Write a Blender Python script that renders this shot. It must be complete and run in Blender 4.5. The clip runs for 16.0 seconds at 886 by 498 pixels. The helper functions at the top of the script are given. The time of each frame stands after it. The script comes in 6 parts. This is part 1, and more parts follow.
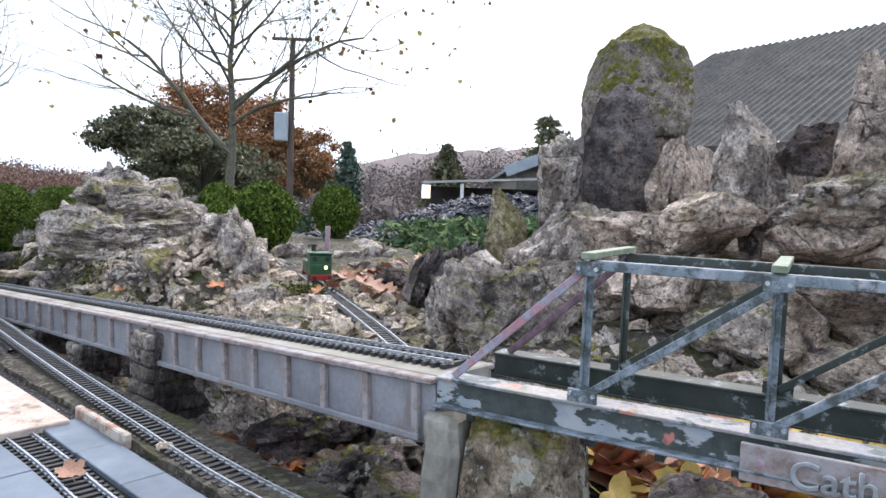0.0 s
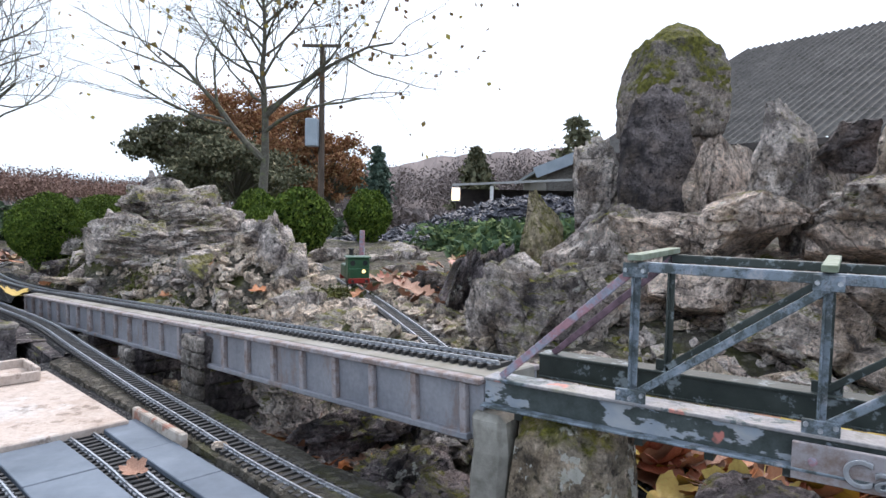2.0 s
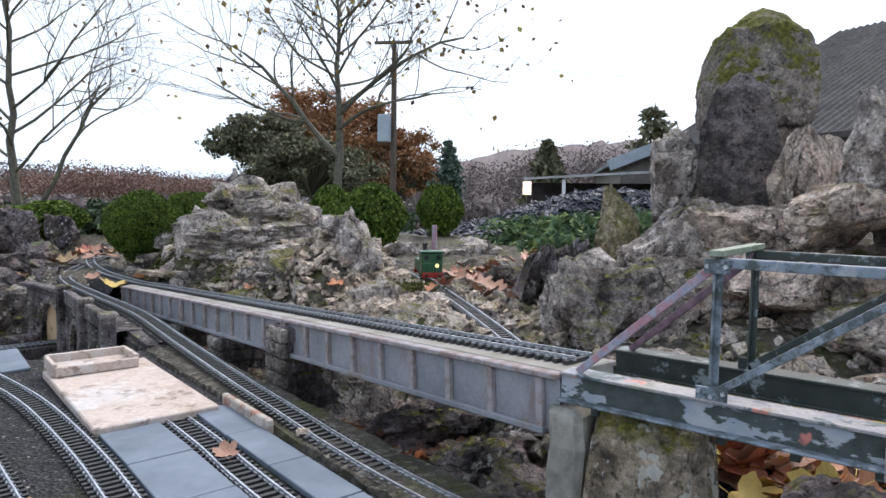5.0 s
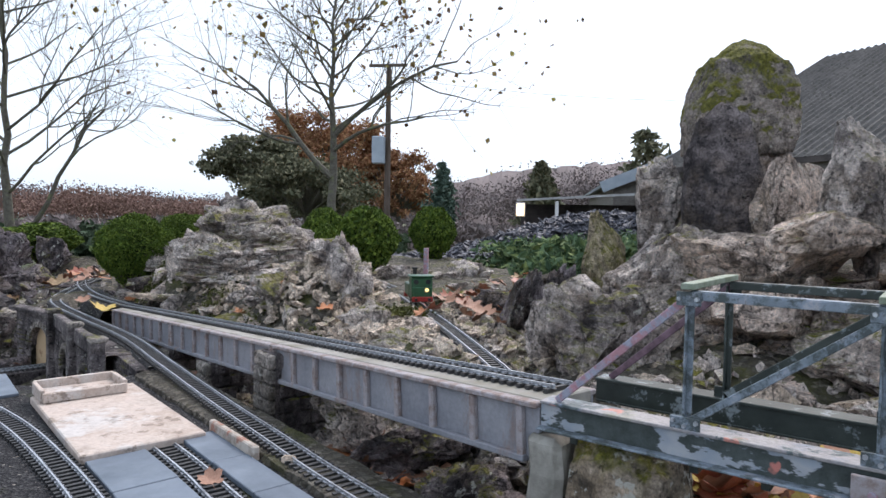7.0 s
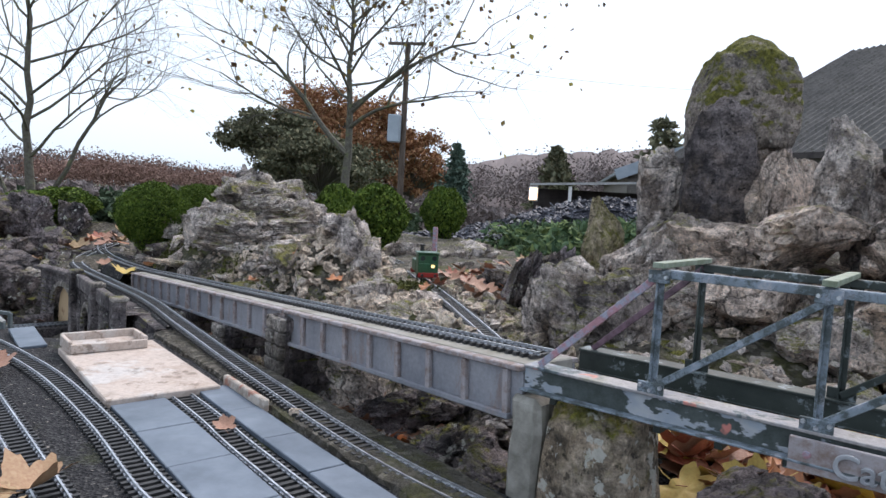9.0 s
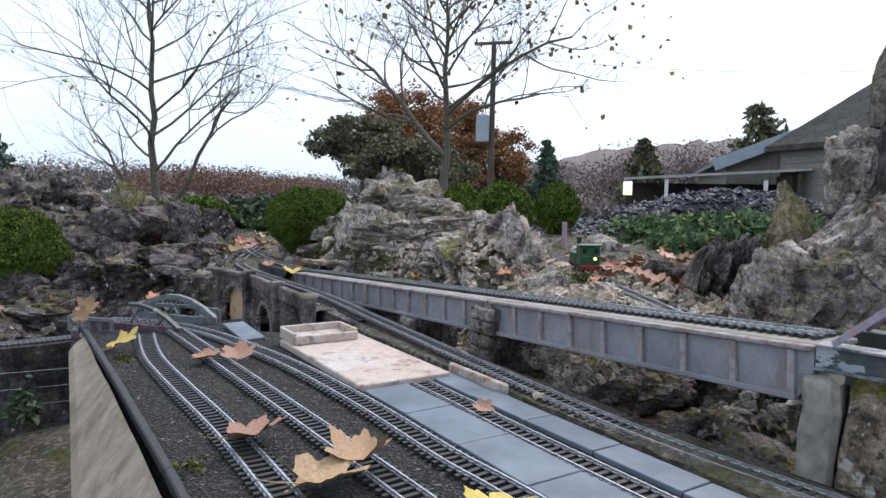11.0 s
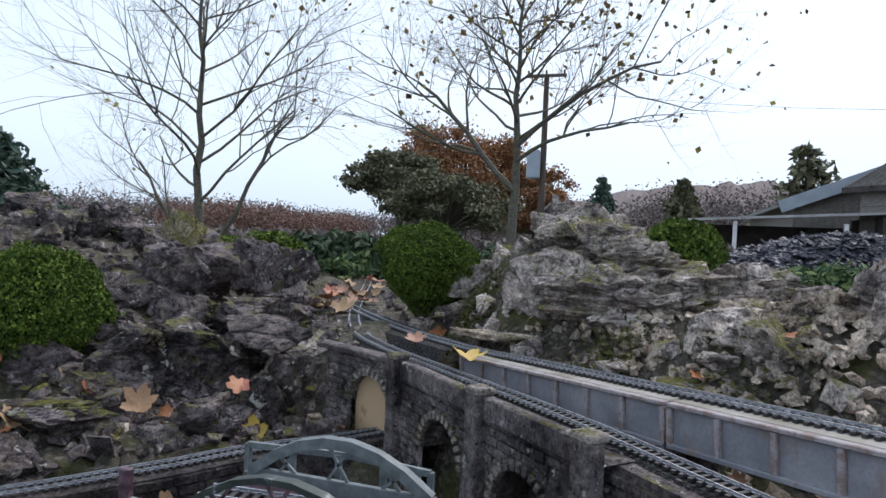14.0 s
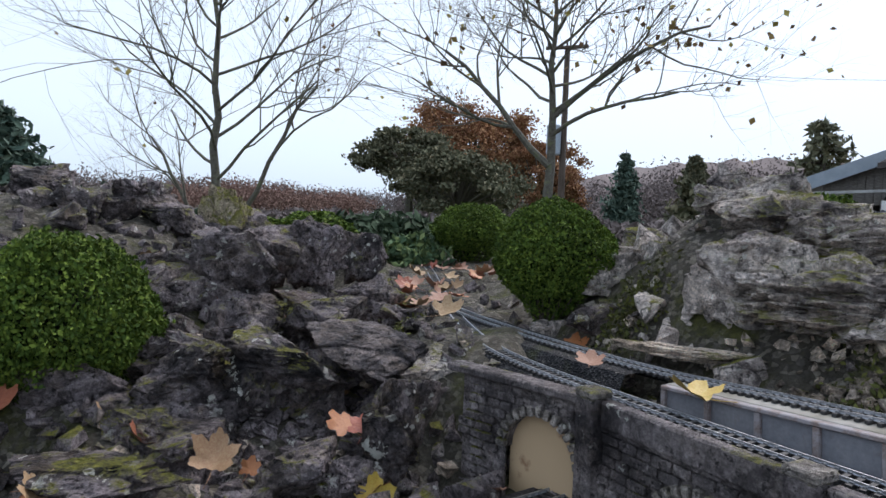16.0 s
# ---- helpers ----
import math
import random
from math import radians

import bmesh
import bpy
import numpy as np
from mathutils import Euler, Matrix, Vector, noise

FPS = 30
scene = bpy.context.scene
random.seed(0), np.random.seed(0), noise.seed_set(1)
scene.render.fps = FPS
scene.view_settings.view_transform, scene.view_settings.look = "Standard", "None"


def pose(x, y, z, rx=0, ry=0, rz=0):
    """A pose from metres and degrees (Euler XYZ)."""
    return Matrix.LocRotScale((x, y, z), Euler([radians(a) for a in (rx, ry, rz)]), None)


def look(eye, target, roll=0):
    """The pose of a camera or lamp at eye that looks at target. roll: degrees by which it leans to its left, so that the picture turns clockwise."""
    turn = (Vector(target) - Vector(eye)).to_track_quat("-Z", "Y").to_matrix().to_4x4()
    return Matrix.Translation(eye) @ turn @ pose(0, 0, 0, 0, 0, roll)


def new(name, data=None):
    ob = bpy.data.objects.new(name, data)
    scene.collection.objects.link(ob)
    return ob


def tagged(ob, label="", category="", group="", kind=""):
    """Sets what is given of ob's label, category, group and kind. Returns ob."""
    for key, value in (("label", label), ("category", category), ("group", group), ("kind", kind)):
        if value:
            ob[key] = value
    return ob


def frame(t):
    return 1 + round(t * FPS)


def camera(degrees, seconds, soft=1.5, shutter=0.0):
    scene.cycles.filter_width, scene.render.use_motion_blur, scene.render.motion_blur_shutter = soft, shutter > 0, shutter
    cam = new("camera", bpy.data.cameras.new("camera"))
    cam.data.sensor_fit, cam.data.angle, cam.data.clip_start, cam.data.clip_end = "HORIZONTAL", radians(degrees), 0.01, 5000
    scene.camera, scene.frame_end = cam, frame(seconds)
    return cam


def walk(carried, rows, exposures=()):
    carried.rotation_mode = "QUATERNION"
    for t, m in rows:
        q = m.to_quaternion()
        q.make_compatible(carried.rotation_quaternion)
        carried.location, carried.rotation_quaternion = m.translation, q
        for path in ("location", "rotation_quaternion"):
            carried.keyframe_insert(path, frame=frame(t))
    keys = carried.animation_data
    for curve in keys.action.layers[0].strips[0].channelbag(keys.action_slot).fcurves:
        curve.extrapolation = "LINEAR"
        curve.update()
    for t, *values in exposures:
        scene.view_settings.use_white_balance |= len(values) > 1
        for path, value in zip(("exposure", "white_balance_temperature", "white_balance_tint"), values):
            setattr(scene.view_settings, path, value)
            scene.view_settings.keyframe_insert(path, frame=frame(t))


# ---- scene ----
cam = camera(68.1, 16.0)
METRES, EYE, TILT, LEAN, TURN = 3.0, 1.35, 0.0, 0.0, 0.0
ROWS = [
    (0.0, 0.0, 0.0, 0.0, 0.14, -3.68, -2.1),
    (0.5, -0.0032, -0.0035, 0.0018, 1.4, -3.26, -1.04),
    (1.0, -0.0064, -0.006, 0.001, 1.56, -3.36, -1.46),
    (1.5, -0.008, -0.0077, 0.0012, 2.03, -3.37, -1.54),
    (2.0, -0.0089, -0.0088, 0.0009, 2.68, -3.54, -1.24),
    (2.5, -0.0099, -0.0093, 0.0008, 2.92, -3.59, -1.45),
    (3.0, -0.0107, -0.0104, 0.0011, 4.59, -3.92, -1.29),
    (3.5, -0.0105, -0.0122, 0.0013, 7.14, -4.57, -1.45),
    (4.0, -0.0113, -0.0137, 0.0016, 8.51, -4.41, -1.21),
    (6.5, -0.0118, -0.0195, 0.0043, 8.83, -3.03, -0.81),
    (7.0, -0.0039, -0.0226, 0.0083, 8.33, -2.35, -1.0),
    (7.5, 0.006, -0.0247, 0.011, 8.29, -3.29, -1.79),
    (8.0, 0.0132, -0.0261, 0.0106, 6.94, -4.06, -2.43),
    (10.5, -0.0506, -0.1052, -0.0038, 15.79, -3.9, -3.23),
    (11.0, -0.1068, -0.0977, -0.007, 16.44, -4.3, -1.28),
    (11.5, -0.1697, -0.0668, -0.0099, 18.17, -4.8, -0.64),
    (12.0, -0.2305, -0.011, -0.0079, 20.76, -3.65, -2.21),
    (12.5, -0.2983, 0.0485, -0.0083, 21.35, -2.05, -0.99),
    (13.0, -0.3656, 0.1157, -0.0068, 19.35, -0.83, -2.94),
    (13.5, -0.4223, 0.1838, -0.0066, 21.45, -1.24, -4.41),
    (14.0, -0.4829, 0.2375, -0.0085, 18.48, -1.1, -2.35),
    (14.5, -0.5411, 0.2834, -0.0106, 17.36, -2.31, -2.74),
    (15.0, -0.595, 0.334, -0.0107, 19.81, -1.19, -3.72),
    (15.5, -0.6569, 0.3711, -0.0122, 17.93, -1.69, -1.38),
    (16.0, -0.7044, 0.4008, -0.012, 18.68, -2.95, -2.07),
]
walk(cam, [(t, pose(0, 0, EYE, TILT, LEAN, TURN) @ pose(METRES * x, METRES * y, METRES * z, 90 + pitch, roll, yaw)) for t, x, y, z, yaw, pitch, roll in ROWS], [(0, 1.02, 6350, 13), (1.5, 0.78, 6300, 13), (4, 0.62, 6300, 13), (7, 0.52, 6300, 13), (11, 0.44, 6250, 12), (12.5, 0.36, 6200, 12), (13.5, 0.24, 6150, 12), (16, 0.24, 6150, 12)])

# world: a bright overcast sky and a weak, wide sun
world = bpy.data.worlds.new("overcast_sky")
scene.world = world
world.use_nodes = True
wn, wl = world.node_tree.nodes, world.node_tree.links
sky = wn.new("ShaderNodeTexSky")
sky.sky_type = "NISHITA"
sky.sun_disc = False
sky.sun_elevation, sky.sun_rotation = radians(62), radians(20)
sky.dust_density, sky.air_density, sky.ozone_density = 4.0, 1.0, 1.0
soft_sky = wn.new("ShaderNodeHueSaturation")
soft_sky.inputs["Saturation"].default_value = 0.22
wl.new(sky.outputs["Color"], soft_sky.inputs["Color"])
cloud = wn.new("ShaderNodeMix")
cloud.data_type = "RGBA"
cloud.inputs[0].default_value = 0.65
cloud.inputs[7].default_value = (5.7, 6.7, 7.8, 1)
wl.new(soft_sky.outputs["Color"], cloud.inputs[6])
wl.new(cloud.outputs[2], wn["Background"].inputs["Color"])
wn["Background"].inputs["Strength"].default_value = 0.15
sun_data = bpy.data.lights.new("sun", "SUN")
sun_data.energy, sun_data.angle, sun_data.color = 1.8, radians(30), (1.0, 0.89, 0.81)
sun = new("sun", sun_data)
sun.matrix_basis = look((3, 9, 12), (0, 0, 0))

# ---- materials ----


def material(name, build, rough=0.85, metal=0.0):
    m = bpy.data.materials.new(name)
    m.use_nodes = True
    t = m.node_tree
    bsdf = t.nodes["Principled BSDF"]
    bsdf.inputs["Roughness"].default_value = rough
    bsdf.inputs["Metallic"].default_value = metal
    if rough > 0.6:
        bsdf.inputs["Specular IOR Level"].default_value = 0.25
    build(Nodes(t, bsdf))
    return m


class Nodes:
    """Short ways to wire a material."""

    def __init__(self, tree, bsdf):
        self.t, self.bsdf = tree, bsdf
        self.coord = tree.nodes.new("ShaderNodeTexCoord")
        self.geo = tree.nodes.new("ShaderNodeNewGeometry")
        self.obj = tree.nodes.new("ShaderNodeObjectInfo")

    def link(self, a, b):
        self.t.links.new(a, b)

    def noise(self, scale, detail=4.0, rough=0.6, where="pos", stretch=None):
        n = self.t.nodes.new("ShaderNodeTexNoise")
        n.inputs["Scale"].default_value, n.inputs["Detail"].default_value, n.inputs["Roughness"].default_value = scale, detail, rough
        src = self.geo.outputs["Position"] if where == "pos" else self.coord.outputs["Object"]
        if stretch:
            k = self.t.nodes.new("ShaderNodeMapping")
            k.inputs["Scale"].default_value = stretch
            self.link(src, k.inputs["Vector"])
            src = k.outputs["Vector"]
        self.link(src, n.inputs["Vector"])
        return n.outputs["Fac"]

    def voronoi(self, scale, feature="F1", out="Distance"):
        n = self.t.nodes.new("ShaderNodeTexVoronoi")
        n.feature = feature
        n.inputs["Scale"].default_value = scale
        self.link(self.geo.outputs["Position"], n.inputs["Vector"])
        return n.outputs[out]

    def cracks(self, scale):
        """How near a crooked crack is."""
        bend = self.t.nodes.new("ShaderNodeTexNoise")
        bend.inputs["Scale"].default_value, bend.inputs["Detail"].default_value = scale * 1.6, 5.0
        self.link(self.geo.outputs["Position"], bend.inputs["Vector"])
        add = self.t.nodes.new("ShaderNodeVectorMath")
        add.operation = "MULTIPLY_ADD"
        add.inputs[1].default_value = (0.16, 0.16, 0.16)
        self.link(bend.outputs["Color"], add.inputs[0])
        self.link(self.geo.outputs["Position"], add.inputs[2])
        v = self.t.nodes.new("ShaderNodeTexVoronoi")
        v.feature = "DISTANCE_TO_EDGE"
        v.inputs["Scale"].default_value = scale
        self.link(add.outputs["Vector"], v.inputs["Vector"])
        return v.outputs["Distance"]

    def ramp(self, fac, *stops):
        r = self.t.nodes.new("ShaderNodeValToRGB")
        e = r.color_ramp.elements
        while len(e) < len(stops):
            e.new(0.5)
        for k, (p, c) in zip(e, stops):
            k.position = p
            k.color = (*c, 1) if isinstance(c, tuple) else (c, c, c, 1)
        self.link(fac, r.inputs["Fac"])
        return r.outputs["Color"]

    def mix(self, fac, a, b, kind="MIX"):
        m = self.t.nodes.new("ShaderNodeMix")
        m.data_type, m.blend_type = "RGBA", kind
        for k, v in ((0, fac), (6, a), (7, b)):
            s = m.inputs[k]
            if isinstance(v, (int, float)):
                s.default_value = v if k == 0 else (v, v, v, 1)
            elif isinstance(v, tuple):
                s.default_value = (*v, 1)
            else:
                self.link(v, s)
        return m.outputs[2]

    def up(self, low, high):
        """1 on faces that look up, 0 on upright ones."""
        s = self.t.nodes.new("ShaderNodeSeparateXYZ")
        self.link(self.geo.outputs["Normal"], s.inputs["Vector"])
        return self.ramp(s.outputs["Z"], (low, 0.0), (high, 1.0))

    def mul(self, a, b):
        m = self.t.nodes.new("ShaderNodeMath")
        m.operation = "MULTIPLY"
        for s, v in zip(m.inputs, (a, b)):
            if isinstance(v, (int, float)):
                s.default_value = v
            else:
                self.link(v, s)
        return m.outputs[0]

    def color(self, c):
        if isinstance(c, tuple):
            self.bsdf.inputs["Base Color"].default_value = (*c, 1)
        else:
            self.link(c, self.bsdf.inputs["Base Color"])

    def rough(self, c):
        self.link(c, self.bsdf.inputs["Roughness"])

    def bump(self, h, strength=0.5, dist=0.01):
        b = self.t.nodes.new("ShaderNodeBump")
        b.inputs["Strength"].default_value, b.inputs["Distance"].default_value = strength, dist
        self.link(h, b.inputs["Height"])
        old = self.bsdf.inputs["Normal"].links
        if old:
            self.link(old[0].from_socket, b.inputs["Normal"])
        self.link(b.outputs["Normal"], self.bsdf.inputs["Normal"])


def stone(light, mid, dark, moss=0.5, lichen=0.62, warm=0.35, steep=0.25, cracks=0.8):
    light, mid, dark = ((c[0] * 1.06, c[1] * 1.0, c[2] * 1.03) for c in (light, mid, dark))

    def build(n):
        base = n.ramp(n.noise(4.2, 7, 0.72), (0.36, dark), (0.44, mid), (0.53, light), (0.66, tuple(c * 1.15 for c in light)))
        base = n.mix(n.ramp(n.noise(7, 6, 0.75), (0.48, 0.0), (0.62, warm)), base, n.mix(0.55, base, (0.36, 0.25, 0.15)))
        base = n.mix(0.9, base, n.ramp(n.noise(24, 8, 0.8), (0.38, 0.40), (0.50, 1.0), (0.62, 1.6)), "MULTIPLY")
        base = n.mix(0.8, base, n.ramp(n.noise(110, 4, 0.75), (0.34, 0.50), (0.66, 1.5)), "MULTIPLY")
        base = n.mix(n.ramp(n.noise(8, 8, 0.8), (0.53, 0.0), (0.58, 0.8)), base, n.mix(0.25, dark, base))
        pits = n.ramp(n.noise(58, 3, 0.6), (0.34, 1.0), (0.41, 0.0))
        base = n.mix(n.mul(pits, 0.8), base, tuple(c * 0.5 for c in dark))
        split = n.ramp(n.cracks(4.5), (0.0, 1.0), (0.022, 0.0))
        split = n.mul(split, n.ramp(n.noise(2.3, 3), (0.42, 0.0), (0.55, cracks)))
        base = n.mix(split, base, tuple(c * 0.45 for c in dark))
        patch = n.ramp(n.noise(3.1, 2), (0.45, 0.0), (0.6, 1.0)) if lichen > 0.59 else 1.0
        spots = n.mul(n.ramp(n.noise(22, 5, 0.65), (lichen, 0.0), (lichen + 0.025, 0.9)), patch)
        base = n.mix(spots, base, (0.62, 0.605, 0.55))
        green = n.mul(n.up(max(0.0, steep), steep + 0.55) if steep >= 0 else n.up(0.0, 0.12), n.ramp(n.noise(6, 7, 0.75), (0.62 - 0.3 * moss, 0.0), (0.70 - 0.3 * moss, 1.0)))
        base = n.mix(green, base, n.ramp(n.noise(60, 4, 0.7), (0.3, (0.04, 0.04, 0.010)), (0.52, (0.14, 0.135, 0.024)), (0.72, (0.29, 0.27, 0.05))))
        n.color(base)
        n.bump(n.noise(9, 8, 0.75), 1.0, 0.035)
        n.bump(n.noise(42, 7, 0.8), 0.9, 0.012)
        n.bump(n.mul(split, -1.0), 0.8, 0.010)
        n.bump(n.mul(pits, -1.0), 0.6, 0.004)
    return build


limestone = material("limestone", stone((0.60, 0.56, 0.50), (0.33, 0.30, 0.27), (0.065, 0.06, 0.06), 0.45, 0.62, 0.6))
crag_stone = material("tan_crag_limestone", stone((0.62, 0.54, 0.45), (0.36, 0.31, 0.26), (0.065, 0.058, 0.055), 0.30, 0.64, 0.8, 0.35))
pale_stone = material("pale_limestone", stone((0.70, 0.62, 0.50), (0.50, 0.43, 0.33), (0.17, 0.145, 0.12), 0.30, 0.66, 0.5))
dark_stone = material("dark_slaty_stone", stone((0.20, 0.18, 0.182), (0.080, 0.072, 0.072), (0.013, 0.012, 0.013), 0.36, 0.60, 0.3))
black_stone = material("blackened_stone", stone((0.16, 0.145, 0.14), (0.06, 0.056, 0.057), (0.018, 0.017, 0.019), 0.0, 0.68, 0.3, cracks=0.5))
dark_wall_stone = material("dark_retaining_stone", stone((0.085, 0.078, 0.078), (0.040, 0.037, 0.038), (0.014, 0.013, 0.014), 0.1, 0.66, 0.15, cracks=0.0))
mossy_stone = material("mossy_stone", stone((0.46, 0.41, 0.29), (0.25, 0.215, 0.13), (0.06, 0.055, 0.04), 1.15, 0.66, 0.3, 0.0))
lichen_stone = material("white_lichened_stone", stone((0.40, 0.35, 0.27), (0.20, 0.175, 0.13), (0.035, 0.032, 0.026), 0.75, 0.585, 0.6, 0.15, 0.4))
head_stone = material("mossy_headed_limestone", stone((0.34, 0.31, 0.27), (0.17, 0.155, 0.135), (0.026, 0.025, 0.027), 0.66, 0.64, 0.3, -0.25, 0.3))
viaduct_stone = material("viaduct_stone", stone((0.21, 0.195, 0.19), (0.11, 0.10, 0.10), (0.035, 0.033, 0.035), 0.3, 0.62, 0.15, cracks=0.0))
block_stone = material("pier_stone", stone((0.36, 0.34, 0.30), (0.20, 0.19, 0.17), (0.06, 0.058, 0.05), 0.4, 0.64, 0.2, cracks=0.0))


def soil(n):
    a = n.noise(5, 6, 0.7)
    base = n.ramp(a, (0.3, (0.03, 0.026, 0.022)), (0.5, (0.085, 0.075, 0.058)), (0.68, (0.16, 0.14, 0.11)))
    chips = n.voronoi(62, "F1", "Color")
    base = n.mix(n.ramp(chips, (0.45, 0.0), (0.6, 0.6)), base, n.ramp(chips, (0.5, (0.10, 0.095, 0.09)), (0.75, (0.25, 0.22, 0.18)), (0.95, (0.40, 0.36, 0.30))))
    base = n.mix(n.ramp(n.voronoi(62, "DISTANCE_TO_EDGE"), (0.02, 0.35), (0.07, 0.0)), base, (0.03, 0.026, 0.02))
    base = n.mix(0.6, base, n.ramp(n.noise(90, 5, 0.7), (0.3, 0.4), (0.7, 1.35)), "MULTIPLY")
    base = n.mix(n.ramp(n.noise(4.3, 5, 0.7), (0.52, 0.0), (0.64, 0.85)), base, n.ramp(n.noise(50, 3), (0.3, (0.035, 0.04, 0.012)), (0.7, (0.12, 0.12, 0.03))))
    n.color(base)
    n.bump(n.ramp(n.voronoi(62, "DISTANCE_TO_EDGE"), (0.0, 0.0), (0.2, 1.0)), 0.35, 0.015)
    n.bump(n.noise(24, 8, 0.75), 1.0, 0.03)


rubble_soil = material("rubble_and_soil", soil)


def grass(n):
    n.color(n.mix(n.ramp(n.noise(0.15, 4), (0.4, 0.0), (0.6, 1.0)), n.ramp(n.noise(6, 5), (0.3, (0.035, 0.05, 0.016)), (0.7, (0.08, 0.09, 0.035))), (0.06, 0.052, 0.033)))


field = material("rough_grass", grass)


def ballast(n):
    cells = n.voronoi(190, "F1", "Color")
    base = n.ramp(cells, (0.2, (0.008, 0.008, 0.010)), (0.6, (0.028, 0.027, 0.030)), (0.9, (0.075, 0.072, 0.072)))
    base = n.mix(n.ramp(n.noise(60, 2), (0.66, 0.0), (0.70, 0.8)), base, (0.30, 0.27, 0.24))
    base = n.mix(n.ramp(n.noise(5, 5, 0.7), (0.58, 0.0), (0.7, 0.7)), base, (0.05, 0.055, 0.02))
    n.color(base)
    n.bump(n.voronoi(190), 1.0, 0.006)


ballast_mat = material("dark_ballast", ballast)
rail_mat = material("weathered_rail", lambda n: (n.color(n.ramp(n.noise(60, 4), (0.3, (0.36, 0.37, 0.40)), (0.7, (0.66, 0.68, 0.72)))), n.bump(n.noise(150), 0.2, 0.001)), 0.32, 0.8)
chair_mat = material("dull_rail_chair", lambda n: n.color(n.ramp(n.noise(90, 4), (0.3, (0.10, 0.105, 0.115)), (0.7, (0.26, 0.27, 0.29)))), 0.5)
sleeper_mat = material("black_sleeper", lambda n: (n.color(n.ramp(n.noise(90, 4), (0.3, (0.010, 0.010, 0.012)), (0.7, (0.04, 0.038, 0.038)))), n.bump(n.noise(200), 0.3, 0.001)), 0.6)


def girder_paint(n):
    base = n.ramp(n.noise(7, 5, 0.65), (0.35, (0.165, 0.17, 0.195)), (0.65, (0.275, 0.275, 0.30)))
    rust = n.ramp(n.noise(16, 6, 0.75, stretch=(1, 1, 0.4)), (0.54, 0.0), (0.68, 0.75))
    base = n.mix(rust, base, (0.20, 0.13, 0.10))
    n.color(n.mix(0.35, base, n.ramp(n.noise(120, 3), (0.3, 0.6), (0.7, 1.2)), "MULTIPLY"))
    n.bump(n.noise(60, 5), 0.2, 0.002)


grey_paint = material("faded_grey_paint", girder_paint, 0.6)
rust_paint = material("rusty_grey_paint", lambda n: (n.color(n.mix(n.ramp(n.noise(20, 6, 0.7), (0.40, 0.0), (0.62, 1.0)), (0.27, 0.265, 0.28), (0.24, 0.15, 0.115))), n.bump(n.noise(70, 5), 0.2, 0.002)), 0.7)
rim_paint = material("pinkish_worn_rim", lambda n: (n.color(n.mix(n.ramp(n.noise(30, 7, 0.75), (0.44, 0.0), (0.60, 0.9)), (0.31, 0.285, 0.295), (0.19, 0.135, 0.115))), n.bump(n.noise(70, 5), 0.25, 0.002)), 0.7)
walkway_mat = material("grey_concrete_top", lambda n: (n.color(n.mix(n.ramp(n.noise(10, 6, 0.7), (0.45, 0.0), (0.65, 0.8)), n.ramp(n.noise(40, 5), (0.3, (0.22, 0.21, 0.19)), (0.7, (0.38, 0.36, 0.33))), (0.13, 0.12, 0.08))), n.bump(n.noise(80, 5), 0.4, 0.003)))


def peel(n):
    flake = n.ramp(n.noise(13, 5, 0.6, stretch=(0.6, 0.6, 1.4)), (0.49, 0.0), (0.51, 1.0))
    dark = n.ramp(n.noise(40, 7, 0.75), (0.3, (0.012, 0.020, 0.018)), (0.7, (0.065, 0.08, 0.078)))
    pale = n.ramp(n.noise(9, 4), (0.35, (0.22, 0.26, 0.31)), (0.5, (0.34, 0.35, 0.37)), (0.62, (0.25, 0.31, 0.38)))
    base = n.mix(flake, dark, pale)
    base = n.mix(n.ramp(n.noise(17, 3), (0.66, 0.0), (0.69, 1.0)), base, (0.45, 0.16, 0.13))
    n.color(base)
    n.bump(flake, 0.5, 0.001)
    n.bump(n.noise(90, 4), 0.25, 0.002)


def flange(n):
    worn = n.ramp(n.noise(15, 6, 0.65, stretch=(0.7, 0.7, 1.0)), (0.42, 0.0), (0.45, 1.0))
    pale = n.ramp(n.noise(11, 5, 0.6), (0.35, (0.14, 0.18, 0.23)), (0.48, (0.27, 0.255, 0.26)), (0.58, (0.31, 0.29, 0.285)), (0.70, (0.19, 0.185, 0.13)))
    base = n.mix(worn, n.ramp(n.noise(45, 6, 0.7), (0.3, (0.03, 0.045, 0.045)), (0.7, (0.14, 0.17, 0.18))), pale)
    base = n.mix(n.ramp(n.noise(19, 3), (0.66, 0.0), (0.69, 0.9)), base, (0.48, 0.19, 0.15))
    n.color(n.mix(0.6, base, n.ramp(n.noise(130, 4, 0.7), (0.3, 0.5), (0.7, 1.3)), "MULTIPLY"))
    n.bump(worn, 0.5, 0.001)
    n.bump(n.noise(90, 5, 0.7), 0.4, 0.002)


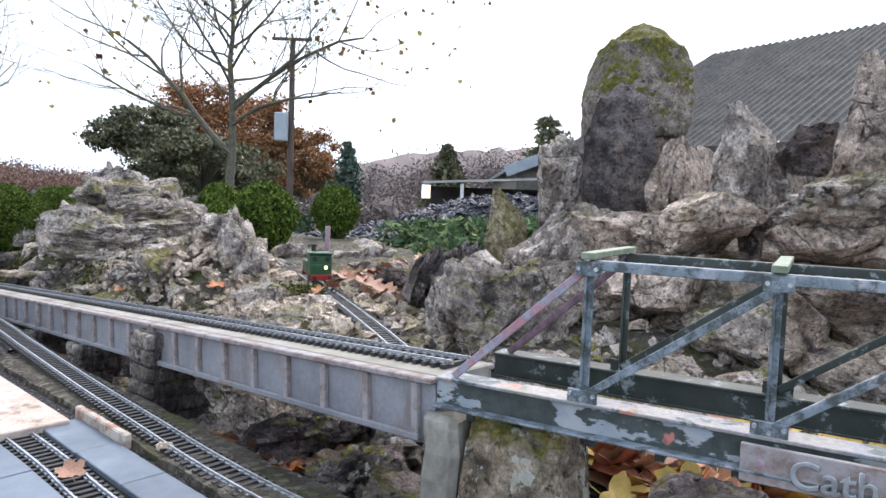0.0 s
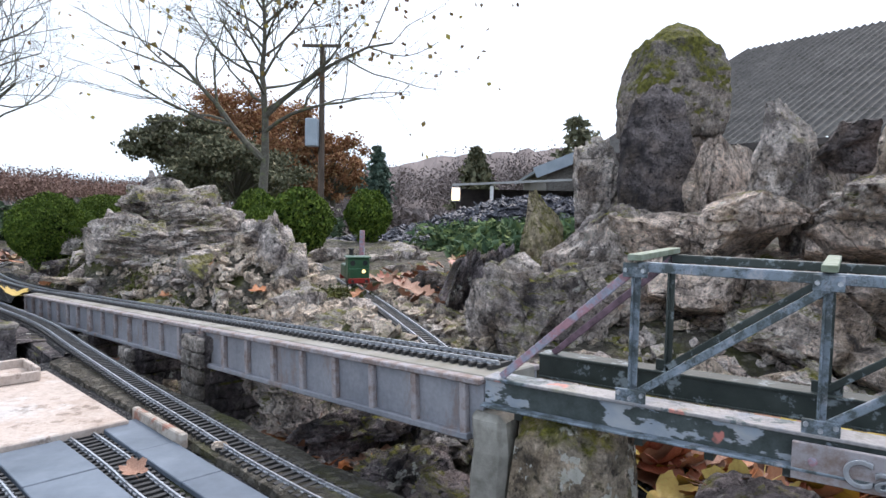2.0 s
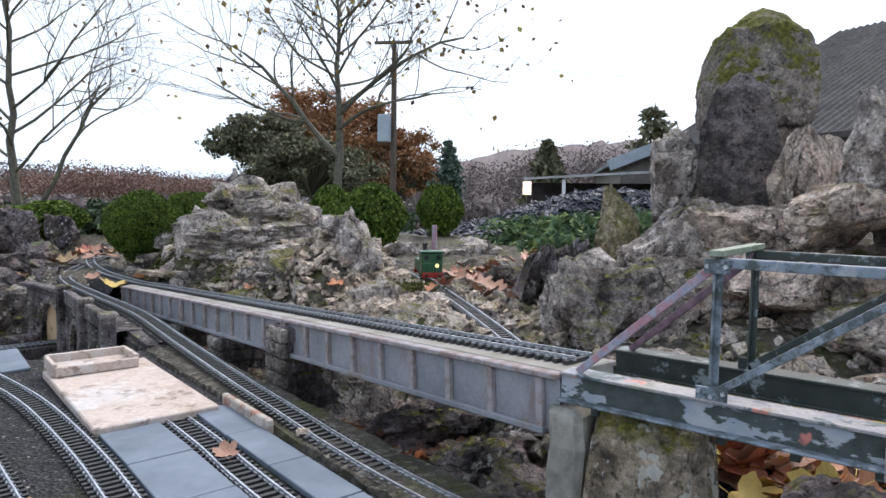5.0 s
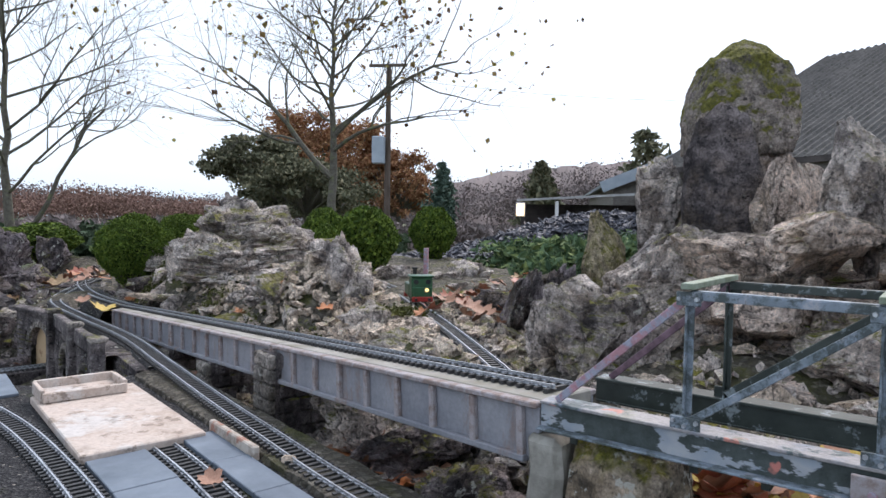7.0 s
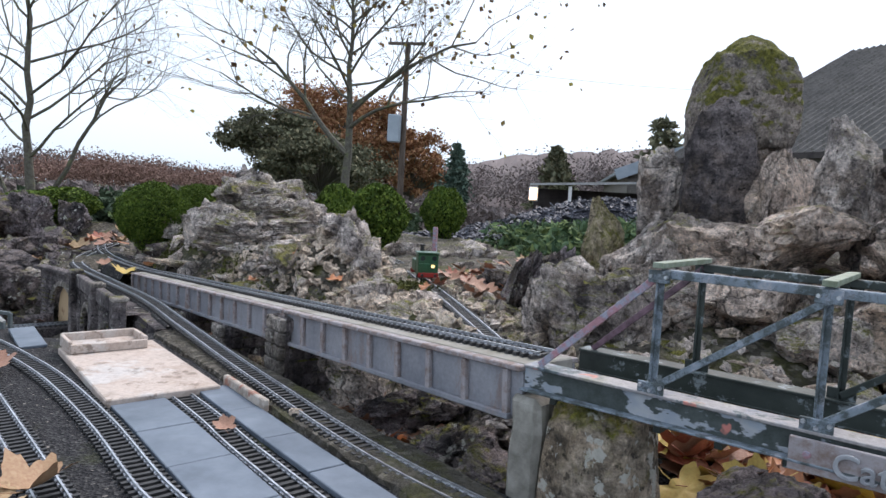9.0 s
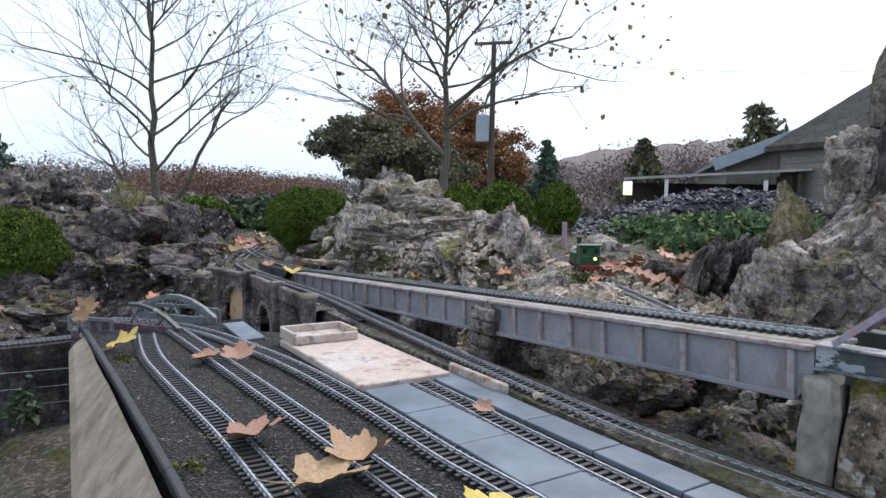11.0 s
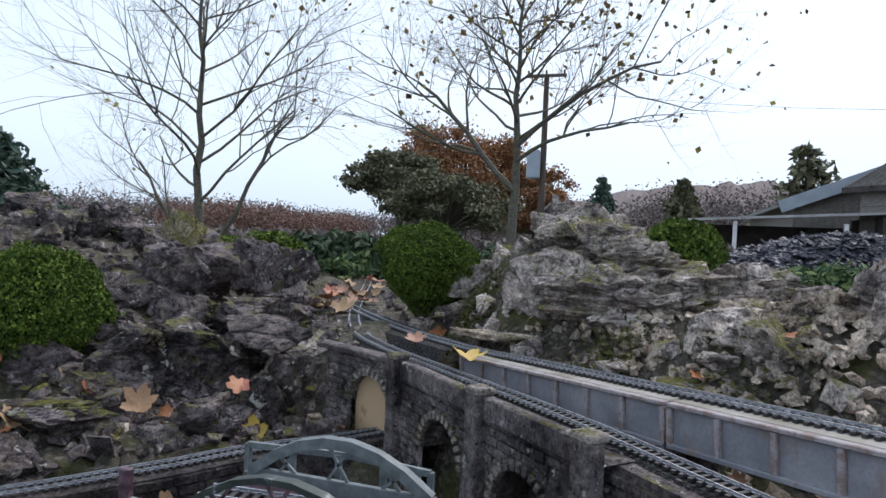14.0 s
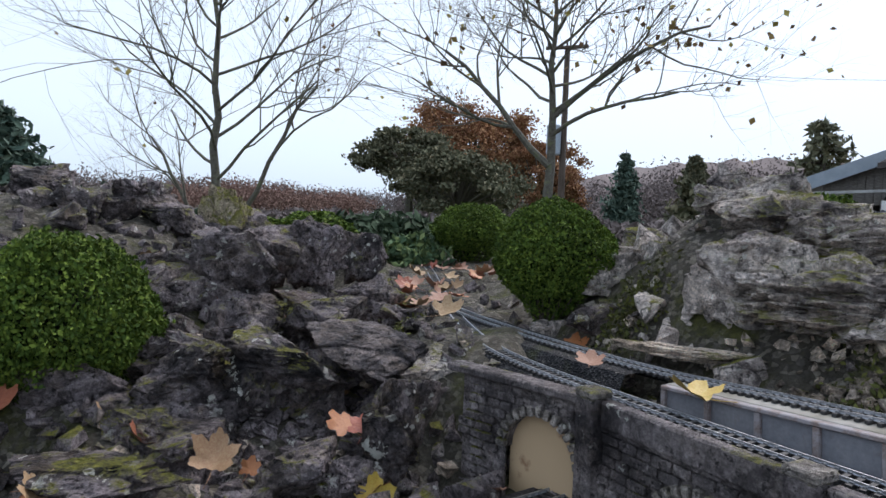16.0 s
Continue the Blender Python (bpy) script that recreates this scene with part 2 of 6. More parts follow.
flange_paint = material("pale_flaking_flange_paint", flange, 0.6)
peel_paint = material("peeling_blue_grey_paint", peel, 0.55)
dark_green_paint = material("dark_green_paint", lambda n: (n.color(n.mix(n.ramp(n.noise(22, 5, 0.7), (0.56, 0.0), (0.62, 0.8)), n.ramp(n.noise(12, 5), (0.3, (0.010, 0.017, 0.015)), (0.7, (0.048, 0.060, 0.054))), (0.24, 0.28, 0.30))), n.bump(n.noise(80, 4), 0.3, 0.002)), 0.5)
blue_paint = material("blue_grey_paint", lambda n: (n.color(n.mix(n.ramp(n.noise(34, 7, 0.78), (0.46, 0.0), (0.56, 0.9)), n.ramp(n.noise(26, 6, 0.7), (0.32, (0.12, 0.15, 0.17)), (0.55, (0.21, 0.25, 0.30)), (0.70, (0.40, 0.38, 0.40))), (0.04, 0.052, 0.050))), n.bump(n.noise(80, 4), 0.3, 0.002)), 0.5)
pink_paint = material("faded_red_primer", lambda n: (n.color(n.mix(0.6, n.mix(n.ramp(n.noise(24, 6, 0.7), (0.46, 0.0), (0.56, 1.0)), (0.38, 0.20, 0.23), (0.30, 0.31, 0.38)), n.ramp(n.noise(90, 5, 0.7), (0.3, 0.4), (0.7, 1.3)), "MULTIPLY")), n.bump(n.noise(80, 4), 0.3, 0.002)), 0.6)
olive_paint = material("mossy_green_paint", lambda n: n.color(n.ramp(n.noise(40, 5), (0.3, (0.11, 0.13, 0.07)), (0.7, (0.26, 0.30, 0.24)))), 0.6)
bow_paint = material("grey_green_model_paint", lambda n: n.color(n.ramp(n.noise(50, 5), (0.3, (0.075, 0.09, 0.092)), (0.7, (0.17, 0.195, 0.205)))), 0.5)
maroon_paint = material("maroon_model_paint", lambda n: n.color(n.ramp(n.noise(50, 5), (0.35, (0.035, 0.018, 0.025)), (0.65, (0.17, 0.10, 0.13)))), 0.5)


def slab_board(n):
    base = n.ramp(n.noise(9, 6, 0.7), (0.3, (0.36, 0.28, 0.23)), (0.55, (0.50, 0.42, 0.37)), (0.75, (0.30, 0.245, 0.205)))
    wash = n.noise(6, 8, 0.72)
    base = n.mix(n.ramp(wash, (0.54, 0.0), (0.60, 0.75)), base, (0.52, 0.49, 0.47))
    base = n.mix(n.ramp(n.noise(13, 7, 0.75), (0.57, 0.0), (0.62, 0.7)), base, (0.17, 0.13, 0.10))
    n.color(n.mix(0.5, base, n.ramp(n.noise(90, 5, 0.7), (0.3, 0.6), (0.7, 1.25)), "MULTIPLY"))
    n.rough(n.ramp(wash, (0.54, 0.7), (0.62, 0.4)))
    n.bump(n.noise(50, 6), 0.3, 0.003)


board_mat = material("weathered_pink_board", slab_board)
fascia_mat = material("worn_tan_board", lambda n: (n.color(n.mix(n.ramp(n.noise(7, 6, 0.75, stretch=(1, 1, 0.35)), (0.54, 0.0), (0.66, 0.75)), n.ramp(n.noise(16, 6, 0.7), (0.3, (0.17, 0.135, 0.10)), (0.5, (0.27, 0.22, 0.165)), (0.7, (0.36, 0.31, 0.25))), (0.13, 0.11, 0.085))), n.bump(n.noise(30, 6), 0.5, 0.004)))
tan_board = material("plain_tan_board", lambda n: (n.color(n.mix(n.ramp(n.noise(13, 4), (0.60, 0.0), (0.72, 0.8)), (0.50, 0.36, 0.22), (0.16, 0.06, 0.03))), n.bump(n.noise(60), 0.1, 0.002)))
slate_mat = material("wet_blue_slate", lambda n: (n.color(n.ramp(n.noise(9, 5, 0.65), (0.3, (0.075, 0.095, 0.125)), (0.7, (0.16, 0.19, 0.235)))), n.rough(n.ramp(n.noise(6, 4), (0.3, 0.28), (0.7, 0.55))), n.bump(n.noise(25, 6), 0.15, 0.003)), 0.4)
concrete = material("stained_concrete", lambda n: (n.color(n.mix(n.ramp(n.noise(8, 6, 0.75, stretch=(1, 1, 0.5)), (0.48, 0.0), (0.66, 0.85)), n.ramp(n.noise(30, 6), (0.3, (0.16, 0.15, 0.13)), (0.7, (0.33, 0.315, 0.28))), (0.07, 0.062, 0.045))), n.bump(n.noise(50, 6), 0.5, 0.004)))
red_brick = material("red_and_white_brick", lambda n: n.color(n.mix(n.ramp(n.noise(24, 6, 0.7), (0.40, 0.0), (0.47, 1.0)), (0.30, 0.15, 0.11), n.ramp(n.noise(40, 5, 0.7), (0.3, (0.20, 0.16, 0.13)), (0.6, (0.46, 0.41, 0.36))))))
bark = material("grey_bark", lambda n: (n.color(n.mix(n.ramp(n.noise(8, 5), (0.52, 0.0), (0.66, 0.7)), n.ramp(n.noise(22, 5), (0.3, (0.07, 0.062, 0.05)), (0.7, (0.15, 0.14, 0.115))), (0.15, 0.16, 0.08))), n.bump(n.noise(30, 6), 0.6, 0.01)))
twig_bark = material("dark_twig_bark", lambda n: n.color(n.ramp(n.noise(22, 5), (0.3, (0.05, 0.04, 0.035)), (0.7, (0.12, 0.10, 0.085)))))
pole_wood = material("creosoted_pole", lambda n: (n.color(n.ramp(n.noise(14, 5, stretch=(1, 1, 0.1)), (0.3, (0.055, 0.04, 0.03)), (0.7, (0.14, 0.11, 0.09)))), n.bump(n.noise(20), 0.3, 0.01)))
weather_board = material("grey_weatherboard", lambda n: (n.color(n.ramp(n.noise(10, 5, stretch=(1, 1, 5)), (0.3, (0.14, 0.125, 0.11)), (0.7, (0.30, 0.28, 0.26)))), n.bump(n.noise(30), 0.3, 0.005)))
roof_sheet = material("lichened_cement_sheet", lambda n: (n.color(n.mix(n.ramp(n.noise(9, 5, 0.7), (0.50, 0.0), (0.66, 0.8)), n.ramp(n.noise(1.5, 5), (0.3, (0.060, 0.058, 0.058)), (0.7, (0.115, 0.11, 0.105))), (0.035, 0.033, 0.027))), n.bump(n.noise(30), 0.3, 0.01)))
pale_sheet = material("pale_blue_sheet", lambda n: n.color(n.ramp(n.noise(2, 5), (0.3, (0.27, 0.32, 0.37)), (0.7, (0.37, 0.42, 0.47)))), 0.5)
dull_white = material("dull_white_edge", lambda n: n.color(n.ramp(n.noise(4, 4), (0.3, 0.28), (0.7, 0.42))), 0.6)
white_paint = material("white_paint", lambda n: n.color(n.ramp(n.noise(4, 4), (0.3, 0.6), (0.7, 0.8))), 0.5)
shed_dark = material("dark_shed_boards", lambda n: n.color(n.ramp(n.noise(3, 4), (0.3, (0.04, 0.035, 0.035)), (0.7, (0.10, 0.085, 0.08)))))
slate_heap_mat = material("slate_waste", lambda n: (n.color(n.ramp(n.voronoi(16, "F1", "Color"), (0.2, (0.02, 0.02, 0.028)), (0.7, (0.075, 0.075, 0.095)), (0.95, (0.16, 0.16, 0.18)))), n.bump(n.voronoi(16), 1.0, 0.06)), 0.6)


def leafy(a, b, c, scale=18.0, rough=0.55):
    def build(n):
        base = n.ramp(n.geo.outputs["Random Per Island"], (0.0, a), (0.55, b), (1.0, c))
        base = n.mix(0.6, base, n.ramp(n.noise(scale, 3), (0.3, 0.55), (0.7, 1.35)), "MULTIPLY")
        n.color(base)
        n.bsdf.inputs["Subsurface Weight"].default_value = 0.0
    return lambda n: build(n)


box_leaf = material("box_leaves", leafy((0.032, 0.060, 0.009), (0.068, 0.112, 0.014), (0.145, 0.195, 0.027), 5.0))
# the shade between the leaves is put into this near-black core colour
box_core = material("box_inner_shade", lambda n: n.color(n.ramp(n.noise(30, 4), (0.3, (0.004, 0.007, 0.002)), (0.7, (0.012, 0.018, 0.005)))))
juniper_leaf = material("juniper_needles", leafy((0.040, 0.075, 0.040), (0.085, 0.135, 0.062), (0.17, 0.21, 0.075), 3.0))
pine_leaf = material("pine_needles", leafy((0.075, 0.080, 0.050), (0.13, 0.132, 0.080), (0.20, 0.18, 0.11), 1.0))
spruce_leaf = material("spruce_needles", leafy((0.04, 0.07, 0.055), (0.08, 0.12, 0.09), (0.12, 0.16, 0.12), 2.0))
rust_leaf = material("rust_oak_leaves", leafy((0.16, 0.075, 0.040), (0.29, 0.135, 0.068), (0.38, 0.235, 0.11), 0.6))
# distance haze is put into these woodland colours as a lighter, greyer tone
wood_hazed = material("hazed_far_woodland", leafy((0.150, 0.125, 0.123), (0.170, 0.140, 0.136), (0.195, 0.160, 0.150), 0.06))
wood_red_hazed = material("hazed_red_woodland", leafy((0.155, 0.092, 0.076), (0.180, 0.108, 0.088), (0.205, 0.135, 0.108), 0.15))
hedge_leaf = material("dark_shrub_leaves", leafy((0.03, 0.05, 0.03), (0.06, 0.09, 0.05), (0.10, 0.13, 0.08), 3.0))
moss_leaf = material("moss_blades", leafy((0.03, 0.035, 0.01), (0.07, 0.075, 0.018), (0.12, 0.12, 0.03), 9.0))
tree_leaf = material("last_tree_leaves", leafy((0.10, 0.055, 0.03), (0.20, 0.12, 0.05), (0.40, 0.34, 0.09), 4.0))


def dead(c1, c2, c3):
    def build(n):
        base = n.ramp(n.noise(22, 5, 0.6, "obj"), (0.3, c1), (0.55, c2), (0.75, c3))
        n.color(n.mix(n.obj.outputs["Random"], base, n.mix(0.5, base, (0.30, 0.15, 0.08))))
        n.bump(n.noise(90, 4, 0.6, "obj"), 0.3, 0.002)
    return build


leaf_tan = material("dry_tan_leaf", dead((0.24, 0.14, 0.075), (0.38, 0.26, 0.14), (0.46, 0.36, 0.21)), 0.6)
leaf_pink = material("dry_pinkish_leaf", dead((0.20, 0.095, 0.06), (0.31, 0.165, 0.11), (0.40, 0.25, 0.18)), 0.6)
leaf_red = material("wet_red_leaf", dead((0.20, 0.045, 0.03), (0.34, 0.09, 0.05), (0.42, 0.16, 0.09)), 0.45)
leaf_orange = material("orange_leaf", dead((0.24, 0.065, 0.015), (0.38, 0.125, 0.03), (0.46, 0.21, 0.06)), 0.5)
leaf_yellow = material("yellow_leaf", dead((0.40, 0.28, 0.03), (0.55, 0.42, 0.06), (0.42, 0.42, 0.08)), 0.5)
loco_green = material("loco_green", lambda n: n.color(n.ramp(n.noise(40), (0.3, (0.012, 0.06, 0.025)), (0.7, (0.02, 0.09, 0.04)))), 0.3)
loco_red = material("loco_red", lambda n: n.color((0.30, 0.02, 0.015)), 0.4)
loco_black = material("loco_black", lambda n: n.color((0.015, 0.015, 0.016)), 0.4)
window_dark = material("dark_glass", lambda n: n.color((0.02, 0.025, 0.03)), 0.1)


def glow(name, c, s):
    def build(n):
        n.bsdf.inputs["Emission Color"].default_value = (*c, 1)
        n.bsdf.inputs["Emission Strength"].default_value = s
        n.color((0.8, 0.7, 0.5))
    return material(name, build, 0.4)


lamp_glow = glow("lamp_glow", (1.0, 0.72, 0.20), 1.2)
yard_glow = glow("yard_lamp_glow", (1.0, 0.62, 0.32), 2.2)

# ---- building helpers ----


def to_mesh(name, data):
    me = bpy.data.meshes.new(name)
    if isinstance(data, bmesh.types.BMesh):
        data.to_mesh(me)
        data.free()
    else:
        me.from_pydata(data[0], [], data[1])
    return me


def smooth(me, on=True):
    me.polygons.foreach_set("use_smooth", [on] * len(me.polygons))
    return me


def part(name, data, mat, parent, label=""):
    """One mesh object under a thing or a part; its points are in the world."""
    me = data if isinstance(data, bpy.types.Mesh) else to_mesh(name, data)
    if mat and not me.materials:
        me.materials.append(mat)
    ob = new(name, me)
    if parent:
        ob.parent = parent
        ob.matrix_parent_inverse = root_of(parent).inverted()
    return tagged(ob, label) if label else ob


def root_of(ob):
    """The world pose of a thing or a part, worked out from its parents."""
    m = ob.matrix_basis.copy()
    while ob.parent:
        m = ob.parent.matrix_basis @ ob.matrix_parent_inverse @ m
        ob = ob.parent
    return m


def thing(name, place, label, category, group="", kind=""):
    ob = new(name)
    ob.empty_display_size = 0.05
    ob.matrix_basis = Matrix.Translation(place)
    return tagged(ob, label, category, group, kind)


def whole(name, data, mat, label, category, group="", kind=""):
    return tagged(part(name, data, mat, None), label, category, group, kind)


def box(bm, m, size, bevel=0.0):
    r = bmesh.ops.create_cube(bm, size=1.0, matrix=m @ Matrix.Diagonal((*size, 1)))
    if bevel:
        edges = list({e for v in r["verts"] for e in v.link_edges})
        bmesh.ops.bevel(bm, geom=edges, offset=bevel, segments=1, affect="EDGES")
    return bm


def boxes(*items, bevel=0.0):
    bm = bmesh.new()
    for m, size in items:
        box(bm, m, size, bevel)
    return bm


def along(a, b):
    """A frame at a: x runs to b, y level to the left of it, z up."""
    a, b = Vector(a), Vector(b)
    x = (b - a).normalized()
    y = Vector((0, 0, 1)).cross(x).normalized()
    z = x.cross(y)
    return Matrix(((x.x, y.x, z.x, a.x), (x.y, y.y, z.y, a.y), (x.z, y.z, z.z, a.z), (0, 0, 0, 1)))


def beam(a, b, w, h, bm=None, bevel=0.0):
    bm = bm or bmesh.new()
    a, b = Vector(a), Vector(b)
    return box(bm, along(a, b) @ Matrix.Translation(((b - a).length / 2, 0, 0)), ((b - a).length, w, h), bevel)


def T(x=0.0, y=0.0, z=0.0):
    return Matrix.Translation((x, y, z))


def tube(points, radii, sides=6, store=None):
    """A round, tapering tube through points; adds to (verts, faces)."""
    vs, fs = store if store else ([], [])
    pts = [Vector(p) for p in points]
    side = None
    for i, p in enumerate(pts):
        d = (pts[min(i + 1, len(pts) - 1)] - pts[max(i - 1, 0)]).normalized()
        if side is None:
            side = d.orthogonal().normalized()
        side = (side - d * side.dot(d)).normalized()
        up = d.cross(side)
        k = len(vs)
        for j in range(sides):
            a = 2 * math.pi * j / sides
            vs.append(tuple(p + (side * math.cos(a) + up * math.sin(a)) * radii[i]))
            if i:
                q = (j + 1) % sides
                fs.append((k - sides + j, k - sides + q, k + q, k + j))
    fs.append(tuple(range(len(vs) - sides, len(vs))))
    fs.append(tuple(range(len(vs) - sides * len(pts), len(vs) - sides * (len(pts) - 1)))[::-1])
    return vs, fs


def curve_through(points, step):
    """Even steps along a smooth line through the points."""
    p = [Vector(q) for q in points]
    p = [2 * p[0] - p[1]] + p + [2 * p[-1] - p[-2]]
    dense = []
    for i in range(1, len(p) - 2):
        for k in range(24):
            s = k / 24
            dense.append(0.5 * (2 * p[i] + (p[i + 1] - p[i - 1]) * s + (2 * p[i - 1] - 5 * p[i] + 4 * p[i + 1] - p[i + 2]) * s * s + (3 * p[i] - p[i - 1] - 3 * p[i + 1] + p[i + 2]) * s ** 3))
    dense.append(p[-2])
    out, left = [dense[0]], step
    for a, b in zip(dense, dense[1:]):
        while (b - a).length >= left > 0:
            a = a + (b - a).normalized() * left
            out.append(a)
            left = step
        left -= (b - a).length
    return out


def U(u, n, z=0.0):
    """The layout's own axes: u along the tracks, n across them, away from the walk."""
    return Vector((0.755 * u + 0.656 * n, -0.656 * u + 0.755 * n, z))

# ---- the ground ----
LINE_E = [(-4.05, 6.3, 0.96), (-3.62, 5.4, 0.945), (-3.22, 4.45, 0.935), (-2.90, 3.70, 0.93), (-2.64, 3.20, 0.925), (-2.42, 2.95, 0.915), (-2.05, 2.66, 0.905), (-1.64, 2.35, 0.892), (-1.25, 1.97, 0.886), (-0.86, 1.59, 0.88), (-0.61, 1.355, 0.876), (-0.42, 1.18, 0.871), (-0.24, 1.03, 0.867), (-0.05, 0.895, 0.865), (0.6, 0.45, 0.86)]
LINE_G = [(0.52, 0.80, 0.86), (0.31, 1.18, 0.87), (0.14, 1.38, 0.91), (-0.03, 1.58, 0.955), (-0.18, 1.90, 0.985), (-0.38, 2.42, 0.995), (-0.70, 3.24, 1.0), (-0.90, 3.72, 1.0), (-1.25, 4.25, 1.0)]
LINE_I = [(-3.6, 1.35, 0.66), (-3.04, 1.80, 0.66), (-2.76, 2.17, 0.66), (-2.62, 2.40, 0.66), (-2.40, 2.66, 0.66), (-2.2, 2.95, 0.66)]
BRIDGE_A, BRIDGE_B = Vector((-2.095, 2.915, 0.915)), Vector((0.0, 1.01, 1.085))


def near_line(x, y, line):
    """How far each place lies from a line in plan, and the line's height there."""
    best, high = np.full(x.shape, 1e9), np.zeros(x.shape)
    for (ax, ay, az), (bx, by, bz) in zip(line, line[1:]):
        dx, dy = bx - ax, by - ay
        s = np.clip(((x - ax) * dx + (y - ay) * dy) / (dx * dx + dy * dy), 0, 1)
        d = np.hypot(x - ax - s * dx, y - ay - s * dy)
        high = np.where(d < best, az + s * (bz - az), high)
        best = np.minimum(best, d)
    return best, high


def ease(v, a, b):
    s = np.clip((v - a) / (b - a), 0, 1)
    return s * s * (3 - 2 * s)


def hump(x, y, cx, cy, high, rx, ry=None):
    return high * np.exp(-((x - cx) / rx) ** 2 - ((y - cy) / (ry or rx)) ** 2)


def height(x, y):
    """The lie of the rockery and the yard round it."""
    u, n = 0.755 * x - 0.656 * y, 0.656 * x + 0.755 * y
    z = np.full(x.shape, 0.75)
    z = z + 0.22 * ease(n, 0.95, 1.35)
    z = z + hump(x, y, -1.80, 3.75, 0.44, 0.46, 0.45) + hump(x, y, -0.93, 2.80, 0.20, 0.26) + hump(x, y, -1.3, 3.15, 0.12, 0.4)
    z = z + hump(x, y, 0.90, 2.45, 0.35, 0.45) - 0.05 * ease(x, 0.15, 0.45) * ease(-y, -1.85, -1.5)
    z = z - 0.05 * ease(x, -0.2, 0.2) * ease(-y, -1.5, -1.2)
    slope = ease(-x, 2.75, 5.0) * 0.62 + hump(x, y, -4.6, 4.6, 0.12, 0.7)
    left = 0.58 + slope + 0.14 * ease(y, 2.5, 3.4)
    z = z + (left - z) * ease(-n + 0.68 - 0.5 * ease(-u, 4.0, 5.5), 0.0, 0.22) * ease(-u, 3.62, 3.78)
    pit = ease(-n, -0.66, -0.58) * ease(u + 0.30 * ease(n, 0.25, 0.5), -3.72, -3.60)
    z = z + (0.28 + 0.34 * ease(n, 0.2, 0.45) * ease(-u, 3.3, 3.5) - z) * pit
    front = ease(-n, 0.42, 0.75) * ease(u, -4.6, -4.0)
    z = z + (0.1 - z) * front
    for line, low in ((LINE_E, 0.012), (LINE_G, 0.012), (LINE_I, 0.02)):
        d, h = near_line(x, y, line)
        keep = 1 - ease(d, 0.05, 0.22)
        if line is LINE_E:
            keep = keep * ease(-u, 3.7, 3.95)
        if line is LINE_I:
            keep = keep * 0.0
        z = z + (h - low - z) * keep
    d, h = near_line(x, y, LINE_E)
    z = z + (h - 0.014 - z) * (1 - ease(d, 0.14, 0.4)) * ease(-u, 3.85, 4.1)
    far = ease(np.hypot(x + 1.2, y - 2.5), 4.2, 8.5)
    return z * (1 - far) + 0.62 * far


def grid_mesh(x0, x1, y0, y1, step, bump):
    xs, ys = np.arange(x0, x1 + step / 2, step), np.arange(y0, y1 + step / 2, step)
    gx, gy = np.meshgrid(xs, ys)
    gz = height(gx, gy)
    vs = []
    for x, y, z in zip(gx.ravel(), gy.ravel(), gz.ravel()):
        r = math.hypot(x + 1.2, y - 2.5)
        k = bump * max(0.0, min(1.0, (7.0 - r) / 2))
        if k:
            z += k * (noise.fractal((x * 6, y * 6, 0), 1.0, 2.0, 5) * 0.6 + noise.noise((x * 2.1, y * 2.1, 4)) * 0.5)
        vs.append((float(x), float(y), float(z)))
    w = len(xs)
    fs = [(j * w + i, j * w + i + 1, (j + 1) * w + i + 1, (j + 1) * w + i) for j in range(len(ys) - 1) for i in range(w - 1)]
    return vs, fs


ground = whole("ground", grid_mesh(-6.4, 3.6, -2.0, 8.0, 0.045, 0.05), rubble_soil, "mossy rubble and soil of a raised rockery", "ground", kind="structure")
smooth(ground.data)
bm = bmesh.new()
inner = [(-6.38, -1.98), (3.58, -1.98), (3.58, 7.98), (-6.38, 7.98)]
outer = [(-1500, -1500), (1500, -1500), (1500, 1500), (-1500, 1500)]
ring = [[bm.verts.new((x, y, 0.60)) for x, y in q] for q in (inner, outer)]
for i in range(4):
    j = (i + 1) % 4
    bm.faces.new((ring[1][i], ring[1][j], ring[0][j], ring[0][i]))
whole("yard_ground", bm, field, "rough grass and bare earth round the rockery", "ground", kind="structure")


def ground_z(x, y):
    return float(height(np.array([x]), np.array([y]))[0])


# ---- tracks ----
GAUGE = 0.045
sleeper_mesh = to_mesh("sleeper", boxes((T(0, 0, -0.0075), (0.0095, 0.078, 0.007)), (T(0, GAUGE / 2, -0.003), (0.007, 0.012, 0.004)), (T(0, -GAUGE / 2, -0.003), (0.007, 0.012, 0.004))))
sleeper_mesh.materials.append(sleeper_mat)
sleeper_mesh.materials.append(chair_mat)
for k, f in enumerate(sleeper_mesh.polygons):
    f.material_index = 0 if k < 6 else 1


def rail(points, offset):
    """A flat-bottomed rail beside a line of points."""
    prof = [(-0.0035, -0.005), (0.0035, -0.005), (0.0035, -0.0038), (0.0009, -0.0030), (0.0009, 0.0005), (0.0017, 0.0010), (0.0017, 0.0022), (-0.0017, 0.0022), (-0.0017, 0.0010), (-0.0009, 0.0005), (-0.0009, -0.0030), (-0.0035, -0.0038)]
    vs, fs, k = [], [], len(prof)
    for i, p in enumerate(points):
        d = points[min(i + 1, len(points) - 1)] - points[max(i - 1, 0)]
        side = Vector((-d.y, d.x, 0)).normalized()
        for a, b in prof:
            vs.append(tuple(p + side * (offset + a) + Vector((0, 0, b))))
        if i:
            fs += [((i - 1) * k + j, (i - 1) * k + (j + 1) % k, i * k + (j + 1) % k, i * k + j) for j in range(k)]
    fs += [tuple(range(k))[::-1], tuple(range(len(vs) - k, len(vs)))]
    return vs, fs


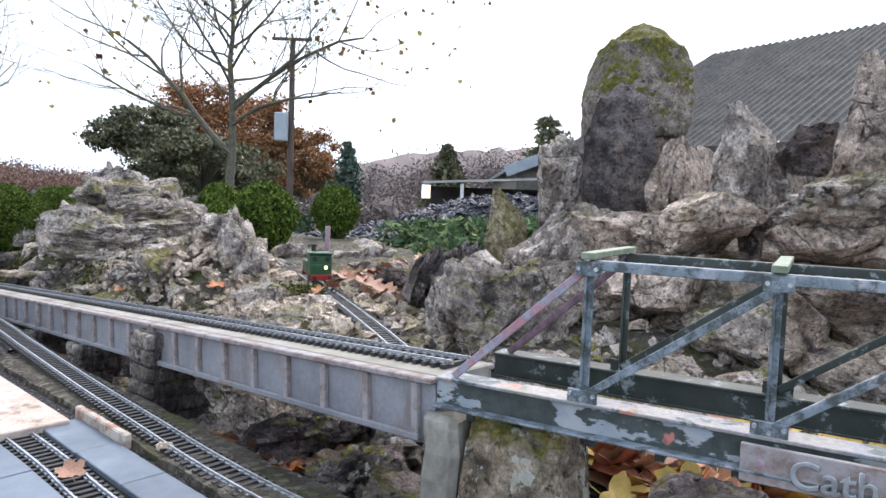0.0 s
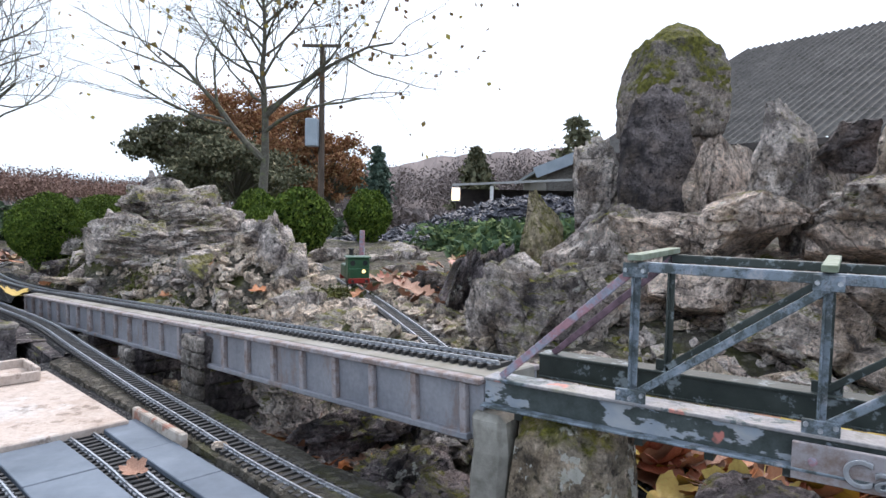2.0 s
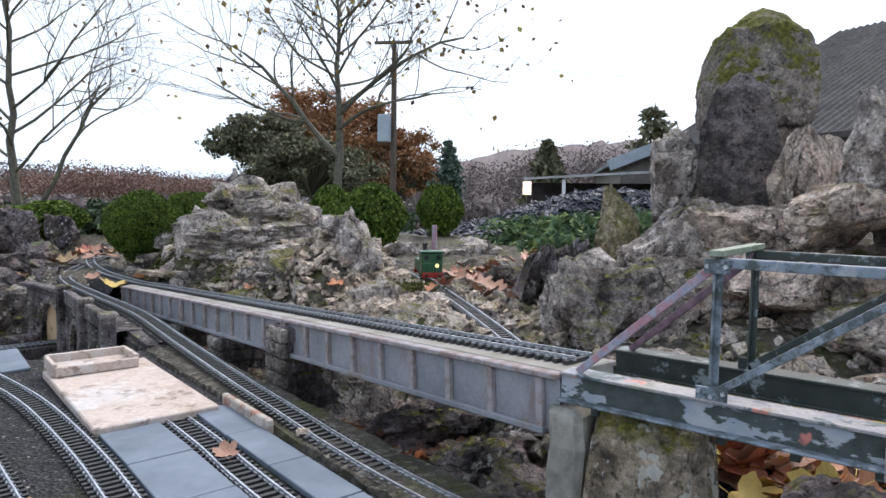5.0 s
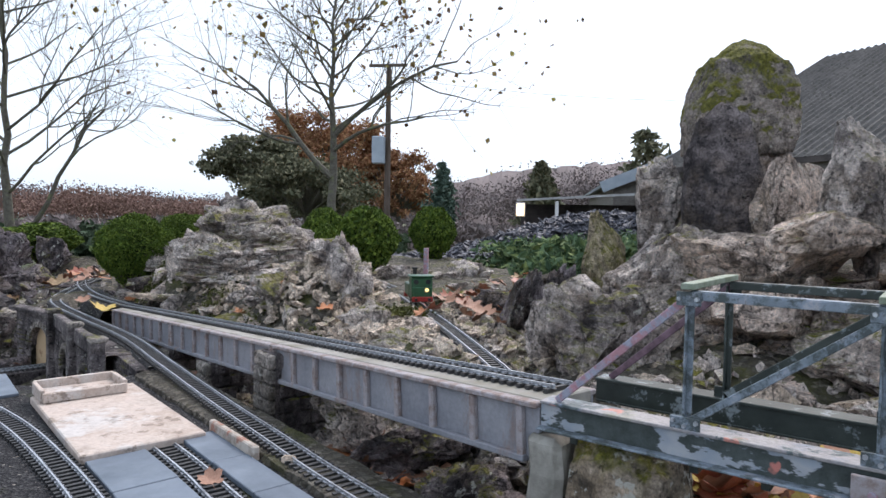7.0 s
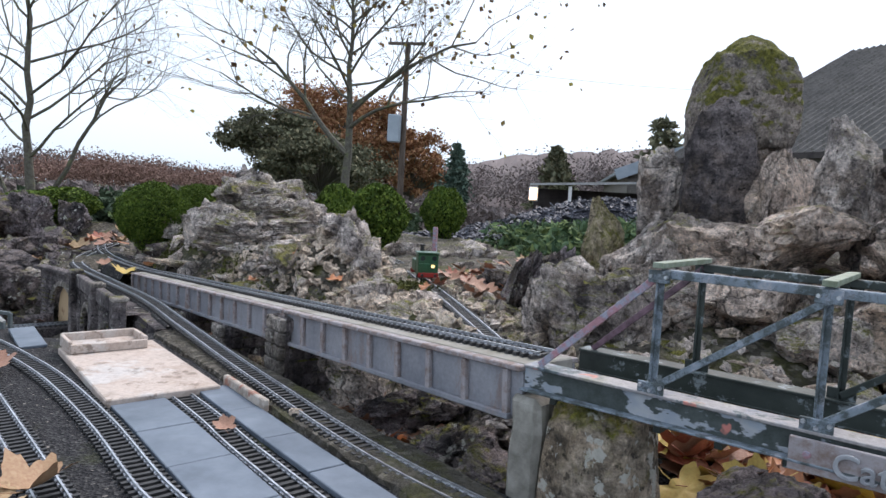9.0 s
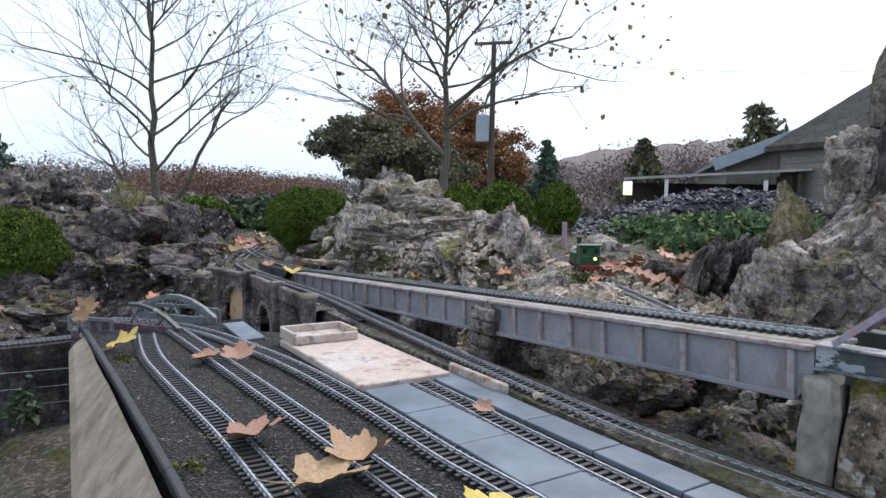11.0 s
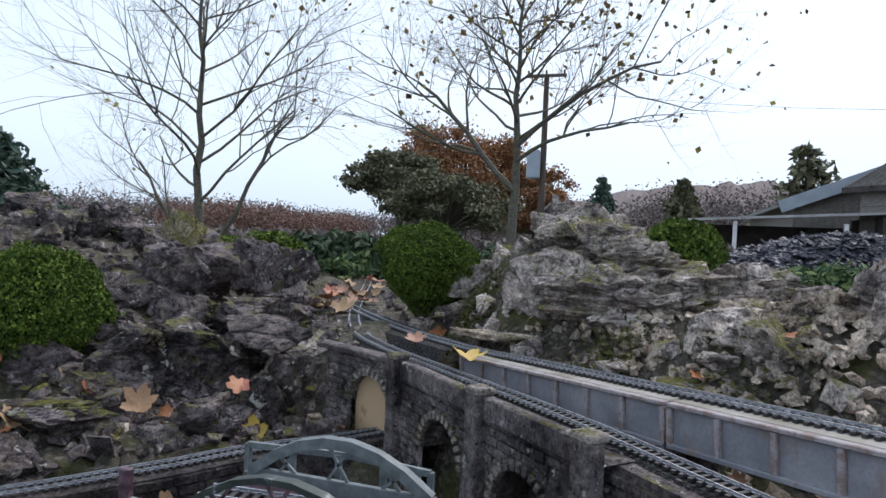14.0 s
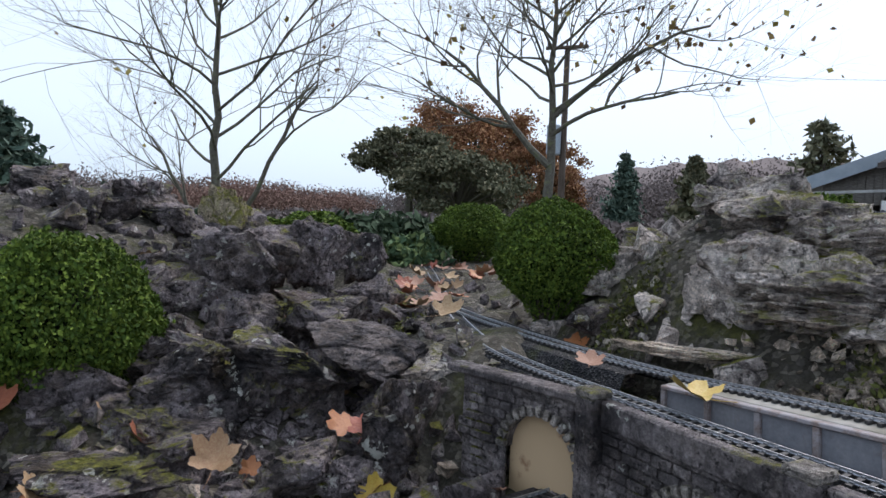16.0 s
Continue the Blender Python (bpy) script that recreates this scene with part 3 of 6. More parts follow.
def track(line, label, spacing=0.0215, sleepers=True):
    pts = curve_through(line, spacing)
    t = thing("track", pts[0], label, "model railway track", "model railway tracks")
    for s in (GAUGE / 2, -GAUGE / 2):
        part("rail", rail(pts, s), rail_mat, t, "worn silver rail")
    if sleepers:
        for i, (a, b) in enumerate(zip(pts, pts[1:])):
            ob = part("sleeper", sleeper_mesh, None, t)
            ob.matrix_basis = along((a + b) / 2, b) @ pose(0, 0, 0, 0, 0, random.uniform(-1.5, 1.5))
    return t


def ribbon(points, left, right, lift, drop, mat, name, label, category, kind=""):
    """A bed under a track: flat on top with sloping sides."""
    vs, fs = [], []
    for i, p in enumerate(points):
        d = points[min(i + 1, len(points) - 1)] - points[max(i - 1, 0)]
        s = Vector((-d.y, d.x, 0)).normalized()
        for o, h in ((left + 0.03, lift - drop), (left, lift), (right, lift), (right - 0.03, lift - drop)):
            vs.append(tuple(p + s * (o + random.uniform(-0.006, 0.006)) + Vector((0, 0, h))))
        if i:
            fs += [((i - 1) * 4 + j, (i - 1) * 4 + j + 1, i * 4 + j + 1, i * 4 + j) for j in range(3)]
    return whole(name, (vs, fs), mat, label, category, kind=kind)


track(LINE_E, "main line of silver rails on black sleepers past the viaduct")
track(LINE_G, "branch line of silver rails climbing past the rock cone")
track([(p[0], p[1], p[2]) for p in LINE_I], "lower line of silver rails on a dark retaining wall")
LINE_A = [(-1.87, 1.50, 0.862), (-1.74, 1.36, 0.862), (-1.60, 1.225, 0.862), (-1.364, 1.033, 0.862), (-1.08, 0.809, 0.862), (-0.769, 0.543, 0.862), (-0.1, -0.03, 0.862), (0.5, -0.55, 0.862)]
LINE_B = [(-1.84, 1.60, 0.862), (-1.773, 1.554, 0.862), (-1.294, 1.18, 0.862), (-0.864, 0.842, 0.862), (-0.587, 0.619, 0.862), (0.1, 0.05, 0.862), (0.6, -0.37, 0.862)]
LINE_C = [(-2.20, 1.685, 0.858), (-1.95, 1.69, 0.860), (-1.70, 1.60, 0.862), (-1.449, 1.462, 0.862), (-1.201, 1.304, 0.862), (-0.888, 1.062, 0.862), (-0.631, 0.839, 0.862), (-0.441, 0.689, 0.862), (0.2, 0.14, 0.862), (0.7, -0.29, 0.862)]
LINE_D = [(-0.90, 1.345, 0.858), (-0.696, 1.17, 0.858), (-0.526, 1.013, 0.858), (0.0, 0.56, 0.858), (0.5, 0.13, 0.858)]
for line, words in ((LINE_A, "curving siding of silver rails under a pinkish leaf"), (LINE_B, "station siding of silver rails on dark ballast"), (LINE_C, "station line that runs onto the bowstring bridge"), (LINE_D, "bay track of silver rails between slate platforms")):
    track(line, words)

# ---- station deck ----
deck = thing("station_deck", U(-2, 0.2, 0.6), "dark ballasted deck of the model station", "model base", kind="structure")
bm = bmesh.new()
edge = [(-2.17, 1.535), (-1.606, 1.072), (-1.064, 0.618), (0.55, -0.78), (1.25, 0.02), (-0.72, 1.52), (-1.33, 1.93), (-1.47, 1.74), (-1.64, 1.72), (-1.80, 1.80)]
top = [bm.verts.new((x, y, 0.849)) for x, y in edge]
low = [bm.verts.new((x, y, 0.50)) for x, y in edge]
bm.faces.new(top)
for i in range(len(edge)):
    j = (i + 1) % len(edge)
    bm.faces.new((low[i], low[j], top[j], top[i]))
part("ballast", bm, ballast_mat, deck, "fine black ballast with pale specks and moss")
bm = bmesh.new()
for a, b in zip(edge[:3], edge[1:4]):
    beam((*a, 0.853), (*b, 0.853), 0.016, 0.022, bm, 0.003)
part("edging", bm, sleeper_mat, deck, "black edging strip along the deck")
# the sloping board that closes the side of the deck
bm = bmesh.new()
fa, fb = [], []
for i in range(31):
    s = i / 30
    a = Vector((-2.06, 1.44, 0)).lerp(Vector((0.5, -0.74, 0)), s)
    out = Vector((-0.645, -0.764, 0))
    wide = 0.012 + 0.16 * min(1.0, s * 2.2)
    j = random.uniform(-0.004, 0.004)
    fa.append([bm.verts.new(a + out * o + Vector((0, 0, h))) for o, h in ((0.004, 0.848 + j), (0.03 + wide * 0.55, 0.835 - wide * 0.9), (0.045 + wide * 0.55, 0.815 - wide * 0.95), (0.03, 0.45))])
for p, q in zip(fa, fa[1:]):
    for j in range(3):
        bm.faces.new((p[j], p[j + 1], q[j + 1], q[j]))
side_board = whole("fascia_board", bm, fascia_mat, "worn tan board sloping out from the deck's edge", "board", kind="structure")


def stones_on(face, length, rows, parent, mat, size=(0.045, 0.022), depth=0.010, skip=None, seed=3, limit=400, name="brick"):
    """Courses of separate blocks on an upright face: x along it, z up, y out of it."""
    r = random.Random(seed)
    shapes = []
    for k in range(8):
        w, h = size[0] * (0.75 + 0.07 * k), size[1]
        b = boxes((Matrix(), (w - 0.004, depth, h - 0.0035)), bevel=0.0022)
        for v in b.verts:
            v.co += Vector((r.uniform(-1, 1), r.uniform(-1, 1), r.uniform(-1, 1))) * 0.0012
        me = to_mesh(name, b)
        me.materials.append(mat)
        shapes.append((w, me))
    made = 0
    for row in range(rows):
        x = -r.uniform(0, size[0] * 0.6)
        while x < length:
            w, me = r.choice(shapes)
            cx, cz = x + w / 2, (row + 0.5) * size[1]
            if x >= -0.012 and x + w <= length + 0.012 and not (skip and skip(cx, cz, w / 2)):
                m = face @ pose(cx, r.uniform(-0.002, 0.003), cz, 0, r.uniform(-1.5, 1.5), r.uniform(-2, 2))
                ob = part(name, me, None, parent)
                ob.matrix_basis = m
                made += 1
            x += w
    return made


# ---- stone viaduct ----
VA, VB = Vector((-2.245, 2.695, 0.55)), Vector((-1.55, 2.06, 0.55))
viaduct = thing("viaduct", VA, "dark stone model viaduct with three round arches", "model viaduct", kind="structure")
vf = along(VA, VB)
VLEN, VTOP = (VB - VA).length, 0.322
ARCHES = [(0.300, 0.112, 0.137), (0.690, 0.112, 0.118)]


def in_arch(x, z, grow=0.0):
    for c, r, spring in ARCHES:
        if abs(x - c) < r + grow and (z < spring or math.hypot(x - c, z - spring) < r + grow):
            return True
    return False


bm = bmesh.new()
cols = [0.0]
for c, r, spring in ARCHES:
    cols += [c + r * math.sin(a * math.pi / 16) for a in range(-8, 9)]
cols += [VLEN]


def arch_z(x, mid):
    for c, r, spring in ARCHES:
        if c - r - 1e-6 < x < c + r + 1e-6 and c - r < mid < c + r:
            return spring + math.sqrt(max(0.0, r * r - (x - c) ** 2))
    return -0.1


for a, b in zip(cols, cols[1:]):
    mid = (a + b) / 2
    za, zb = arch_z(a, mid), arch_z(b, mid)
    q = [[vf @ Vector((x, y, z)) for x, z in ((a, za), (b, zb), (b, VTOP), (a, VTOP))] for y in (0, 0.17)]
    v = [[bm.verts.new(p) for p in side] for side in q]
    bm.faces.new(v[0])
    bm.faces.new(v[1][::-1])
    bm.faces.new((v[0][0], v[1][0], v[1][1], v[0][1]))
    bm.faces.new((v[0][3], v[0][2], v[1][2], v[1][3]))
part("body", bm, viaduct_stone, viaduct)
stones_on(vf @ T(0, -0.004, 0.02), VLEN, 14, viaduct, viaduct_stone, (0.048, 0.0235), 0.012, lambda x, z, w: in_arch(x - w, z + 0.02, 0.022) or in_arch(x + w, z + 0.02, 0.022) or in_arch(x, z + 0.02, 0.022) or z > 0.325)
wedge = boxes((Matrix(), (0.0165, 0.020, 0.026)), bevel=0.002)
wedge = to_mesh("voussoir", wedge)
wedge.materials.append(block_stone)
for c, r, spring in ARCHES:
    for k in range(15):
        a = math.pi * (k + 0.5) / 15
        ob = part("voussoir", wedge, None, viaduct)
        ob.matrix_basis = vf @ T(c + (r + 0.011) * math.cos(a), -0.006, spring + (r + 0.011) * math.sin(a)) @ pose(0, 0, 0, 0, 90 - math.degrees(a), 0)
for x in (0.01, 0.505, VLEN - 0.02):
    part("pilaster", boxes((vf @ T(x, -0.012, 0.175), (0.055, 0.05, 0.40)), bevel=0.004), viaduct_stone, viaduct)
    part("pilaster_cap", boxes((vf @ T(x, -0.008, VTOP + 0.060), (0.062, 0.06, 0.018)), bevel=0.004), block_stone, viaduct, "weathered cap with reddish stains")
for a, b in ((0.04, 0.475), (0.535, VLEN - 0.05)):
    part("parapet", boxes((vf @ T((a + b) / 2, 0.0, VTOP + 0.020), (b - a, 0.034, 0.060)), bevel=0.005), viaduct_stone, viaduct)
# added black sheet: the shade inside the open arches is put into its colour
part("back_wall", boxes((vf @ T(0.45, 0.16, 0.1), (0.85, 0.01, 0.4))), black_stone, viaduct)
# the wing with the closed arch
WA = Vector((-2.60, 2.87, 0.50))
wf = along(WA, Vector((-2.245, 2.695, 0.50)))
wing = thing("viaduct_wing", WA, "dark stone wing wall with one boarded arch", "model viaduct", kind="structure")
WLEN, WC, WR, WS = 0.395, 0.255, 0.104, 0.236
bm = bmesh.new()
cols = [0.0] + [WC + WR * math.sin(a * math.pi / 16) for a in range(-8, 9)] + [WLEN]
for a, b in zip(cols, cols[1:]):
    za, zb = (WS + math.sqrt(max(0.0, WR * WR - (x - WC) ** 2)) if WC - WR < (a + b) / 2 < WC + WR else -0.1 for x in (a, b))
    q = [[bm.verts.new(wf @ Vector((x, y, z))) for x, z in ((a, za), (b, zb), (b, 0.400), (a, 0.400))] for y in (0, 0.10)]
    bm.faces.new(q[0])
    bm.faces.new(q[1][::-1])
    bm.faces.new((q[0][0], q[1][0], q[1][1], q[0][1]))
    bm.faces.new((q[0][3], q[0][2], q[1][2], q[1][3]))
part("body", bm, viaduct_stone, wing)


def in_wing(x, z):
    return abs(x - WC) < WR + 0.02 and (z < WS or math.hypot(x - WC, z - WS) < WR + 0.02)


stones_on(wf @ T(0, -0.004, 0.0), WLEN, 16, wing, viaduct_stone, (0.048, 0.0235), 0.012, lambda x, z, w: in_wing(x - w, z) or in_wing(x + w, z) or in_wing(x, z), 29)
for k in range(15):
    a = math.pi * (k + 0.5) / 15
    ob = part("voussoir", wedge, None, wing)
    ob.matrix_basis = wf @ T(WC + (WR + 0.011) * math.cos(a), -0.006, WS + (WR + 0.011) * math.sin(a)) @ pose(0, 0, 0, 0, 90 - math.degrees(a), 0)
part("coping", boxes((wf @ T(WLEN / 2 - 0.02, 0.01, 0.408), (WLEN + 0.06, 0.06, 0.02)), bevel=0.004), viaduct_stone, wing)
part("arch_board", boxes((wf @ T(WC, 0.030, 0.17), (2 * WR + 0.01, 0.01, 0.36))), tan_board, wing, "plain tan board closing the arch")

# ---- retaining wall under the lower line ----
ret = thing("retaining_wall", (-3.0, 1.7, 0.3), "dark stone wall carrying the lower line", "wall", kind="structure")
ipts = curve_through(LINE_I, 0.06)
vs, fs = [], []
for i, p in enumerate(ipts):
    d = ipts[min(i + 1, len(ipts) - 1)] - ipts[max(i - 1, 0)]
    s = Vector((-d.y, d.x, 0)).normalized()
    for o, z in ((0.07, 0.3), (0.07, 0.648), (-0.075, 0.648), (-0.075, 0.2)):
        vs.append((p.x + s.x * o, p.y + s.y * o, z))
    if i:
        fs += [((i - 1) * 4 + j, (i - 1) * 4 + j + 1, i * 4 + j + 1, i * 4 + j) for j in range(3)]
part("wall_core", (vs, fs), dark_wall_stone, ret)
for k, (a, b) in enumerate(zip(LINE_I[:4], LINE_I[1:4])):
    a, b = Vector((a[0], a[1], 0.28)), Vector((b[0], b[1], 0.28))
    f = along(a, b) @ T(0, -0.078, 0)
    stones_on(f, (b - a).length, 13, ret, dark_wall_stone, (0.065, 0.028), 0.012, seed=20 + k)

# ---- plate girder bridge ----
bf = along(BRIDGE_A, BRIDGE_B)
BLEN = (BRIDGE_B - BRIDGE_A).length
JOINT = BLEN * 0.645
PLATE = 0.105


def girder(start, end, label, lower):
    g = thing("girder_span", bf @ Vector(((start + end) / 2, 0.06, -PLATE)), label, "model bridge", "spans of the plate girder bridge")
    n = round((end - start) / 0.126)
    cut = 0.03 if lower else 0.0
    for y, name in ((0.0, "plate"), (0.135, "plate")):
        bm = bmesh.new()
        sec = [(start, -0.012), (end - 0.004, -0.012), (end - 0.004, -0.05), (end - 0.004 - cut, -PLATE), (start, -PLATE)]
        f = [[bm.verts.new(bf @ Vector((x, y + o, z))) for x, z in sec] for o in (-0.003, 0.003)]
        bm.faces.new(f[0])
        bm.faces.new(f[1][::-1])
        for i in range(5):
            j = (i + 1) % 5
            bm.faces.new((f[0][j], f[0][i], f[1][i], f[1][j]))
        part(name, bm, grey_paint, g, "faded grey plate with rust streaks")
        part("top_flange", boxes((bf @ T((start + end) / 2, y - 0.002, -0.007), (end - start - 0.006, 0.028, 0.010)), bevel=0.002), rim_paint, g)
        part("bottom_flange", boxes((bf @ T((start + end) / 2 - cut / 2, y - 0.002, -PLATE + 0.005), (end - start - 0.006 - cut, 0.026, 0.012)), bevel=0.002), grey_paint, g)
    for i in range(n + 1):
        x = start + 0.008 + (end - start - 0.05) * i / n if lower else start + 0.008 + (end - start - 0.016) * i / n
        part("stiffener", boxes((bf @ T(x, -0.008, -PLATE / 2 - 0.003), (0.014, 0.012, PLATE - 0.02)), bevel=0.002), rim_paint, g, "faded pinkish upright rib")
    part("deck", boxes((bf @ T((start + end) / 2, 0.068, -0.012), (end - start - 0.004, 0.128, 0.024)), bevel=0.003), walkway_mat, g, "grey mossy deck top")
    return g


girder(0.0, JOINT * 0.5, "faded grey plate girder span with ribbed panels", False)
girder(JOINT * 0.5 + 0.004, JOINT, "faded grey plate girder span beside the rubble bank", False)
girder(JOINT + 0.004, BLEN, "rust-streaked grey girder span meeting the truss", True)
LINE_F = [(-3.10, 4.0, 0.936), (-2.80, 3.62, 0.936), (-2.45, 3.27, 0.932)] + [tuple(bf @ Vector((x, 0.082, 0.012))) for x in (-0.1, 0.3, 0.9, 1.5, 2.1, BLEN - 0.02)]
track(LINE_F, "bridge track of silver rails on black sleepers")
ribbon(curve_through(LINE_F[:4], 0.05), 0.09, -0.09, -0.013, 0.05, ballast_mat, "junction_bed", "dark gravel bed under the junction", "track bed", "structure")
ribbon(curve_through(LINE_E[:5], 0.05), 0.10, -0.12, -0.013, 0.05, ballast_mat, "path_bed", "dark gravel bed between the rock banks", "track bed", "structure")
ribbon(curve_through(LINE_E[4:9], 0.05), 0.045, -0.045, -0.013, 0.04, ballast_mat, "viaduct_bed", "gravel bed on top of the viaduct", "track bed", "structure")
ribbon(curve_through(LINE_G, 0.05), 0.06, -0.06, -0.012, 0.04, ballast_mat, "branch_bed", "gravel bed under the branch line", "track bed", "structure")


def block_pier(x, long, label, top=-PLATE, tall=0.30, wide=0.11):
    p = thing("bridge_pier", bf @ Vector((x, 0.07, -PLATE - tall)), label, "model pier", "piers of the girder bridge")
    base = bf @ Vector((x, 0, 0))
    flat = along((base.x, base.y, 0), (base.x + bf[0][0], base.y + bf[1][0], 0))
    topz = base.z + top
    part("core", boxes((flat @ T(0, long / 2 - 0.03, topz - tall / 2), (wide - 0.015, long - 0.015, tall))), viaduct_stone, p)
    r = random.Random(int(x * 100))
    rows = int(tall / 0.042)
    for row in range(rows):
        z = topz - 0.021 - row * 0.042
        for k, (w, o) in enumerate(((wide * 0.55, -wide * 0.24), (wide * 0.42, wide * 0.28)) if row % 2 else ((wide * 0.4, -wide * 0.3), (wide * 0.57, wide * 0.21))):
            part("block", boxes((flat @ T(o, -0.032, z) @ pose(0, 0, 0, r.uniform(-2, 2), r.uniform(-2, 2), r.uniform(-2, 2)), (w, 0.02, 0.039)), bevel=0.005), block_stone, p)
        # side blocks use a darker stone: this side's shade is put into the colour
        for k in range(4):
            part("block", boxes((flat @ T(wide / 2 - 0.004, -0.01 + (k + 0.5 + (row % 2) * 0.3) * (long - 0.03) / 4.4, z) @ pose(0, 0, 0, 0, 0, r.uniform(-2, 2)), (0.014, (long - 0.03) / 4.6, 0.038)), bevel=0.004), viaduct_stone, p)
    return p


block_pier(JOINT + 0.005, 0.24, "grey stone block pier under the girder joint", -0.022)
block_pier(JOINT * 0.5, 0.2, "short stone pier under the far span", wide=0.07)
block_pier(JOINT * 0.74, 0.2, "low dark pier under the middle of the span", wide=0.10, tall=0.22)

# ---- end pier, concrete post and lichened stone ----
ex = Vector((-0.02, 1.05, 0))
tdir = Vector((0.87, -0.49, 0))
tf = along((0.0, 1.01, 1.085), (0.87, 0.52, 1.085))
post_bm = boxes((tf @ T(0.012, 0.05, -0.265), (0.06, 0.14, 0.42)), bevel=0.010)
bmesh.ops.subdivide_edges(post_bm, edges=post_bm.edges[:], cuts=7, use_grid_fill=True)
for v in post_bm.verts:
    v.co += Vector((noise.noise(v.co * 14), noise.noise(v.co * 14 + Vector((9, 0, 0))), 0)) * 0.009
whole("concrete_post", post_bm, concrete, "rough stained concrete post under the truss", "post")

# ---- truss bridge ----
truss = thing("truss_bridge", tf @ Vector((0.45, 0.11, -0.1)), "steel truss footbridge model with peeling blue-grey paint", "model bridge")
TL, TW, TH, BAY = 1.2, 0.212, 0.192, 0.232
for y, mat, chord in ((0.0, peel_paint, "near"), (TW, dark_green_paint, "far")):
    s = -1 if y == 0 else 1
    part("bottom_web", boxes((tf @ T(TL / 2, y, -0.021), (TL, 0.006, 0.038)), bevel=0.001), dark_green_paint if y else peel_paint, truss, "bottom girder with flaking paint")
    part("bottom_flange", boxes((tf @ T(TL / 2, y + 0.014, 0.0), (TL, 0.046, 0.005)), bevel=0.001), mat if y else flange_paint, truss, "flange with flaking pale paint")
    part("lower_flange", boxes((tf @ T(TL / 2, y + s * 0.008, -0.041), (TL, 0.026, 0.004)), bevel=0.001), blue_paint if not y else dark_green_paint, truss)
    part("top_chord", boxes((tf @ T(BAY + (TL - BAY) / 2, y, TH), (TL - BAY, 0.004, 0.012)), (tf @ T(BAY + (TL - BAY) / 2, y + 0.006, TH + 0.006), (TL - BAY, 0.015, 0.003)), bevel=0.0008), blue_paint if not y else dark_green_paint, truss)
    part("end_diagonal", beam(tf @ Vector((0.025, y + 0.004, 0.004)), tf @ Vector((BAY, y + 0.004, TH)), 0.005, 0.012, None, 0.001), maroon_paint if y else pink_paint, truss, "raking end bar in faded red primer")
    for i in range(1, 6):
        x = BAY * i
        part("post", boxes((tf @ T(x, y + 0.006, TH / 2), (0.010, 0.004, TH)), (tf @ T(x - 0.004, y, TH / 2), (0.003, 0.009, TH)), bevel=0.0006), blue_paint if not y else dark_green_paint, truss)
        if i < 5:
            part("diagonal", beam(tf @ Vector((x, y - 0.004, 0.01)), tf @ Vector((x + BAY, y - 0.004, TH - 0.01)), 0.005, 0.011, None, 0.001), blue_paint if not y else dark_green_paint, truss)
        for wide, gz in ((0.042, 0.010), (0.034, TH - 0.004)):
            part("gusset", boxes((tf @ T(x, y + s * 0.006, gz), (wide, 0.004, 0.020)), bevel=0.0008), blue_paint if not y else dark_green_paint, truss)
        for dx, dz in ((-0.016, 0.014), (0.0, 0.008), (0.016, 0.014), (-0.012, TH - 0.004), (0.012, TH - 0.004)):
            bm = bmesh.new()
            bmesh.ops.create_cone(bm, cap_ends=True, segments=6, radius1=0.0036, radius2=0.003, depth=0.006, matrix=tf @ T(x + dx, y - 0.010 if not y else y + 0.010, dz) @ pose(0, 0, 0, 90))
            part("bolt", bm, rail_mat, truss)
for i in range(1, 6):
    part("cross_beam", boxes((tf @ T(BAY * i, TW / 2, TH + 0.014), (0.018, TW + 0.03, 0.009)), bevel=0.001), olive_paint, truss, "mossy green top cross bar")
for i in range(12):
    part("floor_beam", boxes((tf @ T(0.05 + i * 0.095, TW / 2, -0.055), (0.012, TW - 0.03, 0.02))), dark_green_paint, truss)
plate = part("name_plate", boxes((tf @ T(0.645, -0.016, -0.030), (0.42, 0.008, 0.046)), bevel=0.001), rim_paint, truss, "grey board with raised letters")
for x, r in ((0.458, 0.006),):
    bm = bmesh.new()
    bmesh.ops.create_cone(bm, cap_ends=True, segments=12, radius1=r, radius2=r * 0.8, depth=0.006, matrix=tf @ T(x, -0.020, -0.028) @ pose(0, 0, 0, 90))
    part("bolt", bm, pink_paint, plate)
text = bpy.data.curves.new("letters", "FONT")
text.body, text.size, text.extrude, text.bevel_depth = "Cath", 0.046, 0.003, 0.0006
letters = new("letters", text)
letters.data.materials.append(rail_mat)
letters.parent = plate
letters.matrix_parent_inverse = root_of(plate).inverted()
letters.matrix_basis = tf @ T(0.488, -0.022, -0.046) @ pose(0, 0, 0, 90)

# ---- slate platforms, board and bay ----
pf = along(U(-1.48, 0.25, 0.849), U(0, 0.25, 0.849))
platform = thing("slate_platform", pf @ Vector((0.4, 0, 0)), "low station platform of blue-grey slate slabs", "model platform")
for k in range(7):
    part("slab", boxes((pf @ T(0.105 + k * 0.208, 0.074, 0.006) @ pose(0, 0, 0, random.uniform(-0.6, 0.6), random.uniform(-0.6, 0.6), random.uniform(-0.5, 0.5)), (0.205, 0.122, 0.012)), bevel=0.0015), slate_mat, platform)
for k in range(7):
    part("slab", boxes((pf @ T(0.07 + k * 0.20, 0.257, 0.006) @ pose(0, 0, 0, random.uniform(-0.8, 0.8), random.uniform(-0.6, 0.6), random.uniform(-0.5, 0.5)), (0.197, 0.078, 0.012)), bevel=0.0015), slate_mat, platform)
board = thing("platform_board", pf @ Vector((-0.3, 0.13, 0)), "weathered pinkish wooden board with a shallow tray", "board")
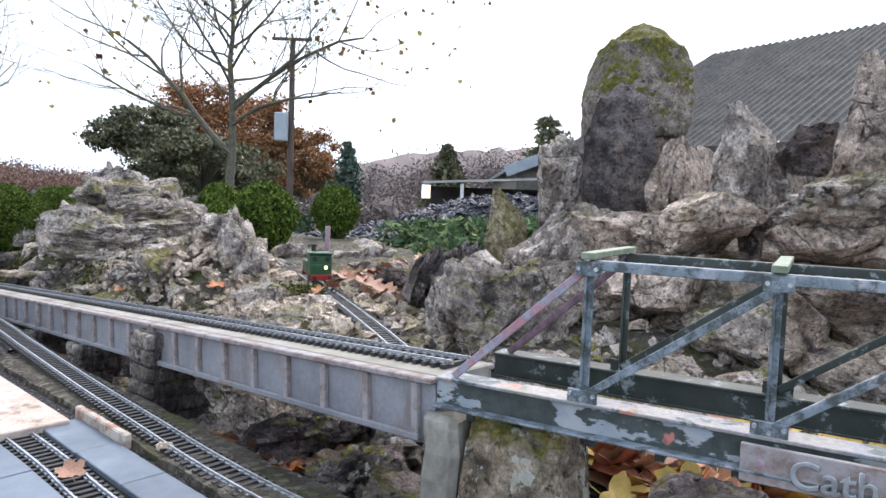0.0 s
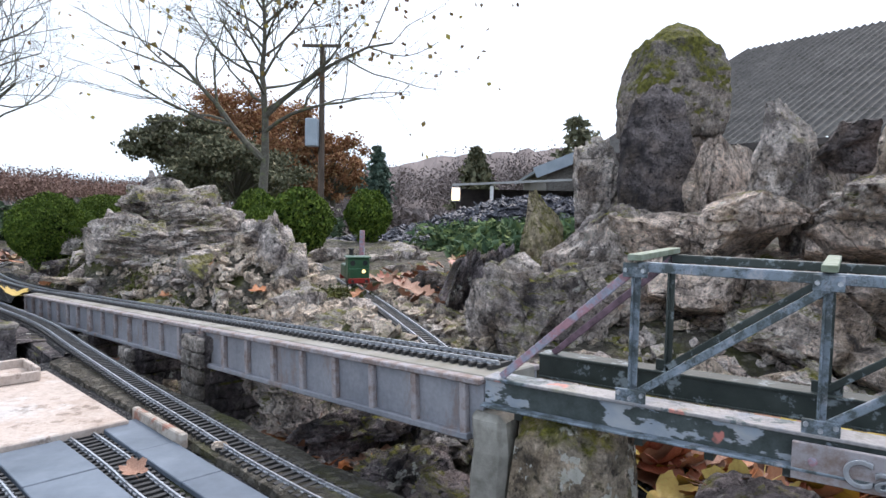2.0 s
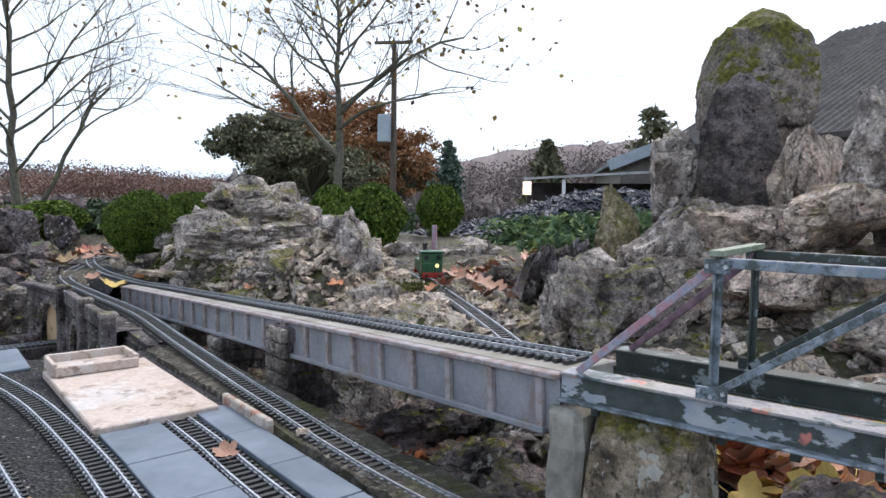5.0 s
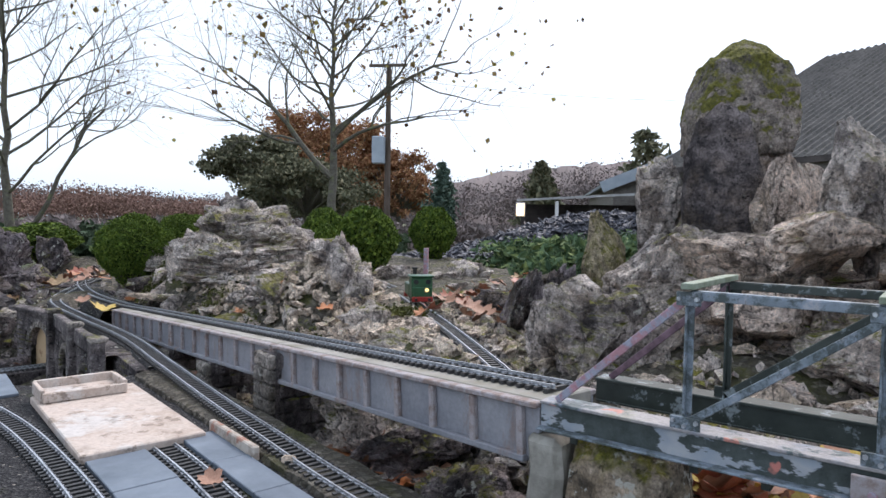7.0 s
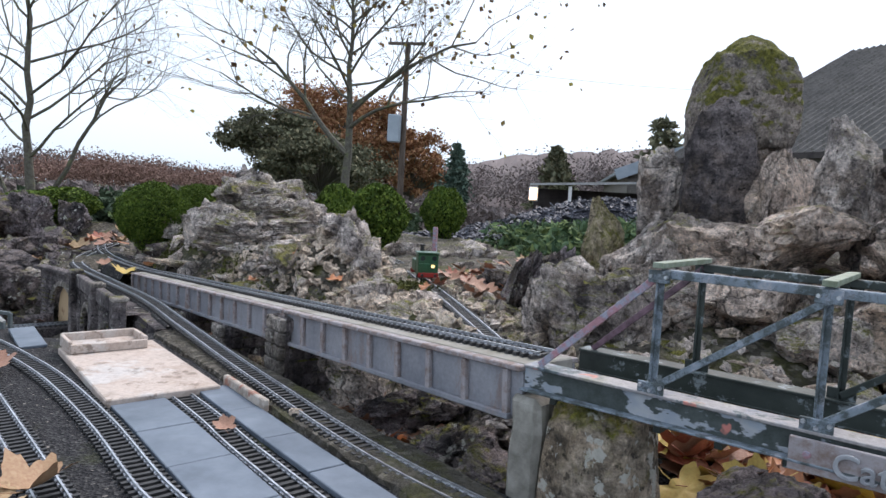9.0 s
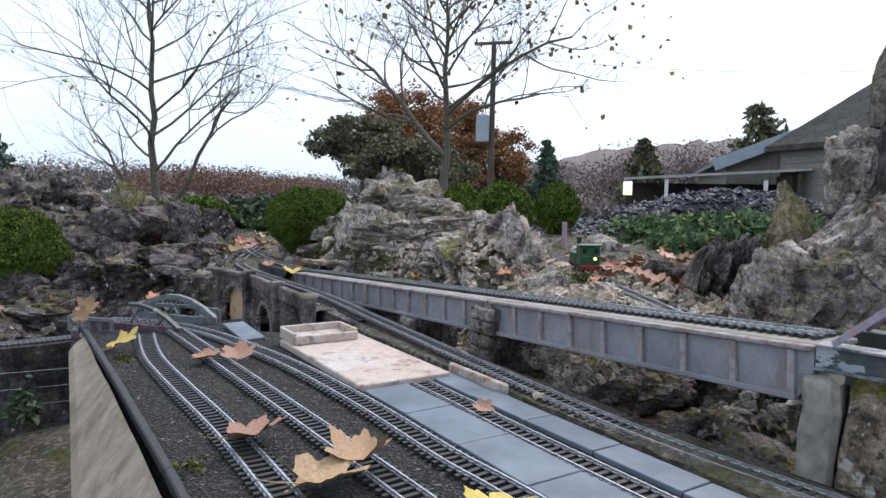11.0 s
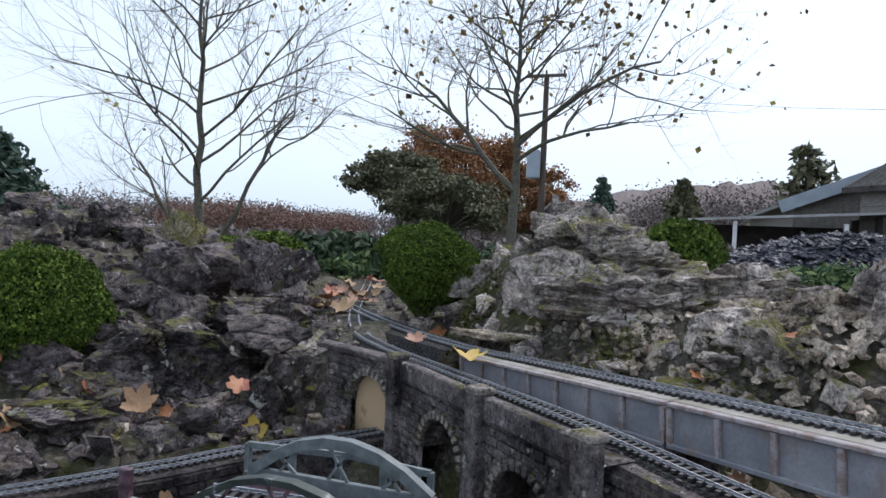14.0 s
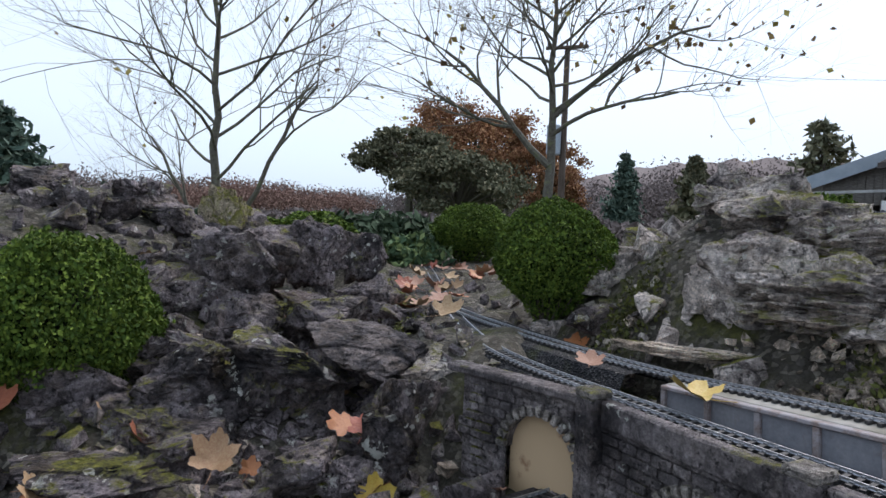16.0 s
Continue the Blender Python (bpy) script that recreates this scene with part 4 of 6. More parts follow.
part("panel", boxes((pf @ T(-0.298, 0.137, 0.011), (0.59, 0.268, 0.022)), bevel=0.003), board_mat, board)
part("tray", boxes((pf @ T(-0.555, 0.12, 0.030), (0.13, 0.20, 0.010)), (pf @ T(-0.486, 0.12, 0.036), (0.012, 0.21, 0.026)), (pf @ T(-0.624, 0.12, 0.040), (0.012, 0.21, 0.036)), (pf @ T(-0.555, 0.017, 0.040), (0.124, 0.012, 0.034)), (pf @ T(-0.555, 0.223, 0.040), (0.124, 0.012, 0.034)), bevel=0.002), board_mat, board, "shallow tray frame")
kerb = whole("brick_kerb", boxes((pf @ T(0.07, 0.305, 0.016), (0.25, 0.016, 0.034)), bevel=0.003), red_brick, "narrow kerb with flaking red and white paint", "kerb")
bank = curve_through([pf @ Vector((x, 0.345, 0.0)) for x in (-0.75, -0.2, 0.2, 0.6, 1.0, 1.7)], 0.05)
vs, fs = [], []
for i, p in enumerate(bank):
    for o, z in ((-0.035, -0.02), (-0.028, 0.012), (0.0, 0.016), (0.12, 0.006), (0.19, -0.10)):
        q = p + Vector((0.66, 0.75, 0)) * (o + random.uniform(-0.006, 0.006))
        vs.append((q.x, q.y, q.z + z + random.uniform(-0.004, 0.004)))
    if i:
        fs += [((i - 1) * 5 + j, (i - 1) * 5 + j + 1, i * 5 + j + 1, i * 5 + j) for j in range(4)]
whole("track_bank", (vs, fs), rubble_soil, "mossy earth bank under the main line", "bank", kind="structure")
whole("slate_piece", boxes((T(-1.615, 1.675, 0.857) @ pose(0, 0, 0, 2, 2, -41), (0.26, 0.075, 0.010)), bevel=0.002), slate_mat, "pale blue slate lying beside the track", "slate")
ewall = thing("embankment_wall", (-1.3, 1.95, 0.4), "dark stone wall under the main line", "wall", kind="structure")
part("core", beam((-1.62, 2.29, 0.69), (-1.28, 1.96, 0.685), 0.12, 0.36), viaduct_stone, ewall)
stones_on(along((-1.62 - 0.045, 2.29 - 0.045, 0.52), (-1.28 - 0.045, 1.96 - 0.045, 0.52)), 0.47, 14, ewall, viaduct_stone, (0.05, 0.0235), 0.012, seed=91)

# ---- bowstring bridge ----


def strip(points, w, h):
    """One flat bar bent along points."""
    vs, fs = [], []
    for i, p in enumerate(points):
        d = (points[min(i + 1, len(points) - 1)] - points[max(i - 1, 0)]).normalized()
        y = Vector((0, 0, 1)).cross(d).normalized()
        z = d.cross(y)
        for a, b in ((-1, -1), (1, -1), (1, 1), (-1, 1)):
            vs.append(tuple(p + y * a * w / 2 + z * b * h / 2))
        if i:
            fs += [(4 * i - 4 + j, 4 * i - 4 + (j + 1) % 4, 4 * i + (j + 1) % 4, 4 * i + j) for j in range(4)]
    fs += [(3, 2, 1, 0), tuple(range(len(vs) - 4, len(vs)))]
    return vs, fs


bow = thing("bowstring_bridge", (-2.0, 1.69, 0.8), "small grey and maroon bowstring bridge model", "model bridge")
BX0, BX1 = -1.81, -2.17
dark_bow = dark_green_paint
for y, mat, dark in ((1.585, maroon_paint, True), (1.785, bow_paint, False)):
    n = 7
    arc, low = [], []
    for i in range(n + 1):
        s = i / n
        x = BX0 + (BX1 - BX0) * s
        arc.append(Vector((x, y, 0.862 + 0.074 * (1 - (2 * s - 1) ** 2) + 0.004)))
        low.append(Vector((x, y, 0.862)))
    part("bow", strip(arc, 0.020, 0.010 if dark else 0.020), dark_bow if dark else bow_paint, bow, "curved grey top rib")
    part("side_girder", boxes((T((BX0 + BX1) / 2, y, 0.856), (abs(BX1 - BX0) + 0.02, 0.012, 0.030)), bevel=0.001), mat, bow)
    for i in range(1, n):
        part("hanger", beam(low[i], arc[i], 0.006, 0.006), bow_paint, bow)
        part("brace", beam(low[i], arc[i + 1] if i % 2 else arc[i - 1], 0.005, 0.005), mat, bow)
part("deck", boxes((T((BX0 + BX1) / 2, 1.685, 0.838), (abs(BX1 - BX0) + 0.02, 0.19, 0.012))), maroon_paint, bow)
for y, sg in ((1.53, -1), (1.84, 1)):
    x0 = BX0 - 0.02 if sg > 0 else -2.04
    pts = [Vector((x0, y, 0.89)), Vector(((x0 + BX1) / 2, y + sg * 0.02, 0.892)), Vector((BX1 - 0.05, y, 0.89))]
    part("handrail", strip(pts, 0.009, 0.012), bow_paint, bow)
    part("walkway", boxes((T((x0 + BX1) / 2 - 0.02, y - sg * 0.012, 0.842), (abs(x0 - BX1) + 0.04, 0.035, 0.008))), bow_paint, bow)
    for i in range(5):
        p = pts[0].lerp(pts[2], i / 4)
        part("rail_post", boxes((T(p.x, p.y + sg * 0.015 * (1 - abs(i - 2) / 2), 0.866), (0.012, 0.012, 0.054)), bevel=0.001), bow_paint, bow)

# ---- rocks ----


def rock_mesh(name, seed, sub=4, cuts=14, rough=0.10, strata=0.0, boxy=0.0, near_cut=0.34, far_cut=0.52):
    """A weathered block about 1 across: a ball cut by planes, layered and eroded."""
    r = random.Random(seed)
    bm = bmesh.new()
    bmesh.ops.create_icosphere(bm, subdivisions=sub, radius=0.62)
    planes = []
    for _ in range(cuts):
        v = Vector((r.gauss(0, 1), r.gauss(0, 1), r.gauss(0, 0.8))).normalized()
        planes.append((v, r.uniform(near_cut, far_cut)))
    off = Vector((r.uniform(0, 50), r.uniform(0, 50), r.uniform(0, 50)))
    tilt = Euler((r.uniform(-0.25, 0.25), r.uniform(-0.25, 0.25), 0)).to_matrix()
    for v in bm.verts:
        p = v.co.copy()
        if boxy:
            p = p.lerp(p * (0.62 / max(abs(p.x), abs(p.y), abs(p.z), 0.01)) * 0.8, boxy)
        for nrm, d in planes:
            k = p.dot(nrm) - d
            if k > 0:
                p -= nrm * k * 0.94
        out = p.normalized()
        q = p * 1.7 + off
        a = noise.fractal(q, 0.9, 2.1, 6) * rough + (noise.noise(p * 5 + off) ** 2) * rough * 0.5
        ridge = abs(noise.noise(p * 2.6 + off * 1.3))
        a -= max(0.0, 0.13 - ridge) * rough * 4.0
        near = noise.voronoi(p * 3.2 + off)[0]
        a -= max(0.0, 0.16 - (near[1] - near[0])) * rough * 2.6
        a += (noise.cell(p * 3.4 + off + Vector((a * 3, a * 3, a * 3))) - 0.5) * rough * 0.55
        near = noise.voronoi(p * 8.5 + off)[0]
        a += (near[0] - 0.4) * rough * 0.45
        if strata:
            h = (tilt @ p).z * 9 + noise.noise(q) * 0.8
            a += strata * ((h - math.floor(h)) - 0.5) * (1 - abs(out.z))
        p += out * a
        v.co = p
    lo = Vector([min(v.co[i] for v in bm.verts) for i in range(3)])
    hi = Vector([max(v.co[i] for v in bm.verts) for i in range(3)])
    for v in bm.verts:
        for i in range(3):
            v.co[i] = (v.co[i] - (lo[i] + hi[i]) / 2) / (hi[i] - lo[i])
    return smooth(to_mesh(name, bm))


def hull_rock(name, seed, points=14, cuts=6, rough=0.05, square=0.5, crack=0.5):
    """An angular, broken block about 1 across: a hull of chance corners, roughened."""
    r = random.Random(seed)
    bm = bmesh.new()
    for _ in range(points):
        d = Vector((r.gauss(0, 1), r.gauss(0, 1), r.gauss(0, 1))).normalized()
        q = d / max(abs(d.x), abs(d.y), abs(d.z))
        bm.verts.new(d.lerp(q, square) * r.uniform(0.85, 1.05) * 0.5)
    res = bmesh.ops.convex_hull(bm, input=bm.verts)
    loose = [v for v in bm.verts if not v.link_faces]
    bmesh.ops.delete(bm, geom=loose, context="VERTS")
    bmesh.ops.triangulate(bm, faces=bm.faces[:])
    bmesh.ops.subdivide_edges(bm, edges=bm.edges[:], cuts=cuts, use_grid_fill=True)
    bmesh.ops.triangulate(bm, faces=bm.faces[:])
    off = Vector((r.uniform(0, 50), r.uniform(0, 50), r.uniform(0, 50)))
    for v in bm.verts:
        p = v.co.copy()
        a = noise.fractal(p * 3.2 + off, 0.8, 2.1, 5) * rough
        near = noise.voronoi(p * 2.8 + off)[0]
        a -= max(0.0, 0.10 - (near[1] - near[0])) * crack
        a += (noise.cell(p * 4.5 + off) - 0.5) * rough * 0.5
        v.co = p + p.normalized() * a
    lo = Vector([min(v.co[i] for v in bm.verts) for i in range(3)])
    hi = Vector([max(v.co[i] for v in bm.verts) for i in range(3)])
    for v in bm.verts:
        for i in range(3):
            v.co[i] = (v.co[i] - (lo[i] + hi[i]) / 2) / (hi[i] - lo[i])
    bmesh.ops.recalc_face_normals(bm, faces=bm.faces[:])
    return smooth(to_mesh(name, bm), False)


BLOCKS = [hull_rock("rock", 100 + k, 18, 15, 0.085, 0.5, 0.6) for k in range(9)]
LEDGES = [rock_mesh("ledge", 200 + k, 6 if k in (1, 2, 5) else 5, 16, 0.12, 0.060, 0.45) for k in range(6)]
for me in LEDGES:
    smooth(me, False)
SLABS = [hull_rock("slab_rock", 400 + k, 13, 13, 0.055, 0.7, 0.5) for k in range(8)]
SMALL = [hull_rock("stone", 300 + k, 10, 2, 0.05, 0.5, 0.0) for k in range(8)]


def tapered(mesh, name, keep, lean):
    """A copy of a block that narrows towards its top."""
    me = mesh.copy()
    me.name = name
    for v in me.vertices:
        k = 1 - (1 - keep) * (v.co.z + 0.5)
        v.co.x = v.co.x * k + lean * (v.co.z + 0.5)
        v.co.y *= k
    return me


CONE = tapered(hull_rock("cone", 142, 24, 12, 0.08, 0.25, 0.5), "cone", 0.30, -0.06)
STUMP = tapered(hull_rock("stump", 143, 20, 10, 0.07, 0.3, 0.4), "stump", 0.55, 0.02)
PEAK = tapered(hull_rock("peak", 144, 18, 10, 0.08, 0.4, 0.5), "peak", 0.5, -0.12)
KINDS = {"lime": limestone, "crag": crag_stone, "pale": pale_stone, "dark": dark_stone, "black": black_stone, "moss": mossy_stone, "lichen": lichen_stone}
WORDS = {"crag": "tan and grey weathered limestone rock of the crag", "lime": "grey weathered limestone rock with dark stains", "pale": "pale tan limestone rock in the rubble bank", "dark": "dark slaty rock with moss in its cracks", "black": "blackened rough rock face", "moss": "rock covered with yellow-green moss", "lichen": "stone with white lichen patches"}
rock_cache = {}


def rock(x, y, z, w, d, h, mesh, mat, turn=0.0, lean=0.0, label="", name="rock", group="rockery stones"):
    key = (mesh.name, mat)
    if key not in rock_cache:
        me = mesh.copy()
        me.materials.append(KINDS[mat])
        rock_cache[key] = me
    ob = new(name, rock_cache[key])
    ob.matrix_basis = pose(x, y, z, lean * 0.6, lean, turn) @ Matrix.Diagonal((w, d, h, 1))
    return tagged(ob, label or WORDS[mat], "rock", group)


# right-hand crag
CRAG = [
    (0.40, 2.22, 1.16, 0.46, 0.46, "lime"), (0.62, 2.14, 1.18, 0.46, 0.38, "crag"), (0.43, 2.44, 1.44, 0.18, 0.38, "lime"), (0.66, 2.48, 1.26, 0.44, 0.50, "lime"),
    (0.92, 2.04, 1.50, 0.27, 0.42, "lime"), (0.84, 2.30, 1.40, 0.34, 0.42, "crag"), (1.05, 1.93, 1.55, 0.18, 0.16, "black"), (0.09, 1.79, 1.06, 0.26, 0.34, "lime"),
    (1.12, 1.76, 1.50, 0.27, 0.60, "crag"), (1.02, 1.68, 1.40, 0.36, 0.17, "lime"), (0.27, 1.86, 1.05, 0.26, 0.32, "lime"), (0.78, 1.98, 1.33, 0.30, 0.22, "crag"),
    (0.223, 2.40, 1.20, 0.26, 0.46, "moss"), (1.10, 2.10, 1.36, 0.40, 0.40, "lime"),
]
for k, (x, y, z, w, h, kind) in enumerate(CRAG):
    shape = STUMP if kind == "moss" or k in (4, 8) else (SLABS[k % 8] if k % 3 else BLOCKS[k % 9])
    rock(x, y, z, w, w * 0.8, h, shape, kind, random.uniform(-30, 30), random.uniform(-6, 6), group="rocks of the crag")


def crag_wall(name, a, b, base, tops, deep, seed, mat, label):
    """A long broken rock face: bedded, hollowed and stepped, with a rough top and back."""
    a, b = Vector(a), Vector(b)
    run = (b - a).length
    ex = (b - a).normalized()
    out = Vector((ex.y, -ex.x, 0))
    nu, nv, nt = 230, 96, 26
    off = Vector((seed * 3.1, seed * 1.7, seed))
    vs, fs = [], []
    for i in range(nu + 1):
        s = i / nu
        top = float(np.interp(s, np.linspace(0, 1, len(tops)), tops)) + 0.05 * noise.noise(Vector((s * 9, seed, 0))) + 0.03 * (noise.cell(Vector((s * 9, seed, 2))) - 0.5)
        for j in range(nv + nt + 1):
            v = min(1.0, j / nv)
            back = max(0, j - nv) / nt
            p = a + ex * run * s + Vector((0, 0, base + (top - base) * v)) - out * (0.20 * v * v + deep * back)
            q = p * 3.0 + off
            warp = noise.noise(q) * 0.35
            o = noise.fractal(q, 0.85, 2.1, 7) * 0.05
            near = noise.voronoi(Vector((p.x * 4.2, p.y * 4.2, p.z * 6.5)) + off + Vector((warp, warp, warp)))
            o += (noise.cell(near[1][0] * 7.3) - 0.5) * 0.10
            o -= max(0.0, 0.12 - (near[0][1] - near[0][0])) * 0.36
            bed = p.z * 13 + warp * 1.6 + s * 1.3
            o += 0.030 * ((bed - math.floor(bed)) ** 2 - 0.4)
            o -= max(0.0, noise.noise(Vector((p.x * 3.4, p.y * 3.4, p.z * 5)) + off * 2) - 0.30) * 0.22
            o += noise.fractal(p * 22 + off, 0.8, 2.1, 4) * 0.007
            o *= 1 - 0.6 * back
            p = p + out * o + Vector((0, 0, back * (0.09 * noise.fractal(q * 1.6, 0.9, 2.0, 4) - 0.06) + o * 0.2))
            vs.append(tuple(p))
        if i:
            w = nv + nt + 1
            fs += [((i - 1) * w + j, i * w + j, i * w + j + 1, (i - 1) * w + j + 1) for j in range(w - 1)]
    return whole(name, (vs, fs), mat, label, "rock", "rocks of the crag")


crag_wall("crag_face", (0.19, 1.93, 0), (1.50, 1.22, 0), 0.78, (1.12, 1.22, 1.27, 1.31, 1.36, 1.42, 1.46), 0.6, 5, crag_stone, "broken tan and grey limestone face with hollows behind the truss")
for k in range(4):
    rock(-0.10 + 0.055 * k, 2.28 + 0.05 * k, 1.05 + 0.015 * k, 0.07, 0.22, 0.30, LEDGES[k], "dark", 15, 14, "dark upright slaty slab beside the branch line", group="upright slabs")
# the tall mossy pillar
pillar = thing("standing_stone", (0.70, 2.62, 1.0), "tall limestone pillar with a mossy head", "rock", "rocks of the crag")


def boulder(name, seed, keep, lean=0.0, crown=0.0, rough=0.035):
    """A worn, rounded block about 1 across with a broad shoulder."""
    r = random.Random(seed)
    bm = bmesh.new()
    bmesh.ops.create_icosphere(bm, subdivisions=6, radius=0.5)
    off = Vector((r.uniform(0, 50), r.uniform(0, 50), r.uniform(0, 50)))
    for v in bm.verts:
        p = v.co.copy()
        p = p.lerp(p * (0.5 / max(abs(p.x), abs(p.y), abs(p.z))), 0.42)
        k = 1 - (1 - keep) * max(0.0, p.z + 0.5) ** 1.6 if keep < 1 else 1 - (keep - 1) * (0.5 - p.z)
        p.x, p.y = p.x * k + lean * p.z, p.y * k
        p.z += crown * max(0.0, 0.3 - math.hypot(p.x, p.y))
        a = noise.fractal(p * 2.6 + off, 0.9, 2.1, 7) * rough * 1.4
        near = noise.voronoi(p * 4.0 + off)[0]
        a -= max(0.0, 0.10 - (near[1] - near[0])) * rough * 3.0
        a += noise.fractal(p * 17 + off, 0.7, 2.1, 4) * rough * 0.30
        v.co = p + v.normal * a
    return smooth(to_mesh(name, bm))


for nm, me, m, mat in (
        ("head", boulder("head", 15, 0.80, 0.0, 0.30), pose(0.742, 2.62, 1.825, 0, 2, 12) @ Matrix.Diagonal((0.42, 0.37, 0.44, 1)), head_stone),
        ("shaft", boulder("shaft", 16, 0.85), pose(0.78, 2.64, 1.40, 0, 0, 0) @ Matrix.Diagonal((0.37, 0.34, 0.86, 1)), limestone),
        ("dark_face", boulder("dark_face", 17, 0.70, 0.06, 0.0, 0.05), pose(0.617, 2.36, 1.52, -5, -2, -8) @ Matrix.Diagonal((0.295, 0.20, 0.54, 1)), black_stone)):
    me.materials.append(mat)
    part(nm, me, None, pillar).matrix_basis = m

# the hill of ledges
HILL = [
    (-1.86, 3.76, 1.36, 0.32, 0.32, "lime"), (-1.64, 3.52, 1.25, 0.60, 0.26, "lime"), (-1.50, 3.28, 1.09, 0.86, 0.28, "lime"),
    (-0.84, 2.72, 1.08, 0.56, 0.46, "lime"), (-1.85, 3.35, 1.12, 0.42, 0.34, "lime"), (-1.22, 3.25, 1.15, 0.56, 0.22, "lime"),
    (-0.65, 2.36, 0.99, 0.20, 0.15, "lime"), (-0.46, 2.12, 0.94, 0.26, 0.13, "lime"), (-1.80, 4.05, 1.22, 0.54, 0.32, "lime"),
    (-2.02, 3.75, 1.10, 0.40, 0.34, "lime"), (-1.83, 3.42, 1.04, 0.27, 0.26, "lime"), (-1.50, 3.75, 1.12, 0.44, 0.28, "lime"),
    (-2.10, 3.56, 0.99, 0.25, 0.20, "lime"), (-1.10, 2.98, 1.06, 0.34, 0.20, "pale"),
]
for k, (x, y, z, w, h, kind) in enumerate(HILL):
    rock(x, y, z, w, w * 0.75, h * 1.1, (CONE if k == 3 else PEAK if k == 0 else BLOCKS[(k + 3) % 9] if k == 8 else (LEDGES[k % 6] if k in (1, 2, 5) else SLABS[k % 8])), kind, random.uniform(-20, 20), random.uniform(-6, 6), group="ledges of the hill")
rock(-2.04, 3.19, 0.945, 0.44, 0.13, 0.045, LEDGES[2], "pale", -17, 0, "flat pale stone lying beside the track", "flat_stone")

# the dark bank
BANK_A = [
    (-4.36, 4.20, 1.23, 0.36, 0.42, "moss"), (-4.66, 3.88, 1.23, 0.44, 0.28, "black"), (-3.66, 3.34, 1.07, 0.37, 0.36, "dark"), (-3.97, 3.85, 1.08, 0.44, 0.34, "dark"),
    (-3.76, 4.10, 1.10, 0.34, 0.38, "dark"), (-3.62, 4.40, 1.07, 0.28, 0.30, "dark"), (-3.27, 3.76, 0.94, 0.28, 0.22, "dark"),
    (-4.39, 3.62, 1.08, 0.25, 0.20, "dark"), (-3.53, 3.20, 0.91, 0.28, 0.20, "dark"), (-2.98, 3.10, 0.85, 0.44, 0.20, "black"),
    (-3.18, 2.95, 0.83, 0.38, 0.22, "dark"), (-2.94, 2.58, 0.67, 0.20, 0.14, "dark"), (-2.81, 2.64, 0.66, 0.17, 0.11, "dark"),
    (-2.77, 2.90, 0.76, 0.21, 0.22, "dark"),
]
BANK_B = [
    (-2.74, 3.06, 0.83, 0.26, 0.18, "lime"), (-3.77, 3.22, 0.95, 0.26, 0.20, "dark"), (-4.02, 3.55, 1.08, 0.29, 0.24, "dark"),
    (-3.30, 2.32, 0.68, 0.38, 0.14, "dark"), (-2.76, 2.76, 0.70, 0.16, 0.24, "dark"), (-3.28, 3.30, 0.92, 0.28, 0.19, "dark"),
    (-3.39, 2.72, 0.83, 0.25, 0.18, "dark"), (-2.79, 3.06, 0.82, 0.22, 0.15, "dark"), (-3.2, 2.05, 0.62, 0.30, 0.18, "dark"),
    (-4.30, 4.20, 1.14, 0.50, 0.34, "dark"), (-4.60, 3.60, 1.05, 0.46, 0.30, "dark"), (-4.0, 3.0, 0.92, 0.40, 0.26, "dark"),
    (-3.66, 2.62, 0.78, 0.34, 0.22, "dark"),
]
for k, (x, y, z, w, h, kind) in enumerate(BANK_A + BANK_B):
    rock(x, y, z, w, w * 0.8, h, (SLABS[k % 8] if k % 4 else BLOCKS[(k * 5 + 1) % 9]), kind, random.uniform(-40, 40), random.uniform(-10, 10), group="rocks of the dark bank")
VALLEY = [(-0.15, 1.29, 0.80, 0.24, 0.14, "dark"), (-0.37, 1.46, 0.81, 0.20, 0.12, "dark"), (-0.47, 1.56, 0.84, 0.16, 0.10, "lime"), (-0.25, 1.50, 0.84, 0.22, 0.12, "dark"), (0.38, 0.95, 0.88, 0.28, 0.14, "dark"), (-0.58, 1.76, 0.86, 0.20, 0.12, "lime"), (-0.05, 1.16, 0.80, 0.20, 0.12, "dark")]
for k, (x, y, z, w, h, kind) in enumerate(VALLEY):
    rock(x, y, z, w, w * 0.8, h, BLOCKS[(k * 4 + 2) % 9], kind, random.uniform(-40, 40), group="rocks under the bridge")
rock(0.140, 0.985, 0.850, 0.20, 0.18, 0.40, boulder("end_block", 77, 0.97, 0.0, 0.0, 0.03), "lichen", -29, 0, "square mossy stone with white lichen under the truss", "lichened_block", "rocks under the bridge")

# strewn stones
rs = random.Random(5)


def strew(count, cx, cy, rx, ry, lo, hi, kind, flat=0.6):
    for _ in range(count):
        x, y = rs.gauss(cx, rx), rs.gauss(cy, ry)
        n = 0.656 * x + 0.755 * y
        u = 0.755 * x - 0.656 * y
        if u > -3.6 and n < 0.74 or near_line(np.array([x]), np.array([y]), LINE_G)[0][0] < 0.09 or near_line(np.array([x]), np.array([y]), LINE_E)[0][0] < 0.12 or near_line(np.array([x]), np.array([y]), LINE_F[:5])[0][0] < 0.12 or (0.76 < n < 1.0 and u > -3.5 and hi > 0.09):
            continue
        s = rs.uniform(lo, hi)
        rock(x, y, ground_z(x, y) + s * 0.15, s, s * rs.uniform(0.6, 1.0), s * rs.uniform(0.4, 0.8) * flat / 0.6, rs.choice(SMALL), kind, rs.uniform(0, 360), rs.uniform(-25, 25), {"pale": "small pale broken stone in the scree", "dark": "small dark stone on the bank", "lime": "small grey stone in the scree"}.get(kind, ""), "stone", "strewn stones")


